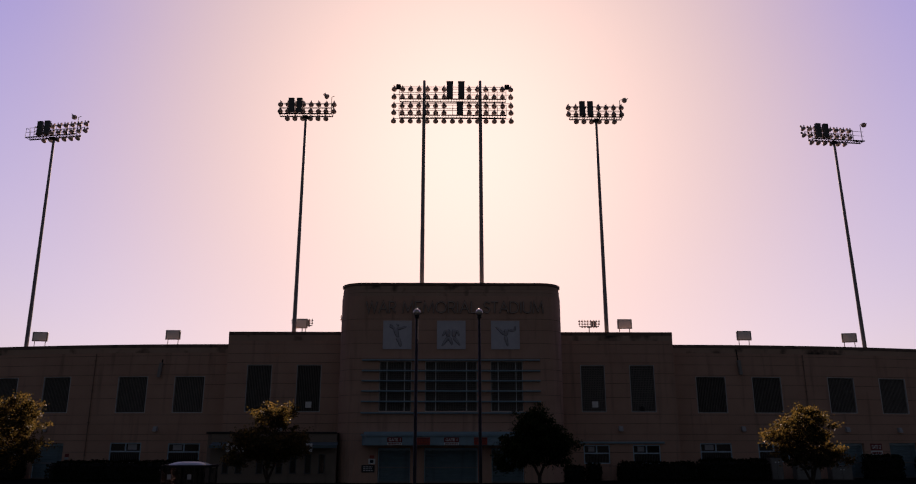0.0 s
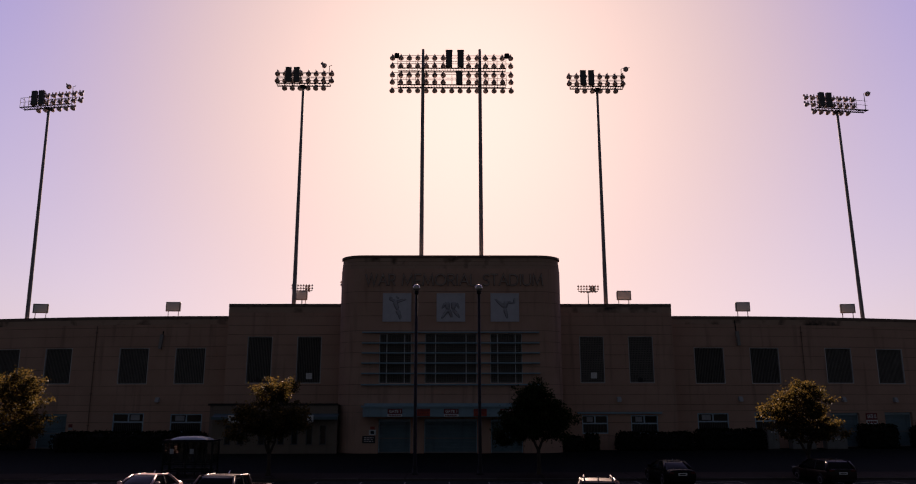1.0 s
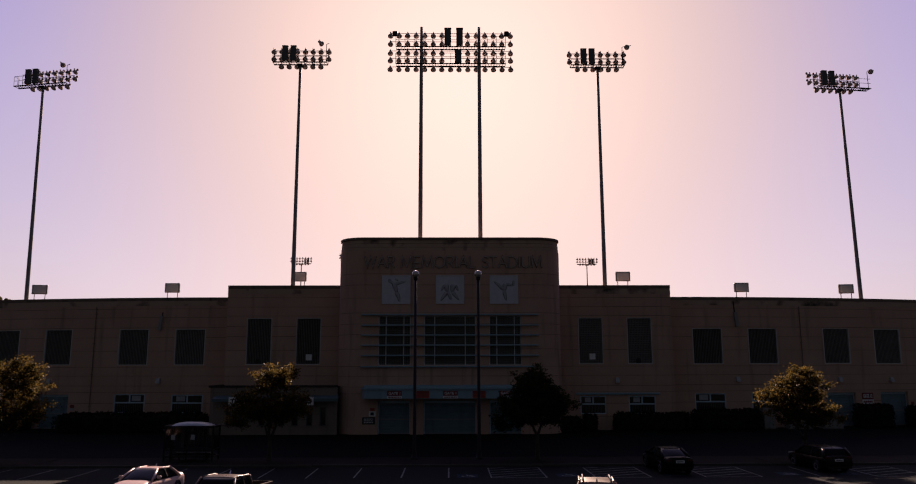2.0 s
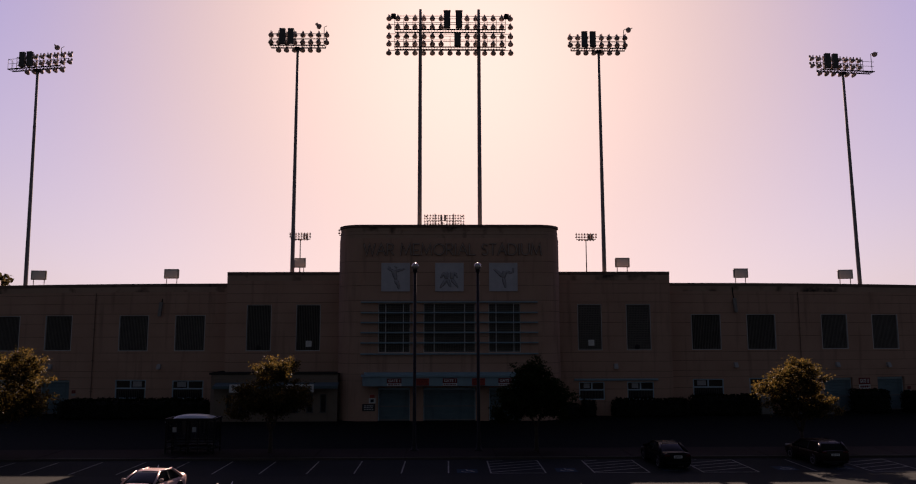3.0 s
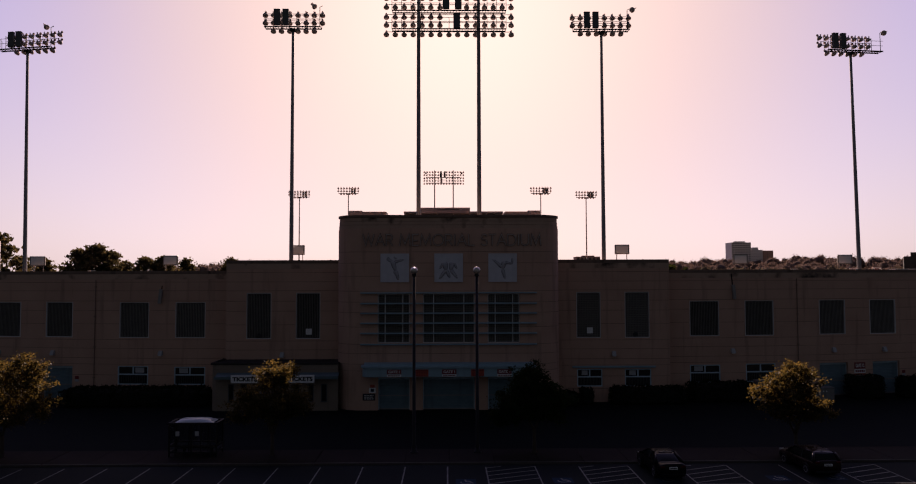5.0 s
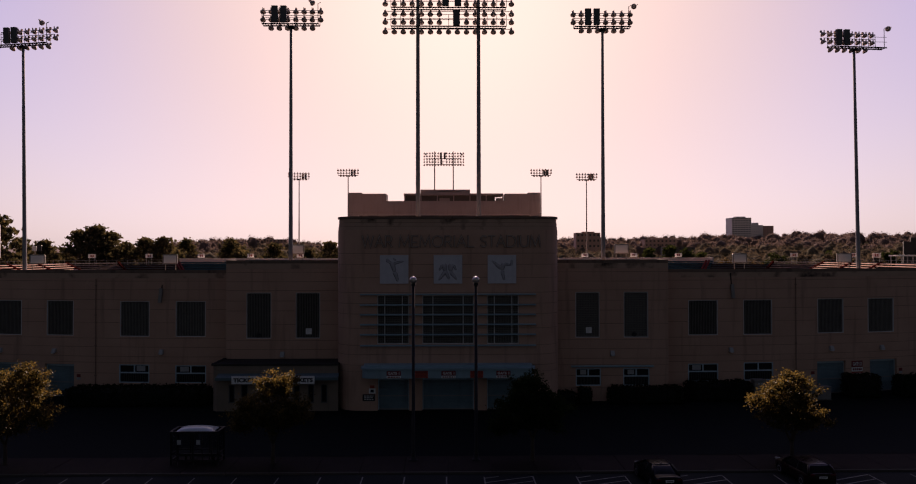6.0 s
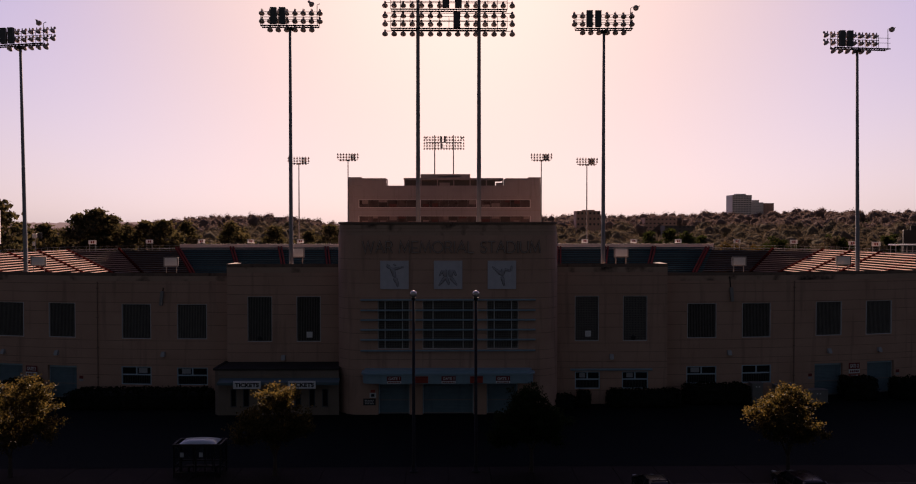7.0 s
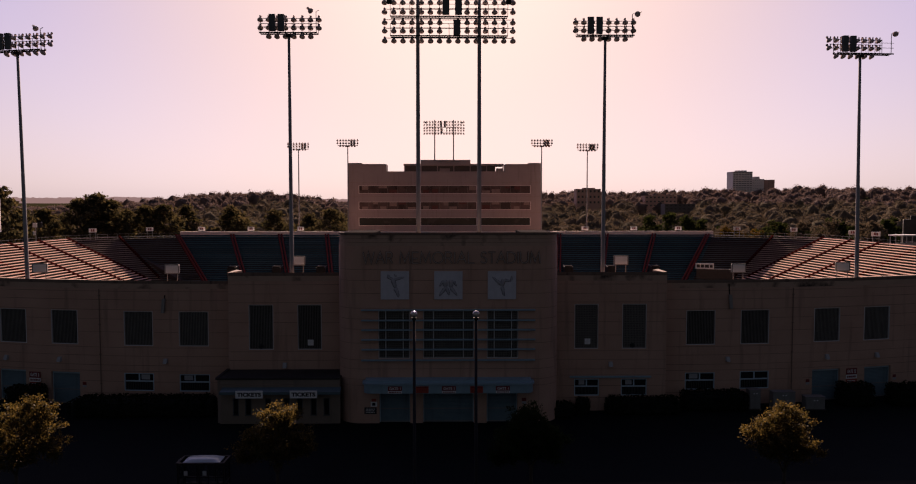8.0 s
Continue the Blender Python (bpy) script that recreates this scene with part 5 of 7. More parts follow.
def make_roof_floods():
    """Flat floodlight boxes on two legs behind the parapets."""
    first = None
    for x, y, z, yaw in ((-27.75, 7.0, 11.0, 2), (-41.75, 8.5, 11.0, 12), (-14.85, 5.6, 11.95, 0), (17.15, 5.6, 11.95, 0), (29.45, 7.0, 11.0, -2), (40.9, 8.5, 11.0, -12)):
        at = pose(x, y, z, 0, 0, yaw)
        if first is None:
            first = thing("roof_floodlight", "flat grey floodlight box on two legs behind the parapet", "floodlight", group="roof floodlights", at=at)
            part("housing", boxes((-0.68, 0.68, -0.16, 0.14, 1.72, 2.60), (-0.72, 0.72, -0.2, -0.16, 1.68, 2.64), bevel=0.03), GREY_BOX, first)
            part("diffuser", boxes((-0.6, 0.6, -0.215, -0.203, 1.78, 2.54)), SIGN_WHITE, first, "pale front panel")
            for s in (-1, 1):
                bm = bmesh.new()
                tube(bm, [(s * 0.5, 0, 0), (s * 0.5, 0, 1.75)], 0.04, 6)
                box(bm, s * 0.5 - 0.12, s * 0.5 + 0.12, -0.12, 0.12, 0, 0.02)
                part("leg", bm, GALV, first)
        else:
            copy_thing(first, at)
    # loudspeaker columns hung below the wings' parapet
    for x, z0, z1, lean in ((-28.35, 8.9, 10.4, 6), (28.35, 9.2, 10.7, -5)):
        s = thing("column_loudspeaker", "grey column loudspeaker on a bracket below the parapet", "loudspeaker", group="column loudspeakers", at=pose(x, wing_y(x), z0, 0, lean, 0))
        part("cabinet", boxes((-0.15, 0.15, -0.34, -0.06, 0, 1.4), bevel=0.02), GREY_BOX, s)
        part("bracket", boxes((-0.05, 0.05, -0.06, 0.02, 0.3, 1.75 if x < 0 else 2.5)), DARK_METAL, s)


GREY_BOX = surf("grey_box_paint", (0.24, 0.23, 0.225), (0.33, 0.32, 0.31), 2, 20, 0.55, bump=0.05)
make_roof_floods()


# ---- forecourt: lamps, shelter, parking, cars ----
def make_street_lamps():
    lamp = thing("street_lamp", "tall dark post with a globe lamp on the pavement", "street lamp", group="street lamps", at=pose(-2.48, -15.0, -0.95))
    bm = bmesh.new()
    tube(bm, [(0, 0, 0), (0, 0, 0.5), (0, 0, 0.55), (0, 0, 12.45)], [0.18, 0.17, 0.125, 0.10], 10)
    lathe(bm, [(0.3, 0), (0.3, 0.06), (0.2, 0.1), (0.17, 0.4)], 10)
    part("post", bm, DARK_METAL, lamp, smooth=True)
    bm = bmesh.new()
    lathe(bm, [(0.08, 12.36), (0.17, 12.40), (0.15, 12.52), (0.18, 12.56)], 12)
    part("collar", bm, DARK_METAL, lamp)
    bm = bmesh.new()
    r = 0.26
    lathe(bm, [(max(0.02, r * math.sin(a)), 12.80 - r * math.cos(a)) for a in [math.pi * k / 12 for k in range(13)]], 18)
    part("globe", bm, GLOBE, lamp, "silvered globe", smooth=True)
    copy_thing(lamp, pose(1.98, -15.0, -0.95))


GLOBE = surf("globe_acrylic", (0.45, 0.42, 0.40), (0.55, 0.52, 0.50), 2, 15, 0.15, 0.55, bump=0.0)
make_street_lamps()
SHELTER_GLASS = make_glass("shelter_glass", (0.5, 0.52, 0.53), 0.05)
DOME = surf("dome_acrylic", (0.27, 0.34, 0.355), (0.35, 0.42, 0.44), 1.5, 12, 0.3, bump=0.02)


def make_shelter():
    sh = thing("bus_shelter", "dark framed bus shelter with a pale domed roof on the pavement", "bus shelter", at=pose(-17.65, -15.2, -0.95))
    w, d, h = 1.62, 0.72, 2.20
    for x, y in ((-w, -d), (-0.1, -d), (w, -d), (-w, d), (0.6, d), (w, d), (-0.75, d), (-1.2, -d), (1.2, -d), (0.55, -d)):
        thick = 0.05 if abs(x) in (w, 0.1) else 0.03
        part("post", boxes((x - thick, x + thick, y - thick, y + thick, 0, h)), DARK_METAL, sh)
    for y in (-d, d):
        part("rail", boxes((-w, w, y - 0.035, y + 0.035, 0.28, 0.36), (-w, w, y - 0.035, y + 0.035, 0.72, 0.80)), DARK_METAL, sh)
    for x in (-w, w):
        part("rail", boxes((x - 0.035, x + 0.035, -d, d, 0.28, 0.36), (x - 0.035, x + 0.035, -d, d, 0.72, 0.80)), DARK_METAL, sh)
    part("eaves_frame", boxes((-w - 0.08, w + 0.08, -d - 0.1, -d + 0.04, h, h + 0.15), (-w - 0.08, w + 0.08, d - 0.04, d + 0.1, h, h + 0.15), (-w - 0.08, -w + 0.06, -d + 0.04, d - 0.04, h, h + 0.15), (w - 0.06, w + 0.08, -d + 0.04, d - 0.04, h, h + 0.15)), DARK_METAL, sh)
    bm = bmesh.new()
    nx, ny = 14, 8
    def lift(u, v):
        return h + 0.11 + 0.26 * (max(0, 1 - abs(u) ** 3.2) * max(0, 1 - abs(v) ** 2.4)) ** 0.6
    grid = [[bm.verts.new(((w - 0.30) * u, (d - 0.02) * v, lift(u, v))) for u in [-1 + 2 * i / nx for i in range(nx + 1)]] for v in [-1 + 2 * j / ny for j in range(ny + 1)]]
    for j in range(ny):
        for i in range(nx):
            bm.faces.new((grid[j][i], grid[j][i + 1], grid[j + 1][i + 1], grid[j + 1][i]))
    part("dome_roof", bm, DOME, sh, "pale domed roof", smooth=True)
    for a, b in ((-w + 0.06, -0.16), (-0.04, w - 0.06)):
        part("pane", boxes((a, b, d - 0.008, d + 0.004, 0.82, h - 0.05)), SHELTER_GLASS, sh).visible_shadow = False
    for x in (-w, w):
        part("pane", boxes((x - 0.006, x + 0.006, -d + 0.06, d - 0.06, 0.82, h - 0.05)), SHELTER_GLASS, sh).visible_shadow = False
    part("bench", boxes((-1.2, 1.2, d - 0.5, d - 0.1, 0.42, 0.48), (-1.0, -0.94, d - 0.45, d - 0.12, 0, 0.42), (0.94, 1.0, d - 0.45, d - 0.12, 0, 0.42)), DARK_METAL, sh)
    for x in (-1.05, 0.28):
        part("timetable", boxes((x - 0.13, x + 0.13, -d - 0.06, -d - 0.035, 1.44, 1.76)), PAPER, sh, "white paper timetable")
    bm = bmesh.new()
    tube(bm, [(-w - 0.45, 0.2, h - 0.2), (-w - 0.1, 0.2, h + 0.15)], 0.02, 6)
    tube(bm, [(-w - 0.45, 0.2, h - 0.2), (-w - 0.05, 0.2, h - 0.45)], 0.02, 6)
    part("bracket_arm", bm, GALV, sh)


make_shelter()


def flat(bm, pts, z=GROUND_Z + 0.006):
    vs = [bm.verts.new((x, y, z)) for x, y in pts]
    bm.faces.new(vs)


def stripe(bm, a, b, width=0.085):
    a, b = Vector(a), Vector(b)
    n = Vector((-(b - a).y, (b - a).x)).normalized() * width / 2
    flat(bm, [a - n, b - n, b + n, a + n])


def make_markings():
    marks = thing("parking_markings", "worn white painted parking bay lines on the asphalt", "road marking", kind="structure")
    xs = [-0.12 - 2.78 * k for k in range(22)] + [21.75] + [28.2 + 2.78 * k for k in range(1, 10)]
    for x in xs:
        bm = bmesh.new()
        stripe(bm, (x, -18.4), (x, -22.8))
        part("bay_line", bm, LINE, marks)
    for x0, x1 in ((2.38, 5.62), (8.5, 11.75), (14.95, 18.25), (25.0, 28.1)):
        bm = bmesh.new()
        stripe(bm, (x0, -18.5), (x0, -22.9))
        stripe(bm, (x1, -18.5), (x1, -22.9))
        stripe(bm, (x0, -22.9), (x1, -22.9))
        for k in range(5):
            y = -22.6 + 0.95 * k
            stripe(bm, (x0, y), (x1, y + 1.3) if y + 1.3 < -18.4 else (x0 + (x1 - x0) * (-18.4 - y) / 1.3, -18.4), 0.10)
        part("hatched_bay", bm, LINE, marks, "white hatched access bay")
    for x, y in ((1.0, -22.1), (6.95, -21.9), (13.35, -21.9), (20.3, -21.7), (23.85, -21.6)):
        bm = bmesh.new()
        flat(bm, [(x - 0.62, y - 0.62), (x + 0.62, y - 0.62), (x + 0.62, y + 0.62), (x - 0.62, y + 0.62)])
        pad = part("bay_symbol", bm, ICON_BLUE, marks, "blue painted access square")
        bm = bmesh.new()
        for k in range(14):
            a, b = 2 * math.pi * (k / 14 * 0.75 + 0.45), 2 * math.pi * ((k + 1) / 14 * 0.75 + 0.45)
            flat(bm, [(x + r * math.cos(t), y - 0.12 + r * math.sin(t)) for r, t in ((0.27, a), (0.36, a), (0.36, b), (0.27, b))], GROUND_Z + 0.011)
        stripe2 = [((x - 0.05, y + 0.45), (x + 0.02, y)), ((x + 0.02, y), (x + 0.3, y - 0.02)), ((x + 0.3, y - 0.02), (x + 0.42, y - 0.4))]
        for p, q in stripe2:
            p, q = Vector(p), Vector(q)
            n = Vector((-(q - p).y, (q - p).x)).normalized() * 0.05
            flat(bm, [p - n, q - n, q + n, p + n], GROUND_Z + 0.011)
        part("symbol_paint", bm, LINE, pad, "white painted symbol")


make_markings()

# ---- cars ----
TYRE = surf("tyre_rubber", (0.012, 0.012, 0.012), (0.022, 0.022, 0.022), 5, 40, 0.9, bump=0.1)
RIM = surf("wheel_alloy", (0.35, 0.35, 0.36), (0.45, 0.45, 0.46), 5, 30, 0.3, 0.8, bump=0.0)
CAR_GLASS = surf("car_glass", (0.006, 0.008, 0.009), (0.010, 0.012, 0.013), 1, 6, 0.06, bump=0.0, spec=0.10)
TAIL_RED = surf("tail_lamp", (0.05, 0.004, 0.004), (0.075, 0.006, 0.006), 3, 20, 0.2, bump=0.0)
HEAD_CLEAR = surf("head_lamp", (0.55, 0.55, 0.55), (0.65, 0.65, 0.65), 3, 20, 0.12, 0.3, bump=0.0)


def paint(name, a, metal=0.3, coat=0.6, spec=0.5):
    return surf(name, a, tuple(min(1, c * 1.12) for c in a), 0.8, 60, 0.3, metal, bump=0.0, coat=coat, spec=spec)


def even_stations(rows, count):
    """Stations of a body blended smoothly from a few given ones."""
    rows = np.array(rows, float)
    out = []
    for u in np.linspace(0, len(rows) - 1, count):
        i = min(int(u), len(rows) - 2)
        f = u - i
        p0, p1, p2, p3 = rows[max(i - 1, 0)], rows[i], rows[i + 1], rows[min(i + 2, len(rows) - 1)]
        out.append(0.5 * (2 * p1 + (p2 - p0) * f + (2 * p0 - 5 * p1 + 4 * p2 - p3) * f * f + (3 * p1 - p0 - 3 * p2 + p3) * f ** 3))
    return out


def loft(bm, sections):
    """Skins equal-length rings of points and closes both ends."""
    rings = [[bm.verts.new(p) for p in s] for s in sections]
    n = len(rings[0])
    for a, b in zip(rings, rings[1:]):
        for k in range(n):
            bm.faces.new((a[k], a[(k + 1) % n], b[(k + 1) % n], b[k]))
    bm.faces.new(rings[0][::-1])
    bm.faces.new(rings[-1])


def bulged(corners, bulge, thick, n=8):
    """A softly domed panel between four corners, with its thickness."""
    a, b, c, d = [Vector(p) for p in corners]
    out = (b - a).cross(d - a).normalized()
    bm = bmesh.new()
    layers = []
    for back in (0.0, thick):
        grid = []
        for j in range(n + 1):
            v = j / n
            row = []
            for i in range(n + 1):
                u = i / n
                p = a.lerp(b, u).lerp(d.lerp(c, u), v)
                lift = bulge * (1 - (2 * u - 1) ** 2) ** 0.7 * (1 - (2 * v - 1) ** 2) ** 0.7
                row.append(bm.verts.new(p + out * (lift - back)))
            grid.append(row)
        layers.append(grid)
    for g, flip in zip(layers, (False, True)):
        for j in range(n):
            for i in range(n):
                q = (g[j][i], g[j][i + 1], g[j + 1][i + 1], g[j + 1][i])
                bm.faces.new(q[::-1] if flip else q)
    rim = [(0, i) for i in range(n)] + [(j, n) for j in range(n)] + [(n, i) for i in range(n, 0, -1)] + [(j, 0) for j in range(n, 0, -1)]
    for (j, i), (l, k) in zip(rim, rim[1:] + rim[:1]):
        bm.faces.new((layers[0][j][i], layers[1][j][i], layers[1][l][k], layers[0][l][k]))
    return bm


def make_car(style, colour, label, at):
    """A car along +y (its front), its wheels on the ground at z 0. style gives stations of the body (y, half width, top, underside) and the cabin's profile."""
    car = thing("car", label, "car", group="parked cars", at=at)
    bm = bmesh.new()
    secs = []
    for y, w, top, low in even_stations(style["body"], 30):
        ring = []
        for k in range(24):
            t = 2 * math.pi * (k + 0.5) / 24
            cx, sz = math.cos(t), math.sin(t)
            tuck = 1 - 0.10 * max(0.0, sz) ** 2
            ring.append((w * tuck * math.copysign(abs(cx) ** 0.42, cx), y, (top + low) / 2 + (top - low) / 2 * math.copysign(abs(sz) ** 0.45, sz)))
        secs.append(ring)
    loft(bm, secs)
    body = part("body", bm, colour, car, smooth=True)
    L = style["length"] / 2
    y0, y1, y2, y3, belt, roof, wb, wr = style["cabin"]     # rear foot, rear top, front top, front foot
    low = belt - 0.05
    foot = {(s, e): (s * wb, y, low) for s in (-1, 1) for e, y in (("rear", y0), ("front", y3))}
    head = {(s, e): (s * wr, y, roof - 0.04) for s in (-1, 1) for e, y in (("rear", y1), ("front", y2))}
    part("windscreen", bulged((foot[1, "front"], foot[-1, "front"], head[-1, "front"], head[1, "front"]), 0.05, 0.02), CAR_GLASS, car, smooth=True)
    part("rear_window", bulged((foot[-1, "rear"], foot[1, "rear"], head[1, "rear"], head[-1, "rear"]), 0.05, 0.02), CAR_GLASS, car, smooth=True)
    part("roof", bulged((head[-1, "rear"], head[1, "rear"], head[1, "front"], head[-1, "front"]), 0.055, 0.04), colour, car, smooth=True)
    for s in (-1, 1):
        c = [foot[s, "rear"], foot[s, "front"], head[s, "front"], head[s, "rear"]]
        part("side_window", bulged(c if s > 0 else [c[1], c[0], c[3], c[2]], 0.03, 0.02), CAR_GLASS, car, smooth=True)
        for e, thick in (("front", 0.05), ("rear", 0.075)):
            bm = bmesh.new()
            tube(bm, [foot[s, e], Vector(foot[s, e]).lerp(Vector(head[s, e]), 0.5) + Vector((s * 0.015, 0, 0.02)), head[s, e]], [thick * 1.25, thick, thick], 8)
            part("pillar", bm, colour, car, smooth=True)
        bm = bmesh.new()
        tube(bm, [head[s, "rear"], head[s, "front"]], 0.045, 8)
        part("roof_edge", bm, colour, car, smooth=True)
        mid = (y1 + y2) / 2
        bm = bmesh.new()
        tube(bm, [(s * (wb + 0.012), mid, low + 0.05), (s * (wr + 0.03), mid, roof - 0.05)], 0.035, 6)
        part("door_pillar", bm, SIGN_BLACK, car)
        m = bmesh.new()
        box(m, s * wb + (0.04 if s > 0 else -0.26), s * wb + (0.26 if s > 0 else -0.04), y3 - 0.50, y3 - 0.36, belt + 0.03, belt + 0.17, 0.04)
        part("mirror", m, colour, car)
        hw = style["body"][0][1]
        part("tail_lamp", boxes((*sorted((s * hw * 0.60, s * hw * 1.0)), -L - 0.02, -L + 0.14, style["lamp"], style["lamp"] + 0.17), bevel=0.03), TAIL_RED, car)
        fw = style["body"][-1][1]
        part("headlight", boxes((*sorted((s * fw * 0.60, s * fw * 1.0)), L - 0.18, L + 0.015, style["lamp"] - 0.16, style["lamp"] - 0.02), bevel=0.03), HEAD_CLEAR, car)
        for y in style["axles"]:
            r = style["wheel"]
            arch = bmesh.new()
            x = s * (style["body"][2][1] + 0.004)
            tube(arch, [(x, y + (r + 0.05) * math.cos(math.pi * k / 10), r + (r + 0.05) * math.sin(math.pi * k / 10)) for k in range(11)], 0.04, 6)
            part("wheel_arch", arch, DARK_METAL, car)
            wm = bmesh.new()
            lathe(wm, [(r * 0.66, -0.11), (r * 0.95, -0.11), (r, -0.07), (r, 0.07), (r * 0.95, 0.11), (r * 0.66, 0.11)], 18)
            wheel = part("wheel", wm, TYRE, car, at=pose(s * (style["body"][2][1] - 0.09), y, r, 0, 90, 0))
            wm = bmesh.new()
            lathe(wm, [(r * 0.655, -0.09), (r * 0.66, 0.112), (r * 0.6, 0.118), (0.08, 0.09), (0.02, 0.1)], 18, pose(0, 0, 0) if s > 0 else pose(0, 0, 0, 180))
            part("rim", wm, RIM, wheel)
    plate = part("number_plate", boxes((-0.26, 0.26, -L - 0.05, -L - 0.02, style["plate"], style["plate"] + 0.15)), SIGN_WHITE, car, "pale plate with a dark bar")
    part("plate_bar", boxes((-0.2, 0.2, -L - 0.056, -L - 0.051, style["plate"] + 0.045, style["plate"] + 0.105)), SIGN_BLACK, plate)
    part("bumper", boxes((-style["body"][0][1] * 0.95, style["body"][0][1] * 0.95, -L - 0.06, -L + 0.1, 0.30, 0.46), bevel=0.04), DARK_METAL if style.get("trim") else colour, car)
    part("grille", boxes((-0.45, 0.45, L - 0.1, L + 0.02, style["lamp"] - 0.30, style["lamp"] - 0.10), bevel=0.03), SIGN_BLACK, car)
    bm = bmesh.new()
    tube(bm, [(0, y1 + 0.25, roof), (0, y1 + 0.12, roof + 0.13)], [0.035, 0.008], 6)
    part("aerial", bm, HEAD_CLEAR, car)
    if style.get("rails"):
        for s in (-1, 1):
            bm = bmesh.new()
            x = s * (wr - 0.14)
            tube(bm, [(x, y1 + 0.12, roof - 0.02), (x, y1 + 0.25, roof + 0.09), (x, y2 - 0.35, roof + 0.09), (x, y2 - 0.12, roof - 0.03)], 0.03, 8)
            part("roof_rail", bm, GALV, car, "bright roof rail", smooth=True)
    if style.get("bed"):
        b0, b1, z0 = style["bed"]
        w = style["body"][0][1]
        part("bed_wall", boxes((-w, -w + 0.09, b0, b1, z0 - 0.1, z0 + 0.28), (w - 0.09, w, b0, b1, z0 - 0.1, z0 + 0.28), (-w + 0.09, w - 0.09, b0, b0 + 0.08, z0 - 0.1, z0 + 0.28), bevel=0.02), colour, car)
    return car


SEDAN = dict(length=4.80, lamp=0.78, plate=0.72, wheel=0.33, axles=(-1.42, 1.42),
             body=[(-2.40, 0.78, 1.00, 0.32), (-2.25, 0.86, 1.06, 0.24), (-1.3, 0.91, 1.02, 0.2), (0.0, 0.91, 0.98, 0.2), (0.9, 0.91, 0.98, 0.2), (1.7, 0.90, 0.92, 0.2), (2.2, 0.85, 0.80, 0.24), (2.40, 0.74, 0.66, 0.3)],
             cabin=(-1.75, -0.95, 0.30, 1.25, 0.97, 1.45, 0.84, 0.62))
ESTATE = dict(length=4.65, lamp=0.95, plate=0.80, wheel=0.36, axles=(-1.38, 1.40), rails=True, trim=True,
              body=[(-2.32, 0.82, 1.12, 0.36), (-2.2, 0.90, 1.16, 0.28), (-1.3, 0.93, 1.12, 0.24), (0.0, 0.93, 1.08, 0.24), (0.9, 0.93, 1.08, 0.24), (1.6, 0.92, 1.04, 0.24), (2.1, 0.88, 0.94, 0.28), (2.32, 0.78, 0.76, 0.34)],
              cabin=(-2.22, -1.85, 0.35, 1.15, 1.06, 1.66, 0.86, 0.68))
PICKUP = dict(length=5.60, lamp=0.95, plate=0.66, wheel=0.39, axles=(-1.75, 1.80), trim=True, bed=(-2.78, -0.78, 1.08),
              body=[(-2.80, 0.92, 1.08, 0.5), (-2.7, 0.96, 1.10, 0.4), (-1.5, 0.98, 1.08, 0.36), (0.0, 0.98, 1.10, 0.36), (1.2, 0.98, 1.12, 0.36), (2.0, 0.97, 1.10, 0.36), (2.6, 0.93, 1.02, 0.36), (2.80, 0.84, 0.85, 0.42)],
              cabin=(-0.72, -0.55, 0.75, 1.45, 1.08, 1.86, 0.90, 0.70))


def make_cars():
    rise, compact = 2.3, Matrix.Diagonal((0.93, 0.93, 0.94, 1))
    make_car(SEDAN, paint("white_car_paint", (0.60, 0.43, 0.40), 0.0, 0.1, 0.35), "white sedan parked in the sun", pose(-14.3, -31.4, ground_z(-31.4), rise, 0, 174) @ compact)
    make_car(PICKUP, paint("silver_car_paint", (0.07, 0.045, 0.038), 0.05, 0.0, 0.12), "silver grey pickup truck parked in the sun", pose(-8.45, -39.1, ground_z(-39.1), rise, 0, 172) @ compact)
    make_car(ESTATE, paint("beige_car_paint", (0.085, 0.05, 0.038), 0.05, 0.0, 0.12), "bronze estate car with roof rails parked in the sun", pose(5.48, -38.6, ground_z(-38.6), -rise, 0, -9) @ compact)
    make_car(SEDAN, paint("black_car_paint", (0.004, 0.004, 0.0045), 0.0, 0.0, 0.12), "black sedan parked in a bay beside the kerb", pose(13.5, -19.9, GROUND_Z, 0, 0, 3))
    make_car(dict(ESTATE, rails=False), paint("dark_red_car_paint", (0.010, 0.004, 0.004), 0.0, 0.1, 0.2), "very dark red estate car parked beside the kerb", pose(23.35, -19.3, GROUND_Z, 0, 0, 3) @ Matrix.Diagonal((1, 1, 0.88, 1)))


make_cars()


# ---- trees, hedges and the woods behind ----
BARK = surf("bark", (0.035, 0.026, 0.020), (0.07, 0.052, 0.04), 3, 25, 0.95, bump=0.6)
LEAF_GOLD = leafy("turning_leaf", (0.022, 0.024, 0.011), (0.096, 0.080, 0.036), 0.50, 0.06, (2.15, 1.72, 1.02))
LEAF_DARK = leafy("dark_leaf", (0.016, 0.026, 0.012), (0.030, 0.042, 0.018), 0.25)
HEDGE_LEAF = leafy("hedge_leaf", (0.010, 0.014, 0.008), (0.020, 0.026, 0.013), 0.15)
PINE_LEAF = leafy("pine_leaf", (0.032, 0.036, 0.024), (0.062, 0.058, 0.038), 0.35)
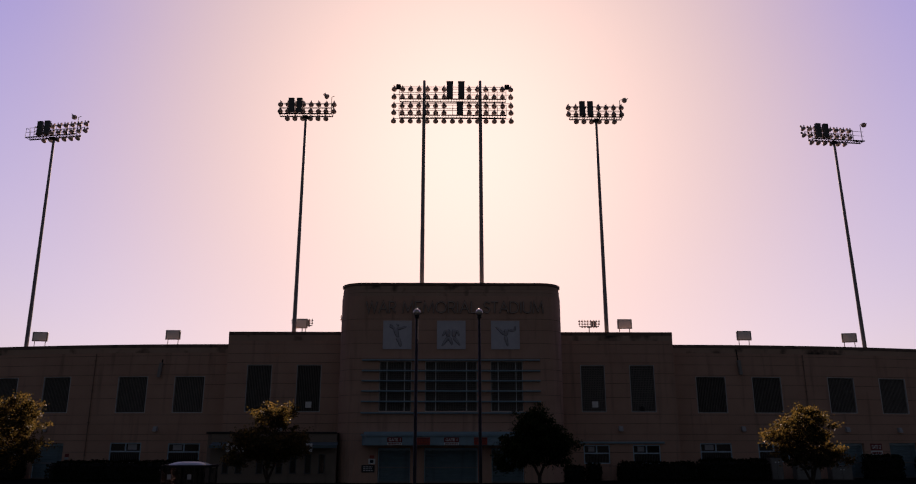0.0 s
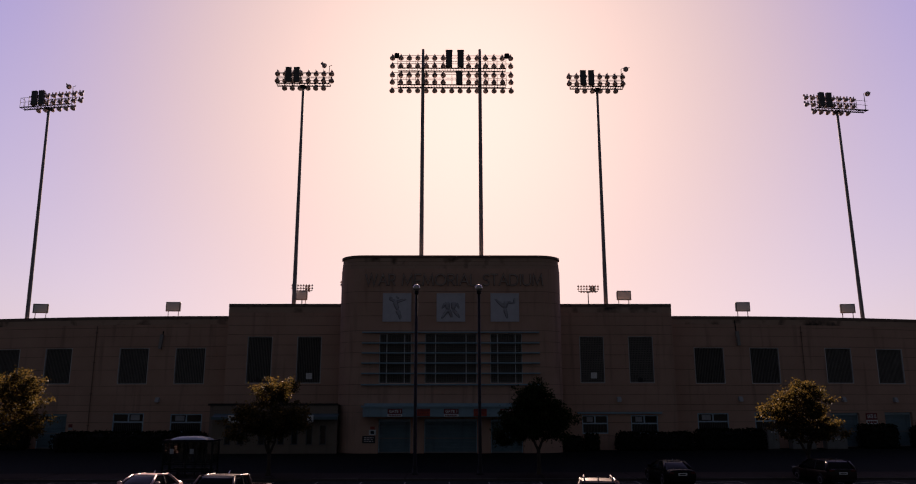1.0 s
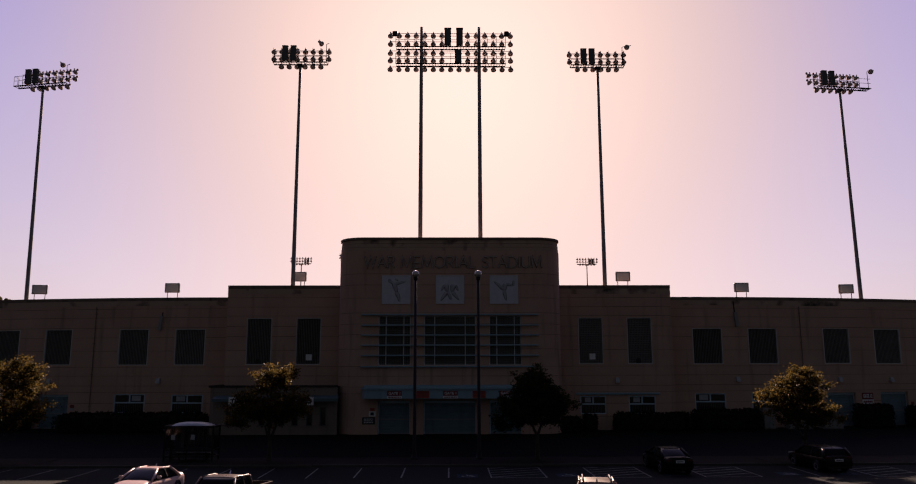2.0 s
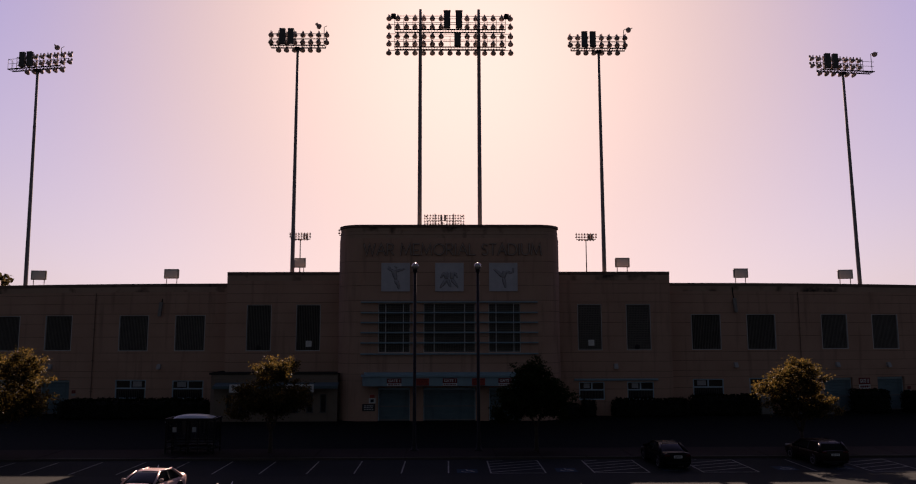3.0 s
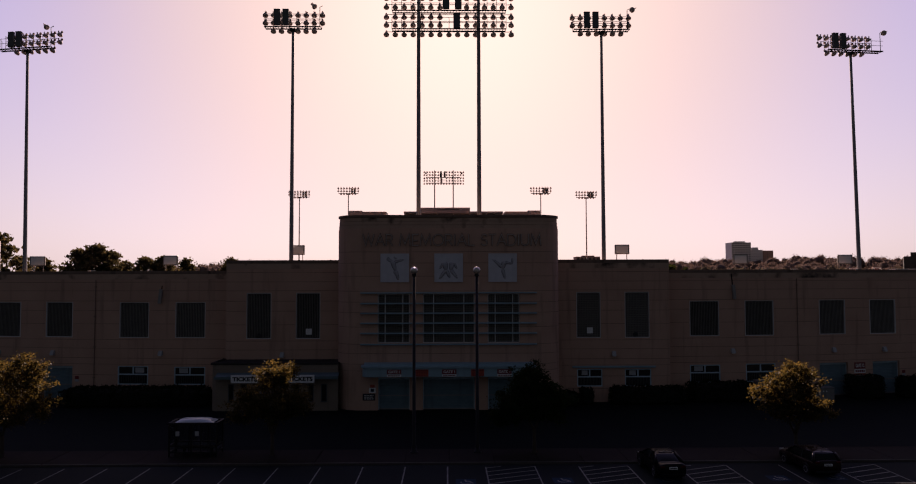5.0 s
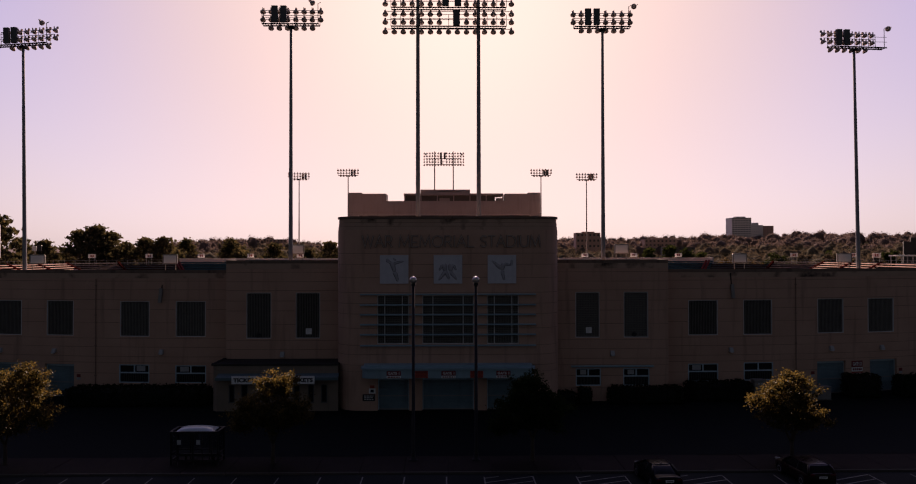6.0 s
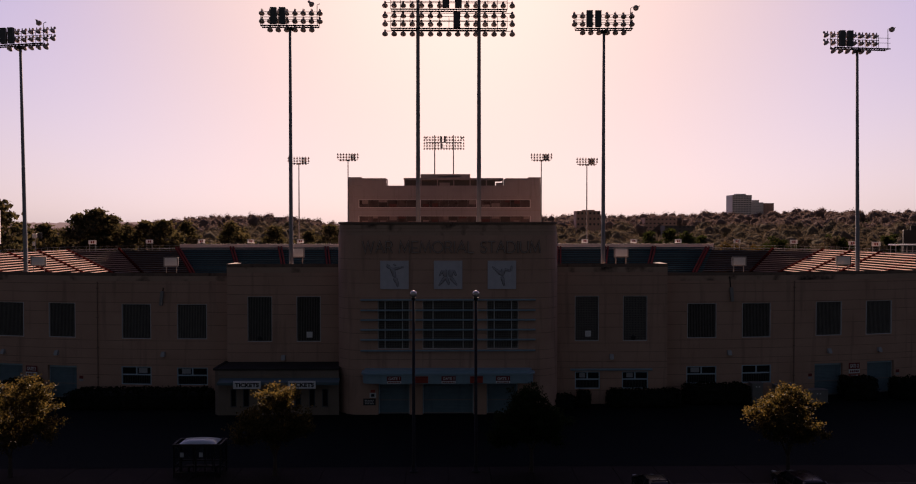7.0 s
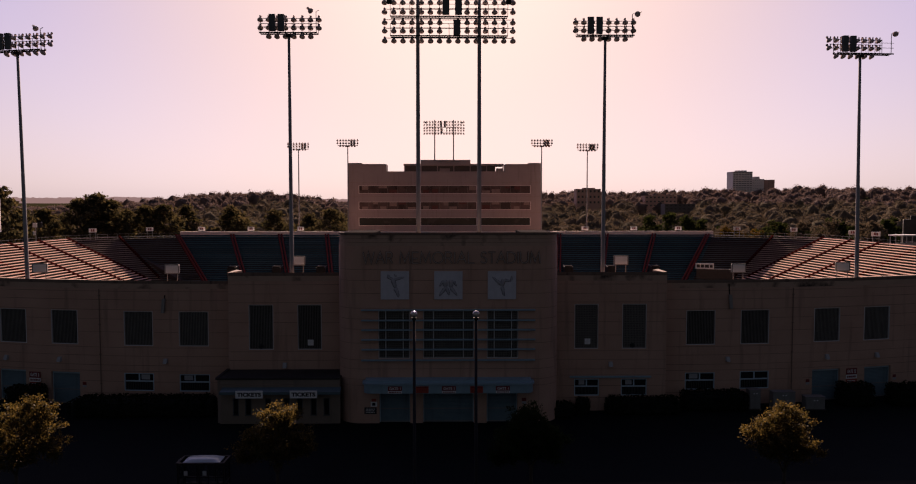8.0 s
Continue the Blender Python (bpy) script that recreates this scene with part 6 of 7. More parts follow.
WOOD_LEAF = leafy("woodland_leaf", (0.082, 0.077, 0.058), (0.132, 0.108, 0.082), 0.22, 0.0, (1.5, 1.32, 1.12), 0.08, 0.9)
AUTUMN_LEAF = leafy("autumn_leaf", (0.05, 0.042, 0.012), (0.10, 0.07, 0.018), 0.25)


def leaf_mesh(name, centres, size, rng, mat, flat=0.0, long=1.6, skin=None):
    """One small leaf or spray at each centre, turned at random, or lying roughly along the crown's skin where its outward ways are given."""
    n = len(centres)
    a = rng.normal(size=(n, 3))
    if skin is not None:
        skin = skin + rng.normal(size=(n, 3)) * 0.22
        skin /= np.linalg.norm(skin, axis=1)[:, None]
        a -= skin * (a * skin).sum(1)[:, None]
    a[:, 2] *= 1.0 - flat
    a /= np.linalg.norm(a, axis=1)[:, None]
    b = np.cross(a, rng.normal(size=(n, 3)) if skin is None else skin)
    b /= np.linalg.norm(b, axis=1)[:, None]
    s = size * rng.uniform(0.65, 1.35, (n, 1))
    verts = np.stack([centres - a * s * long / 2, centres + b * s * 0.5, centres + a * s * long / 2, centres - b * s * 0.5], 1).reshape(-1, 3)
    me = bpy.data.meshes.new(name)
    me.vertices.add(4 * n)
    me.vertices.foreach_set("co", verts.astype(np.float32).ravel())
    me.loops.add(4 * n)
    me.loops.foreach_set("vertex_index", np.arange(4 * n, dtype=np.int32))
    me.polygons.add(n)
    me.polygons.foreach_set("loop_start", np.arange(0, 4 * n, 4, dtype=np.int32))
    me.polygons.foreach_set("loop_total", np.full(n, 4, dtype=np.int32))
    me.materials.append(mat)
    me.update(calc_edges=True)
    return me


def lobed_points(rng, lobes, count, spread):
    """Leaf places in small tufts over a crown of several overlapping lobes (centre and radii), denser towards their skins."""
    size = np.array([l[3] * l[4] * l[5] for l in lobes]) ** 0.72
    tufts = []
    for l, share in zip(lobes, size / size.sum()):
        n = max(6, int(count * share / 55))
        d = rng.normal(size=(n, 3))
        d /= np.linalg.norm(d, axis=1)[:, None]
        d *= rng.uniform(0.12, 1.0, (n, 1)) ** 0.5 * (0.86 + 0.2 * np.sin(4 * d[:, :1] + 5 * d[:, 2:] + rng.uniform(0, 6)))
        tufts.append(np.array(l[:3]) + d * np.array(l[3:]))
    tufts = np.concatenate(tufts)
    pts = tufts[:, None, :] + rng.normal(size=(len(tufts), 55, 3)) * spread * rng.uniform(0.5, 1.4, (len(tufts), 1, 1)) * np.array([1, 1, 0.7])
    return pts.reshape(-1, 3), tufts


def small_tree(label, at, lobes, seed, mat, count, fork, stems=3, spread=0.19, size=0.092):
    """A short-stemmed tree: a trunk that forks low into limbs, each with twigs into the tufts of leaves."""
    rng = np.random.default_rng(seed)
    tree = thing("tree", label, "tree", group="forecourt trees", at=at)
    pts, tufts = lobed_points(rng, lobes, count, spread)
    bm = bmesh.new()
    tube(bm, [(0, 0, -0.12), (0.02, 0, 0.12), (0.03, 0.02, 0.5 * fork), (0.02, 0, fork)], [0.25, 0.17, 0.13, 0.125], 9)
    for k in range(stems):
        a = 2 * math.pi * k / stems + seed
        l = lobes[k % len(lobes)]
        end = Vector((l[0], l[1], l[2] + 0.25 * l[5])) + Vector((0.5 * math.cos(a), 0.5 * math.sin(a), 0))
        mid = Vector((0.42 * math.cos(a), 0.32 * math.sin(a), fork + 0.75))
        tube(bm, [(0.02, 0, fork - 0.12), (0.2 * math.cos(a), 0.16 * math.sin(a), fork + 0.25), mid, mid.lerp(end, 0.55) + Vector((0, 0, 0.2)), end], [0.105, 0.09, 0.075, 0.05, 0.018], 7)
        for j in range(9):
            tip = Vector(tufts[int(rng.integers(len(tufts)))])
            base = mid.lerp(end, 0.15 + 0.09 * j)
            tube(bm, [base, base.lerp(tip, 0.5) + Vector((0, 0, 0.14)), tip], [0.034, 0.02, 0.007], 5)
    part("trunk", bm, BARK, tree, smooth=True)
    part("crown", leaf_mesh("crown", pts, size, rng, mat), None, tree)
    return tree


def make_front_trees():
    gold = "small tree with golden turning leaves on the pavement"
    small_tree("small tree with golden leaves at its sunlit top", pose(-12.3, -15.6, -0.95), [(0.15, 0, 5.35, 1.6, 1.6, 1.1), (-0.2, 0, 3.5, 2.8, 2.5, 1.35), (1.85, 0, 3.75, 1.25, 1.3, 1.1), (-1.6, 0, 4.05, 1.1, 1.2, 0.8), (1.2, -0.2, 5.9, 0.75, 0.8, 0.5), (-2.3, 0.1, 2.75, 0.9, 0.9, 0.6)], 11, LEAF_GOLD, 20000, 1.5)
    small_tree("dense dome-shaped dark green tree on the pavement", pose(5.95, -15.2, -0.95), [(-0.35, 0, 5.0, 1.55, 1.5, 1.45), (1.05, 0, 3.5, 1.75, 1.6, 1.5), (-1.25, 0, 3.25, 1.75, 1.7, 1.35), (-2.4, 0, 2.3, 0.75, 0.7, 0.45), (0, 0, 3.9, 1.7, 1.7, 1.5)], 12, LEAF_DARK, 32000, 1.7, 2)
    small_tree(gold, pose(24.4, -15.3, -0.95), [(-0.15, 0, 4.35, 2.15, 2.0, 1.6), (-2.2, 0, 4.1, 0.95, 1.0, 0.6), (1.5, 0, 3.2, 1.0, 1.1, 0.75), (-1.1, 0, 3.3, 1.3, 1.3, 0.9), (0.25, 0.1, 5.62, 1.45, 1.2, 0.8), (0.4, 0, 2.7, 1.4, 1.4, 0.7), (2.45, 0, 2.7, 0.4, 0.4, 0.25)], 13, LEAF_GOLD, 18500, 1.3)
    small_tree(gold, pose(-30.9, -15.6, -0.95), [(0.2, 0, 4.8, 2.6, 2.4, 2.1), (2.1, 0, 5.3, 1.5, 1.3, 1.3), (2.45, 0, 3.4, 1.35, 1.2, 1.1), (1.5, 0, 6.4, 1.3, 1.2, 0.75), (-1.9, 0, 4.4, 1.8, 1.8, 1.7), (0.1, 0, 2.9, 1.9, 1.8, 1.1)], 14, LEAF_GOLD, 23500, 1.5)


make_front_trees()


def hedge(label, x0, x1, y0, y1, z0, z1, seed, name="hedge"):
    """A clipped bush: a near-black box core inside a rounded skin of small leaves."""
    rng = np.random.default_rng(seed)
    h = thing(name, label, "hedge" if name == "hedge" else "bush", at=pose((x0 + x1) / 2, (y0 + y1) / 2, z0))
    a, b, c = (x1 - x0) / 2, (y1 - y0) / 2, (z1 - z0) / 2
    n = int(420 * (a * b + a * c + b * c) ** 0.95)
    d = rng.uniform(-1, 1, (n, 3))
    axis = rng.choice(3, n, p=np.array([b * c, a * c, a * b]) / (b * c + a * c + a * b))
    d[np.arange(n), axis] = np.sign(rng.uniform(-1, 1, n))
    edge = 1 - 0.13 * (np.sort(np.abs(d), axis=1)[:, 1:2] ** 6)
    wave = 1 + 0.05 * np.sin(d[:, 0:1] * a * 2.1 + seed) + 0.03 * np.sin(d[:, 0:1] * a * 5.3 + 2 * d[:, 1:2])
    pts = d * edge * np.array([a, b, c]) * np.concatenate([np.ones_like(wave), wave, wave], 1) + rng.normal(size=(n, 3)) * 0.06 + np.array([0, 0, c])
    pts[:, 2] = np.maximum(pts[:, 2], 0.03)
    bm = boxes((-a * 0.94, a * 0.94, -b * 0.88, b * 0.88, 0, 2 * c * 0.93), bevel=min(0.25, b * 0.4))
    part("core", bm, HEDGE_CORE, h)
    part("foliage", leaf_mesh("foliage", pts, 0.13, rng, HEDGE_LEAF), None, h)


UTILITY = surf("utility_cabinet_paint", (0.17, 0.165, 0.16), (0.24, 0.235, 0.225), 2, 20, 0.6, bump=0.05)
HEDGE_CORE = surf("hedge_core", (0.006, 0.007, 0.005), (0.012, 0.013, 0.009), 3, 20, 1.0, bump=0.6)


def make_hedges():
    dark = "long dark clipped hedge in front of the wall"
    hedge(dark, -36.4, -22.2, 2.0, 4.6, -0.58, 1.12, 1)
    hedge("dark rounded bush beside the wall", 15.2, 22.5, 2.1, 3.6, -0.58, 1.05, 2)
    hedge("dark rounded bush beside the wall", 23.0, 29.4, 3.2, 5.2, -0.58, 1.25, 3)
    hedge("small dark bush under the window", 12.4, 13.6, 2.3, 3.5, -0.58, 0.95, 4, "bush")
    hedge("dark round bush beside the gate", 39.4, 42.6, 4.6, 6.7, -0.58, 1.6, 5, "bush")
    hedge("dark round bush beside the gate", -43.8, -40.4, 4.9, 7.0, -0.58, 1.6, 6, "bush")
    hedge("dark round bush beside the gate", 44.6, 48.8, 4.8, 6.9, -0.58, 1.45, 7, "bush")
    hedge("low dark planting at the foot of the tower", 8.2, 12.0, 1.2, 2.8, -0.58, 0.75, 8, "bush")
    for x, y, w, hgt in ((30.2, 4.4, 1.1, 1.9), (33.0, 4.2, 2.2, 1.75), (36.1, 4.2, 1.9, 1.25)):
        s = thing("utility_cabinet", "grey metal utility cabinet in front of the wall", "utility cabinet", group="utility cabinets", at=pose(x, y, -0.57))
        part("body", boxes((-w / 2, w / 2, -0.45, 0.45, 0.08, hgt), (-w / 2 - 0.04, w / 2 + 0.04, -0.49, 0.49, hgt, hgt + 0.06), bevel=0.015), UTILITY, s)
        part("plinth", boxes((-w / 2 - 0.08, w / 2 + 0.08, -0.53, 0.53, 0, 0.08)), KERB, s)
        part("door", boxes((-w / 2 + 0.06, -0.02, -0.48, -0.452, 0.15, hgt - 0.08), (0.02, w / 2 - 0.06, -0.48, -0.452, 0.15, hgt - 0.08)), UTILITY, s)
        part("label_plate", boxes((-0.18, -0.06, -0.488, -0.481, hgt - 0.35, hgt - 0.25), (0.10, 0.22, -0.488, -0.481, hgt - 0.35, hgt - 0.25)), SIGN_WHITE, s)


make_hedges()


# ---- land, woods and buildings beyond the stadium ----
def smooth(t):
    t = np.clip(t, 0, 1)
    return t * t * (3 - 2 * t)


def land(x, y):
    """Height of the ground behind the stadium: flat near it, a wooded hillside on one side, a knoll on the other, far ridges."""
    x, y = np.asarray(x, float), np.asarray(y, float)
    z = -2.5 + 0 * x
    z = z + 24.0 * smooth((y - 260) / 640) * smooth((x + 0.10 * y + 30) / (0.25 * y + 60))
    z = z + 5.0 * np.exp(-((x + 0.305 * (y + 68)) / (0.075 * (y + 68))) ** 2 - ((y - 820) / 190) ** 2)
    z = z + 11.0 * smooth((y - 250) / 600) * np.exp(-((x + 0.30 * (y + 68)) / (0.20 * (y + 68))) ** 2)
    z = z + 8.0 * smooth((y - 280) / 380) * np.exp(-((x + 0.205 * (y + 68)) / (0.075 * (y + 68))) ** 2)
    z = z + 4.0 * np.sin(x / 130 + 1) * np.sin(y / 170) * smooth((y - 300) / 300)
    return z


def make_land():
    n, m = 60, 40
    ys = 175 * (3800 / 175) ** (np.arange(m) / (m - 1))
    verts, faces = [], []
    for y in ys:
        for k in range(n):
            x = (2 * k / (n - 1) - 1) * 0.85 * (y + 90)
            h = float(land(x, min(y, 1150)))
            verts.append((x, y, max(h, -2.5) if y < 1150 else h * max(0.35, 1 - (y - 1150) / 2600) + (10 if y > 3000 else 0)))
    for j in range(m - 1):
        for k in range(n - 1):
            faces.append((j * n + k, j * n + k + 1, (j + 1) * n + k + 1, (j + 1) * n + k))
    solid("hillside_ground", mesh_of("hillside_ground", verts, faces, HILL), None, "dark wooded hillside ground behind the stadium", "hillside", kind="structure")


def make_ridge():
    """The farthest ridge, a backdrop behind everything; its haze is a faint pink emission."""
    rng = np.random.default_rng(3)
    xs = np.linspace(-3400, 3400, 400)
    top = 34 + 9 * np.sin(xs / 420 + 0.6) + 5 * np.sin(xs / 150) + rng.normal(size=400) * 1.6
    verts = [(x, 3900.0 + 0.0 * x, -10.0) for x in xs] + [(x, 3900.0, h) for x, h in zip(xs, top)]
    faces = [(k, k + 1, 400 + k + 1, 400 + k) for k in range(399)]
    air = bpy.data.materials.new("ridge_haze_glow")
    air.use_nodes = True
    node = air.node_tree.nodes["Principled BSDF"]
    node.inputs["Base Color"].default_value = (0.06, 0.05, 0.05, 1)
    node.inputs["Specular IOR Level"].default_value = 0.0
    # this emission stands for haze in front of the ridge
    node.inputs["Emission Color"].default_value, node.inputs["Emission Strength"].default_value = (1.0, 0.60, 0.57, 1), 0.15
    solid("backdrop", mesh_of("backdrop", verts, faces, air), None, "far wooded ridge on the horizon, haze as a faint glow", "ridge", kind="structure")


make_ridge()
HILL = surf("woodland_floor", (0.022, 0.024, 0.013), (0.045, 0.042, 0.02), 0.05, 0.6, 0.95, bump=0.0, spec=0.0)
make_land()


def make_woods():
    """The far woods: uneven lumpy crowns of leaf sprays, over the hillside."""
    rng = np.random.default_rng(5)
    for name, d0, d1, count, level, sprays, leaf, mat, label in (("woods", 300, 640, 2100, 2, 300, 0.62, WOOD_LEAF, "dense mixed woodland with green and brown crowns"), ("distant_woods", 620, 1250, 2600, 2, 170, 1.05, HAZED_LEAF, "distant wooded hill, haze put into the crowns' colour")):
        ball = bmesh.new()
        bmesh.ops.create_icosphere(ball, subdivisions=level, radius=1.0)
        round_way = np.array([v.co[:] for v in ball.verts])
        tris = np.array([[v.index for v in f.verts] for f in ball.faces])
        ball.free()
        d = d0 + (d1 - d0) * rng.uniform(0, 1, count) ** 0.85
        ratio = rng.uniform(-0.72, 0.72, count)
        # gaps where buildings stand among the trees
        keep = ~((ratio > 0.245) & (ratio < 0.325) & (d > 470) & (d < 640)) & ~((ratio > 0.165) & (ratio < 0.22) & (d > 520) & (d < 660))
        d, ratio = d[keep], ratio[keep]
        n = len(d)
        x, y = d * ratio, d - 68
        r = rng.uniform(3.6, 7.2, n)
        tall = rng.uniform(0.95, 1.5, n)
        size = np.stack([r, r, r * tall], 1)[:, None, :]
        centre = np.stack([x, y, land(x, y) + 0.2 + r * 0.55], 1)[:, None, :]
        # rounded lumps of three sizes, their places different from crown to crown
        def lump(v):
            out = 0
            for freq, amount in ((2.0, 0.15), (4.2, 0.09), (8.0, 0.045)):
                axis = rng.normal(size=(n, 3, 3)) * freq
                out = out + amount * np.sin(np.einsum("nij,nvj->nvi", axis, v) + rng.uniform(0, 6.28, (n, 1, 3))).sum(2) / 1.5
            return out
        way = rng.normal(size=(n, sprays, 3))
        way[..., 2] = np.where(way[..., 2] < -0.5, -way[..., 2], way[..., 2])
        way /= np.linalg.norm(way, axis=2)[..., None]
        both = np.concatenate([np.broadcast_to(round_way, (n, *round_way.shape)), way], 1)
        swell = 1 + lump(both)
        m = len(round_way)
        body = centre + both[:, :m] * swell[:, :m, None] * size * 0.84
        skin = centre + way * (swell[:, m:] * rng.uniform(0.80, 1.03, (n, sprays)))[..., None] * size
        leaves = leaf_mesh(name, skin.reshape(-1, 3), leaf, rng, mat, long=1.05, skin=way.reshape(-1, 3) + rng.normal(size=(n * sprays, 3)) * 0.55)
        lv = np.empty(len(leaves.vertices) * 3, np.float32)
        leaves.vertices.foreach_get("co", lv)
        bpy.data.meshes.remove(leaves)
        verts = np.concatenate([body.reshape(-1), lv]).astype(np.float32)
        three, four = (tris[None] + (np.arange(n) * m)[:, None, None]).reshape(-1), np.arange(n * m, len(verts) // 3)
        t, q = len(three) // 3, len(four) // 4
        me = bpy.data.meshes.new(name)
        me.vertices.add(len(verts) // 3)
        me.vertices.foreach_set("co", verts)
        me.loops.add(3 * t + 4 * q)
        me.loops.foreach_set("vertex_index", np.concatenate([three, four]).astype(np.int32))
        me.polygons.add(t + q)
        me.polygons.foreach_set("loop_start", np.concatenate([np.arange(t) * 3, 3 * t + np.arange(q) * 4]).astype(np.int32))
        me.polygons.foreach_set("loop_total", np.concatenate([np.full(t, 3), np.full(q, 4)]).astype(np.int32))
        me.polygons.foreach_set("use_smooth", np.concatenate([np.ones(t, bool), np.zeros(q, bool)]))
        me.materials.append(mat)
        me.update(calc_edges=True)
        solid(name, me, None, label, "woods", kind="stuff")


# leaf colour lightened to stand for haze over the distant hill
HAZED_LEAF = leafy("hazed_distant_leaf", (0.140, 0.113, 0.104), (0.172, 0.134, 0.123), 0.22, 0.0, (1.4, 1.25, 1.15), 0.06, 0.55)
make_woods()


def wood_tree_meshes():
    """A few grown trees to repeat, one metre high: pines with flat tufts on high limbs, and broad round crowns."""
    kinds = []
    for seed, pine in ((21, True), (22, True), (23, False), (24, False), (25, False)):
        rng = np.random.default_rng(seed)
        bm = bmesh.new()
        tube(bm, [(0, 0, -0.05), (0.01, 0, 0.4), (0, 0.01, 0.93 if pine else 0.65)], [0.022, 0.016, 0.004], 7)
        if pine:
            pts = []
            for k in range(30):
                z = 0.36 + 0.60 * k / 29
                full = math.sin(math.pi * min(1.0, 0.16 + 0.86 * (k / 29) ** 0.8)) ** 0.7
                a, reach = 2.4 * k + seed + rng.uniform(-0.5, 0.5), 0.30 * full * rng.uniform(0.35, 1.1)
                c = np.array([reach * math.cos(a), reach * math.sin(a), z + rng.uniform(-0.01, 0.04)])
                tube(bm, [(0, 0, z - 0.03), c * 0.6 + np.array([0, 0, 0.4 * z - 0.02]), c], [0.008, 0.005, 0.002], 4)
                wide = rng.uniform(0.034, 0.062)
                pts.append(c + rng.normal(size=(80, 3)) * np.array([wide, wide, wide * 0.40]))
            pts = np.concatenate(pts)
        else:
            pts, _ = lobed_points(rng, [(0, 0, 0.66, 0.30, 0.30, 0.28), (0.16, 0.05, 0.50, 0.24, 0.24, 0.22), (-0.17, -0.04, 0.52, 0.24, 0.24, 0.24), (0.02, -0.12, 0.36, 0.26, 0.24, 0.18), (-0.05 + 0.02 * (seed - 24), 0, 0.84, 0.17, 0.17, 0.13)], 2700, 0.042)
            for k in range(6):
                a, z = k * 1.1 + seed, 0.3 + 0.07 * k
                tube(bm, [(0, 0, z), (0.22 * math.cos(a), 0.22 * math.sin(a), z + 0.12)], [0.009, 0.003], 5)
        kinds.append((pts, mesh_from("trunk", bm, BARK, True), pine, seed))
    return kinds


def make_wood_trees():
    rnd = random.Random(9)
    kinds = wood_tree_meshes()
    crowns = {}
    def crown(i, mat):
        if (i, mat.name) not in crowns:
            pts, trunk, pine, seed = kinds[i]
            crowns[i, mat.name] = leaf_mesh("crown", pts, 0.032, np.random.default_rng(seed), mat, long=1.7)
        return crowns[i, mat.name]
    def put(x, y, h, i, mat, label):
        t = thing("tree", label, "tree", group="trees behind the stadium", at=Matrix.Translation((x, y, float(land(x, y)) if y > 200 else -1.15)) @ pose(0, 0, 0, 0, 0, rnd.uniform(0, 360)) @ Matrix.Diagonal((h, h, h, 1)))
        part("trunk", kinds[i][1], None, t)
        part("crown", crown(i, mat), None, t)
    pine, green, gold = "tall dark pine behind the stands", "green woodland tree behind the stands", "yellowing tree behind the stands"
    # chosen trees that stand out on the skyline: bearing (sideways over forward), distance, height
    for side, d, h in ((-0.600, 205, 25.5), (-0.560, 218, 17.0), (-0.535, 232, 18.5), (-0.488, 232, 22.0), (-0.466, 236, 23.1), (-0.448, 240, 21.3), (-0.428, 246, 18.2), (-0.402, 244, 19.8), (-0.377, 246, 20.0), (-0.348, 262, 19.4), (-0.288, 250, 19.2), (-0.231, 256, 17.8), (-0.157, 250, 18.6), (-0.635, 225, 22.0)):
        put(d * side, d - 68, h, rnd.choice((0, 1)), PINE_LEAF, pine)
    for side, h, mat in ((0.264, 16.6, LEAF_DARK), (0.296, 17.4, LEAF_DARK), (0.326, 17.6, LEAF_DARK), (0.343, 15.0, LEAF_DARK), (0.366, 13.4, AUTUMN_LEAF), (0.386, 12.6, AUTUMN_LEAF), (0.415, 12.0, AUTUMN_LEAF), (0.436, 15.2, LEAF_DARK),
                         (0.452, 12.8, AUTUMN_LEAF), (0.476, 14.2, WOOD_LEAF), (0.503, 14.6, WOOD_LEAF), (0.526, 15.8, LEAF_DARK), (0.570, 15.6, WOOD_LEAF), (0.602, 16.4, LEAF_DARK), (0.640, 15.0, WOOD_LEAF)):
        put(258 * side, 190 + rnd.uniform(-6, 6), h, rnd.choice((2, 3, 4)), mat, gold if mat is AUTUMN_LEAF else green)
    for k in range(150):
        side = rnd.choice((-1, -1, 1, 1))
        d = rnd.uniform(250, 335)
        x = d * rnd.uniform(0.14, 0.70) * side
        y = d - 68
        i = rnd.choice((2, 3, 4)) if side > 0 or rnd.random() < 0.75 else rnd.choice((0, 1))
        mat = PINE_LEAF if i < 2 else rnd.choice((WOOD_LEAF, WOOD_LEAF, LEAF_DARK, AUTUMN_LEAF) if side < 0 else (WOOD_LEAF, WOOD_LEAF, WOOD_LEAF, LEAF_DARK))
        put(x, y, rnd.uniform(10.5, 14.5) + (3 if i < 2 else 0), i, mat, pine if i < 2 else gold if mat is AUTUMN_LEAF else green)


make_wood_trees()
DARK_FAR = surf("dark_cladding", (0.12, 0.10, 0.10), (0.17, 0.145, 0.14), 0.1, 1.0, 0.8, bump=0.0)
# brick and cladding colours raised to stand for haze over the far buildings
BRICK_FAR = surf("hazed_brown_brick", (0.50, 0.31, 0.255), (0.60, 0.385, 0.32), 0.1, 1.0, 0.9, bump=0.0)
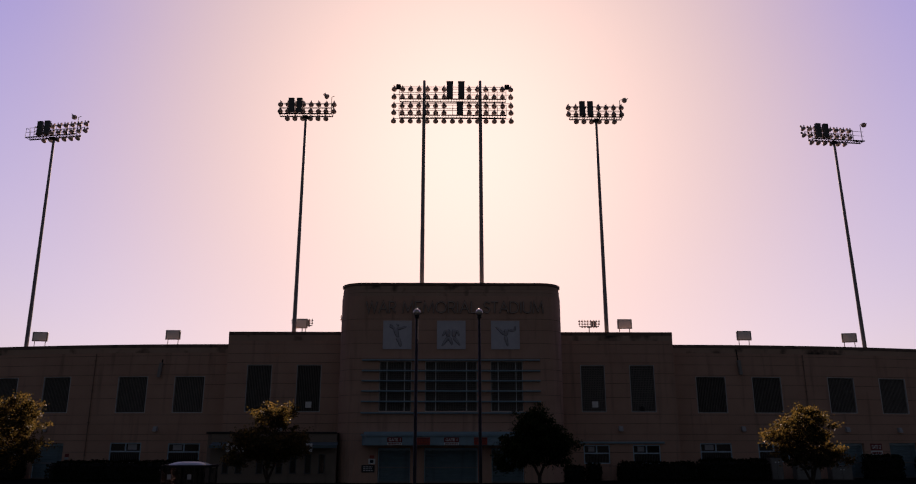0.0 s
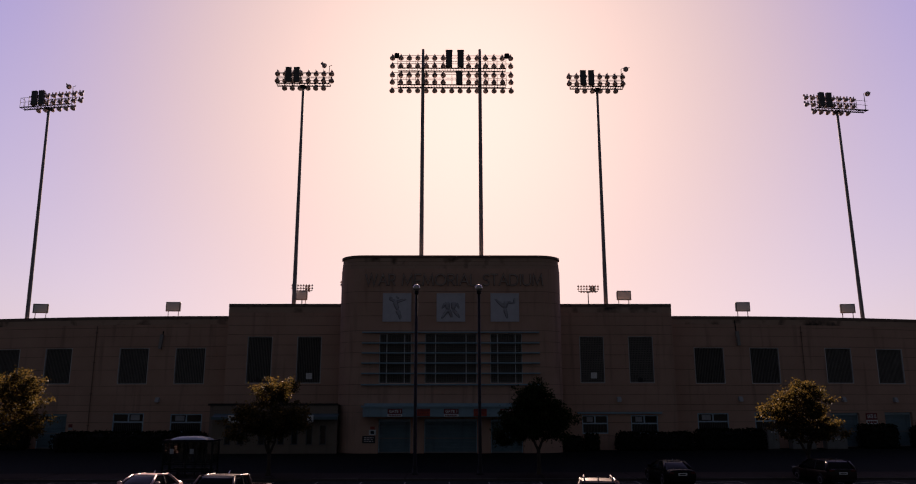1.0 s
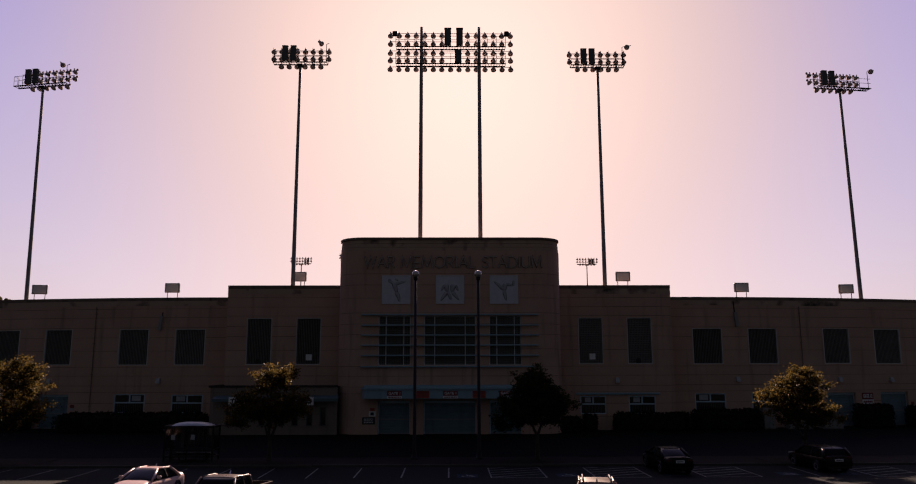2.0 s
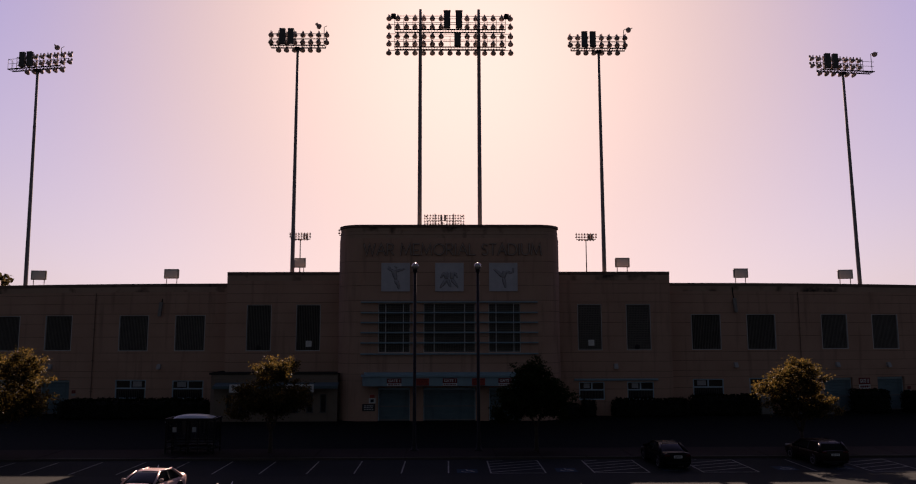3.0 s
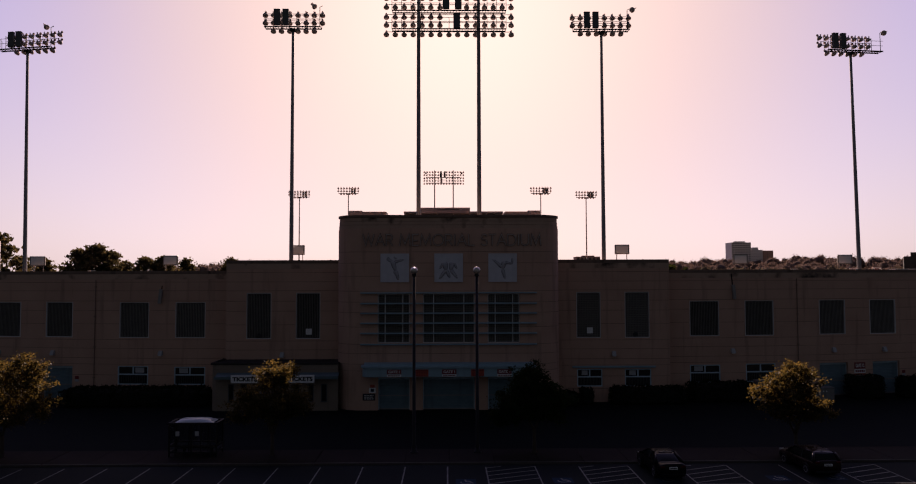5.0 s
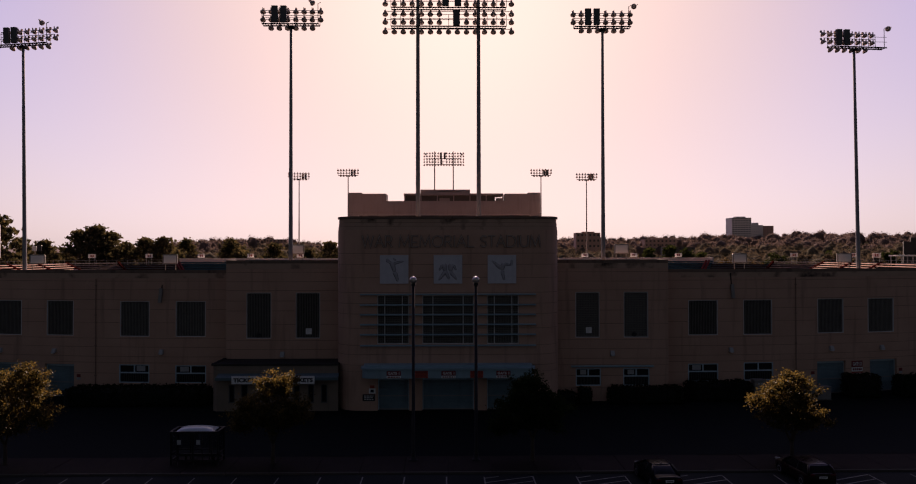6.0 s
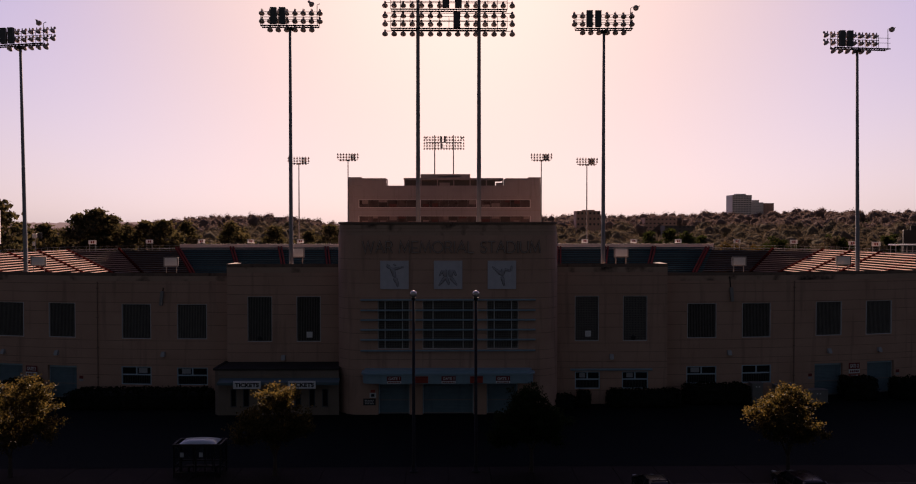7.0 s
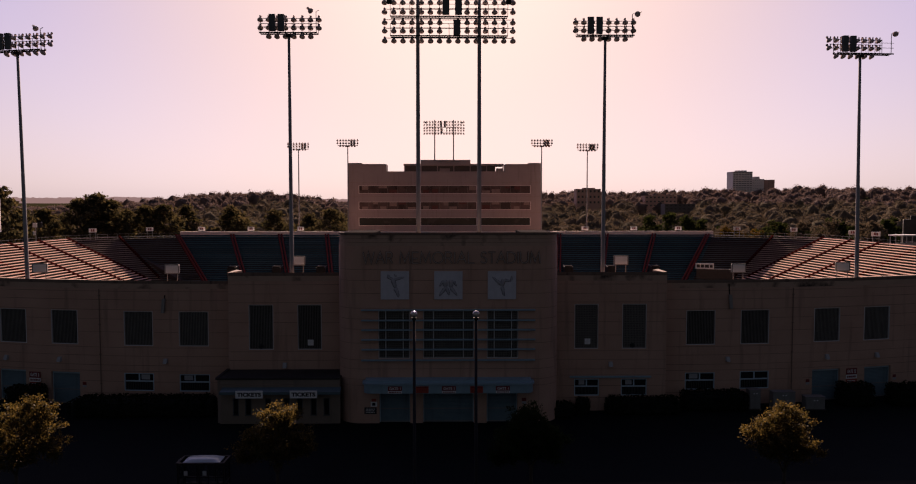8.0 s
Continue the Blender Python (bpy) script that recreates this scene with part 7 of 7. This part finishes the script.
PALE_FAR = surf("hazed_pale_cladding", (0.80, 0.74, 0.72), (0.88, 0.82, 0.80), 0.1, 1.0, 0.8, bump=0.0)


BUILDING_GLASS = surf("building_glass", (0.06, 0.05, 0.05), (0.10, 0.08, 0.078), 0.4, 2, 0.3, bump=0.0)


def block(label, x0, x1, y, depth, z0, z1, floors, columns, wall, penthouse=0.0, wide=0.52, high=0.38):
    """A far building with real window recesses in its face, floor by floor."""
    b = thing("building", label, "building", at=pose(x0, y, z0))
    w, h = x1 - x0, z1 - z0
    fh, cw = h / floors, w / columns
    op = [(cw * (c + 0.5 - wide / 2), cw * (c + 0.5 + wide / 2), fh * (f + 0.38), fh * (f + 0.38 + high)) for f in range(floors) for c in range(columns)]
    part("wall", wall_mesh("wall", [(-depth, 0.0, depth), (0.0, 0.0, 0.0), (w, w, 0.0), (w + depth, w, depth)], -6, h, op, [], 0.5, wall), None, b)
    part("roof", boxes((0.3, w - 0.3, 0.3, depth, h - 0.8, h - 0.2)), ROOFING, b)
    part("rear_wall", boxes((0.3, w - 0.3, depth - 0.4, depth, -6, h - 0.8)), wall, b)
    if penthouse:
        part("plant_room", boxes((w * 0.3, w * 0.8, depth * 0.3, depth * 0.7, h - 0.2, h + penthouse)), wall, b)
    pane = mesh_from("window", boxes((0, cw * wide, 0.3, 0.34, 0, fh * high)), BUILDING_GLASS)
    for a, _, c, _ in op:
        part("window", pane, None, b, at=pose(a, 0, c))


def make_buildings():
    block("pale hospital-like tower block on the wooded skyline", 376.5, 402.3, 920, 22, 24.0, 58.5, 12, 7, PALE_FAR, 1.8, 0.78, 0.34)
    block("pale block beside the tower on the skyline", 404.5, 422.0, 930, 20, 24.0, 49.0, 7, 7, PALE_FAR, 3.4, 0.3, 0.26)
    block("brown brick end block on the skyline", 422.0, 438.0, 934, 16, 24.0, 48.2, 7, 3, BRICK_FAR, 0.0, 0.2, 0.3)
    block("low brown brick building among the trees", 113.0, 134.3, 590, 14, 16.0, 30.5, 3, 6, BRICK_FAR, 1.0)
    block("long reddish brick building among the trees", 172.0, 200.0, 585, 14, 14.0, 24.5, 3, 8, BRICK_FAR, 1.0)
    block("dark flat-roofed building among the trees", 178.0, 203.0, 545, 12, 9.0, 17.5, 3, 7, DARK_FAR)
    block("brown flat-roofed building on the skyline", -160.5, -142.0, 595, 14, 15.0, 25.2, 3, 6, BRICK_FAR)


make_buildings()


def make_rim_signs():
    first = None
    rim = bowl_path(-0.6)
    for ratio in (-0.475, -0.394, -0.327, -0.261, -0.19, 0.18, 0.243, 0.309, 0.384, 0.463, 0.542, 0.577):
        best = None
        for a, b in zip(rim, rim[1:]):
            for t in range(11):
                x, y = a[0] + (b[0] - a[0]) * t / 10, a[1] + (b[1] - a[1]) * t / 10
                e = abs(x / (y + 68.6) - ratio)
                if y > 60 and (best is None or e < best[0]):
                    best = (e, x, y)
        at = pose(best[1], best[2] + 0.35, RIM_Z - 0.2, 0, 0, -22 * best[1] / 90)
        if first is None:
            first = thing("section_sign", "small white section sign on posts along the rim", "sign", group="section signs", at=at)
            part("board", boxes((-0.85, 0.85, -0.06, 0.0, 1.9, 2.85), bevel=0.01), SIGN_WHITE, first)
            part("marking", boxes((-0.35, -0.05, -0.068, -0.061, 2.1, 2.65), (0.08, 0.38, -0.068, -0.061, 2.1, 2.65)), SIGN_RED, first)
            for s in (-0.6, 0.6):
                part("post", boxes((s - 0.05, s + 0.05, -0.05, 0.05, 0, 1.9)), GALV, first)
        else:
            copy_thing(first, at)
    s = thing("scoreboard", "dark scoreboard frame behind the curved stand", "scoreboard", at=pose(107.4, 92.0, GROUND_Z, 0, 0, -20))
    part("screen", boxes((-8, 8, -0.4, 0.4, 11.2, 17.0), bevel=0.05), SIGN_BLACK, s)
    part("crest", prism(bmesh.new(), [(-6.6, -0.2), (8, -0.2), (8, 0.2), (-6.6, 0.2)], 17.0, 17.9), SIGN_BLACK, s)
    for x in (-6.5, 6.5):
        part("post", boxes((x - 0.3, x + 0.3, -0.3, 0.3, 0, 11.6)), GALV, s)
    s = thing("advertising_board", "tall white advertising board with dark bars of writing", "board", at=pose(-115.6, 112.0, GROUND_Z, 0, 0, 12))
    for z0, z1 in ((19.0, 21.6), (16.6, 18.8), (13.6, 16.4)):
        part("panel", boxes((-8, 8, -0.2, 0.2, z0, z1), bevel=0.02), SIGN_WHITE, s)
        part("writing", text_bars(bmesh.new(), 2.5, 7.6, z0 + 0.3, z1 - 0.3, -0.205, 2, int(z0)), SIGN_BLACK, s)
    for x in (-6, 6):
        part("post", boxes((x - 0.3, x + 0.3, 0.25, 0.8, 0, 21.6)), GALV, s)
    s = thing("rim_sign_box", "white sign box and dark panel on a post", "sign", at=pose(-90.9, 98.0, RIM_Z - 0.6))
    part("box", boxes((-0.6, 0.35, -0.15, 0.15, 4.0, 5.0), bevel=0.02), SIGN_WHITE, s)
    part("panel", boxes((0.42, 1.45, -0.12, 0.12, 3.9, 5.2), bevel=0.05), SIGN_BLACK, s, "dark framed panel")
    part("lower_panel", boxes((-0.6, 0.0, -0.1, 0.1, 2.3, 3.2)), SIGN_WHITE, s)
    part("post", boxes((-0.08, 0.08, -0.05, 0.05, 0, 4.0)), GALV, s)
    # small roofed booth on the rim
    s = thing("camera_booth", "small open booth with a pale roof on the rim", "booth", at=pose(93.6, 84.0, RIM_Z - 0.6))
    part("roof", boxes((-2.6, 2.6, -1.2, 1.2, 2.6, 2.85)), SIGN_WHITE, s)
    for x in (-2.3, 0, 2.3):
        part("post", boxes((x - 0.08, x + 0.08, -1.0, -0.84, 0, 2.6), (x - 0.08, x + 0.08, 0.84, 1.0, 0, 2.6)), GALV, s)
    part("counter", boxes((-2.4, 2.4, -1.1, -0.9, 0, 1.2)), GREY_BOX, s)


make_rim_signs()


def make_portals():
    """Stairway mouths low in the far stand, with pale side rails; a dark box stands for their shade."""
    first = None
    for x in (-49.9, -39.6, -29.4, 28.0, 38.0, 48.2):
        at = pose(x, 105.8, 3.0)
        if first is None:
            first = thing("stair_portal", "stairway mouth in the far stand, a dark box for its shade, with pale side walls", "stairway", group="stair portals", at=at)
            # solid near-black box painted in for the dark inside of the stairway
            part("opening", boxes((-0.80, 0.80, -1.5, 1.2, -0.4, 1.95)), ROOFING, first)
            for s in (-1, 1):
                bm = bmesh.new()
                tube(bm, [(s * 0.92, 1.4, 2.0), (s * 0.92, -1.0, 1.75), (s * 0.92, -1.6, 0.1)], 0.06, 6)
                tube(bm, [(s * 0.92, 1.4, 0.8), (s * 0.92, 1.4, 2.0)], 0.05, 6)
                part("side_rail", bm, GALV, first)
                part("side_wall", boxes((s * 0.92 - 0.08, s * 0.92 + 0.08, -1.6, 1.3, -0.6, 1.65)), STEP, first)
        else:
            copy_thing(first, at)
    s = thing("banner_sign", "white banner sign with dark bars of writing", "sign", at=pose(61.8, 103.5, 3.0, 0, 0, -20))
    part("board", boxes((-4.4, -0.3, -0.1, 0.1, 1.2, 2.5), bevel=0.01), SIGN_WHITE, s)
    part("writing", boxes((-4.1, -3.4, -0.11, -0.101, 1.5, 2.2), (-3.2, -2.5, -0.11, -0.101, 1.5, 2.2), (-2.3, -1.4, -0.11, -0.101, 1.5, 2.2), (-1.2, -0.6, -0.11, -0.101, 1.5, 2.2)), SIGN_BLACK, s)
    part("support", boxes((-4.2, 4.2, 0.2, 1.4, -1.5, 1.2)), SIGN_BLACK, s)


make_portals()
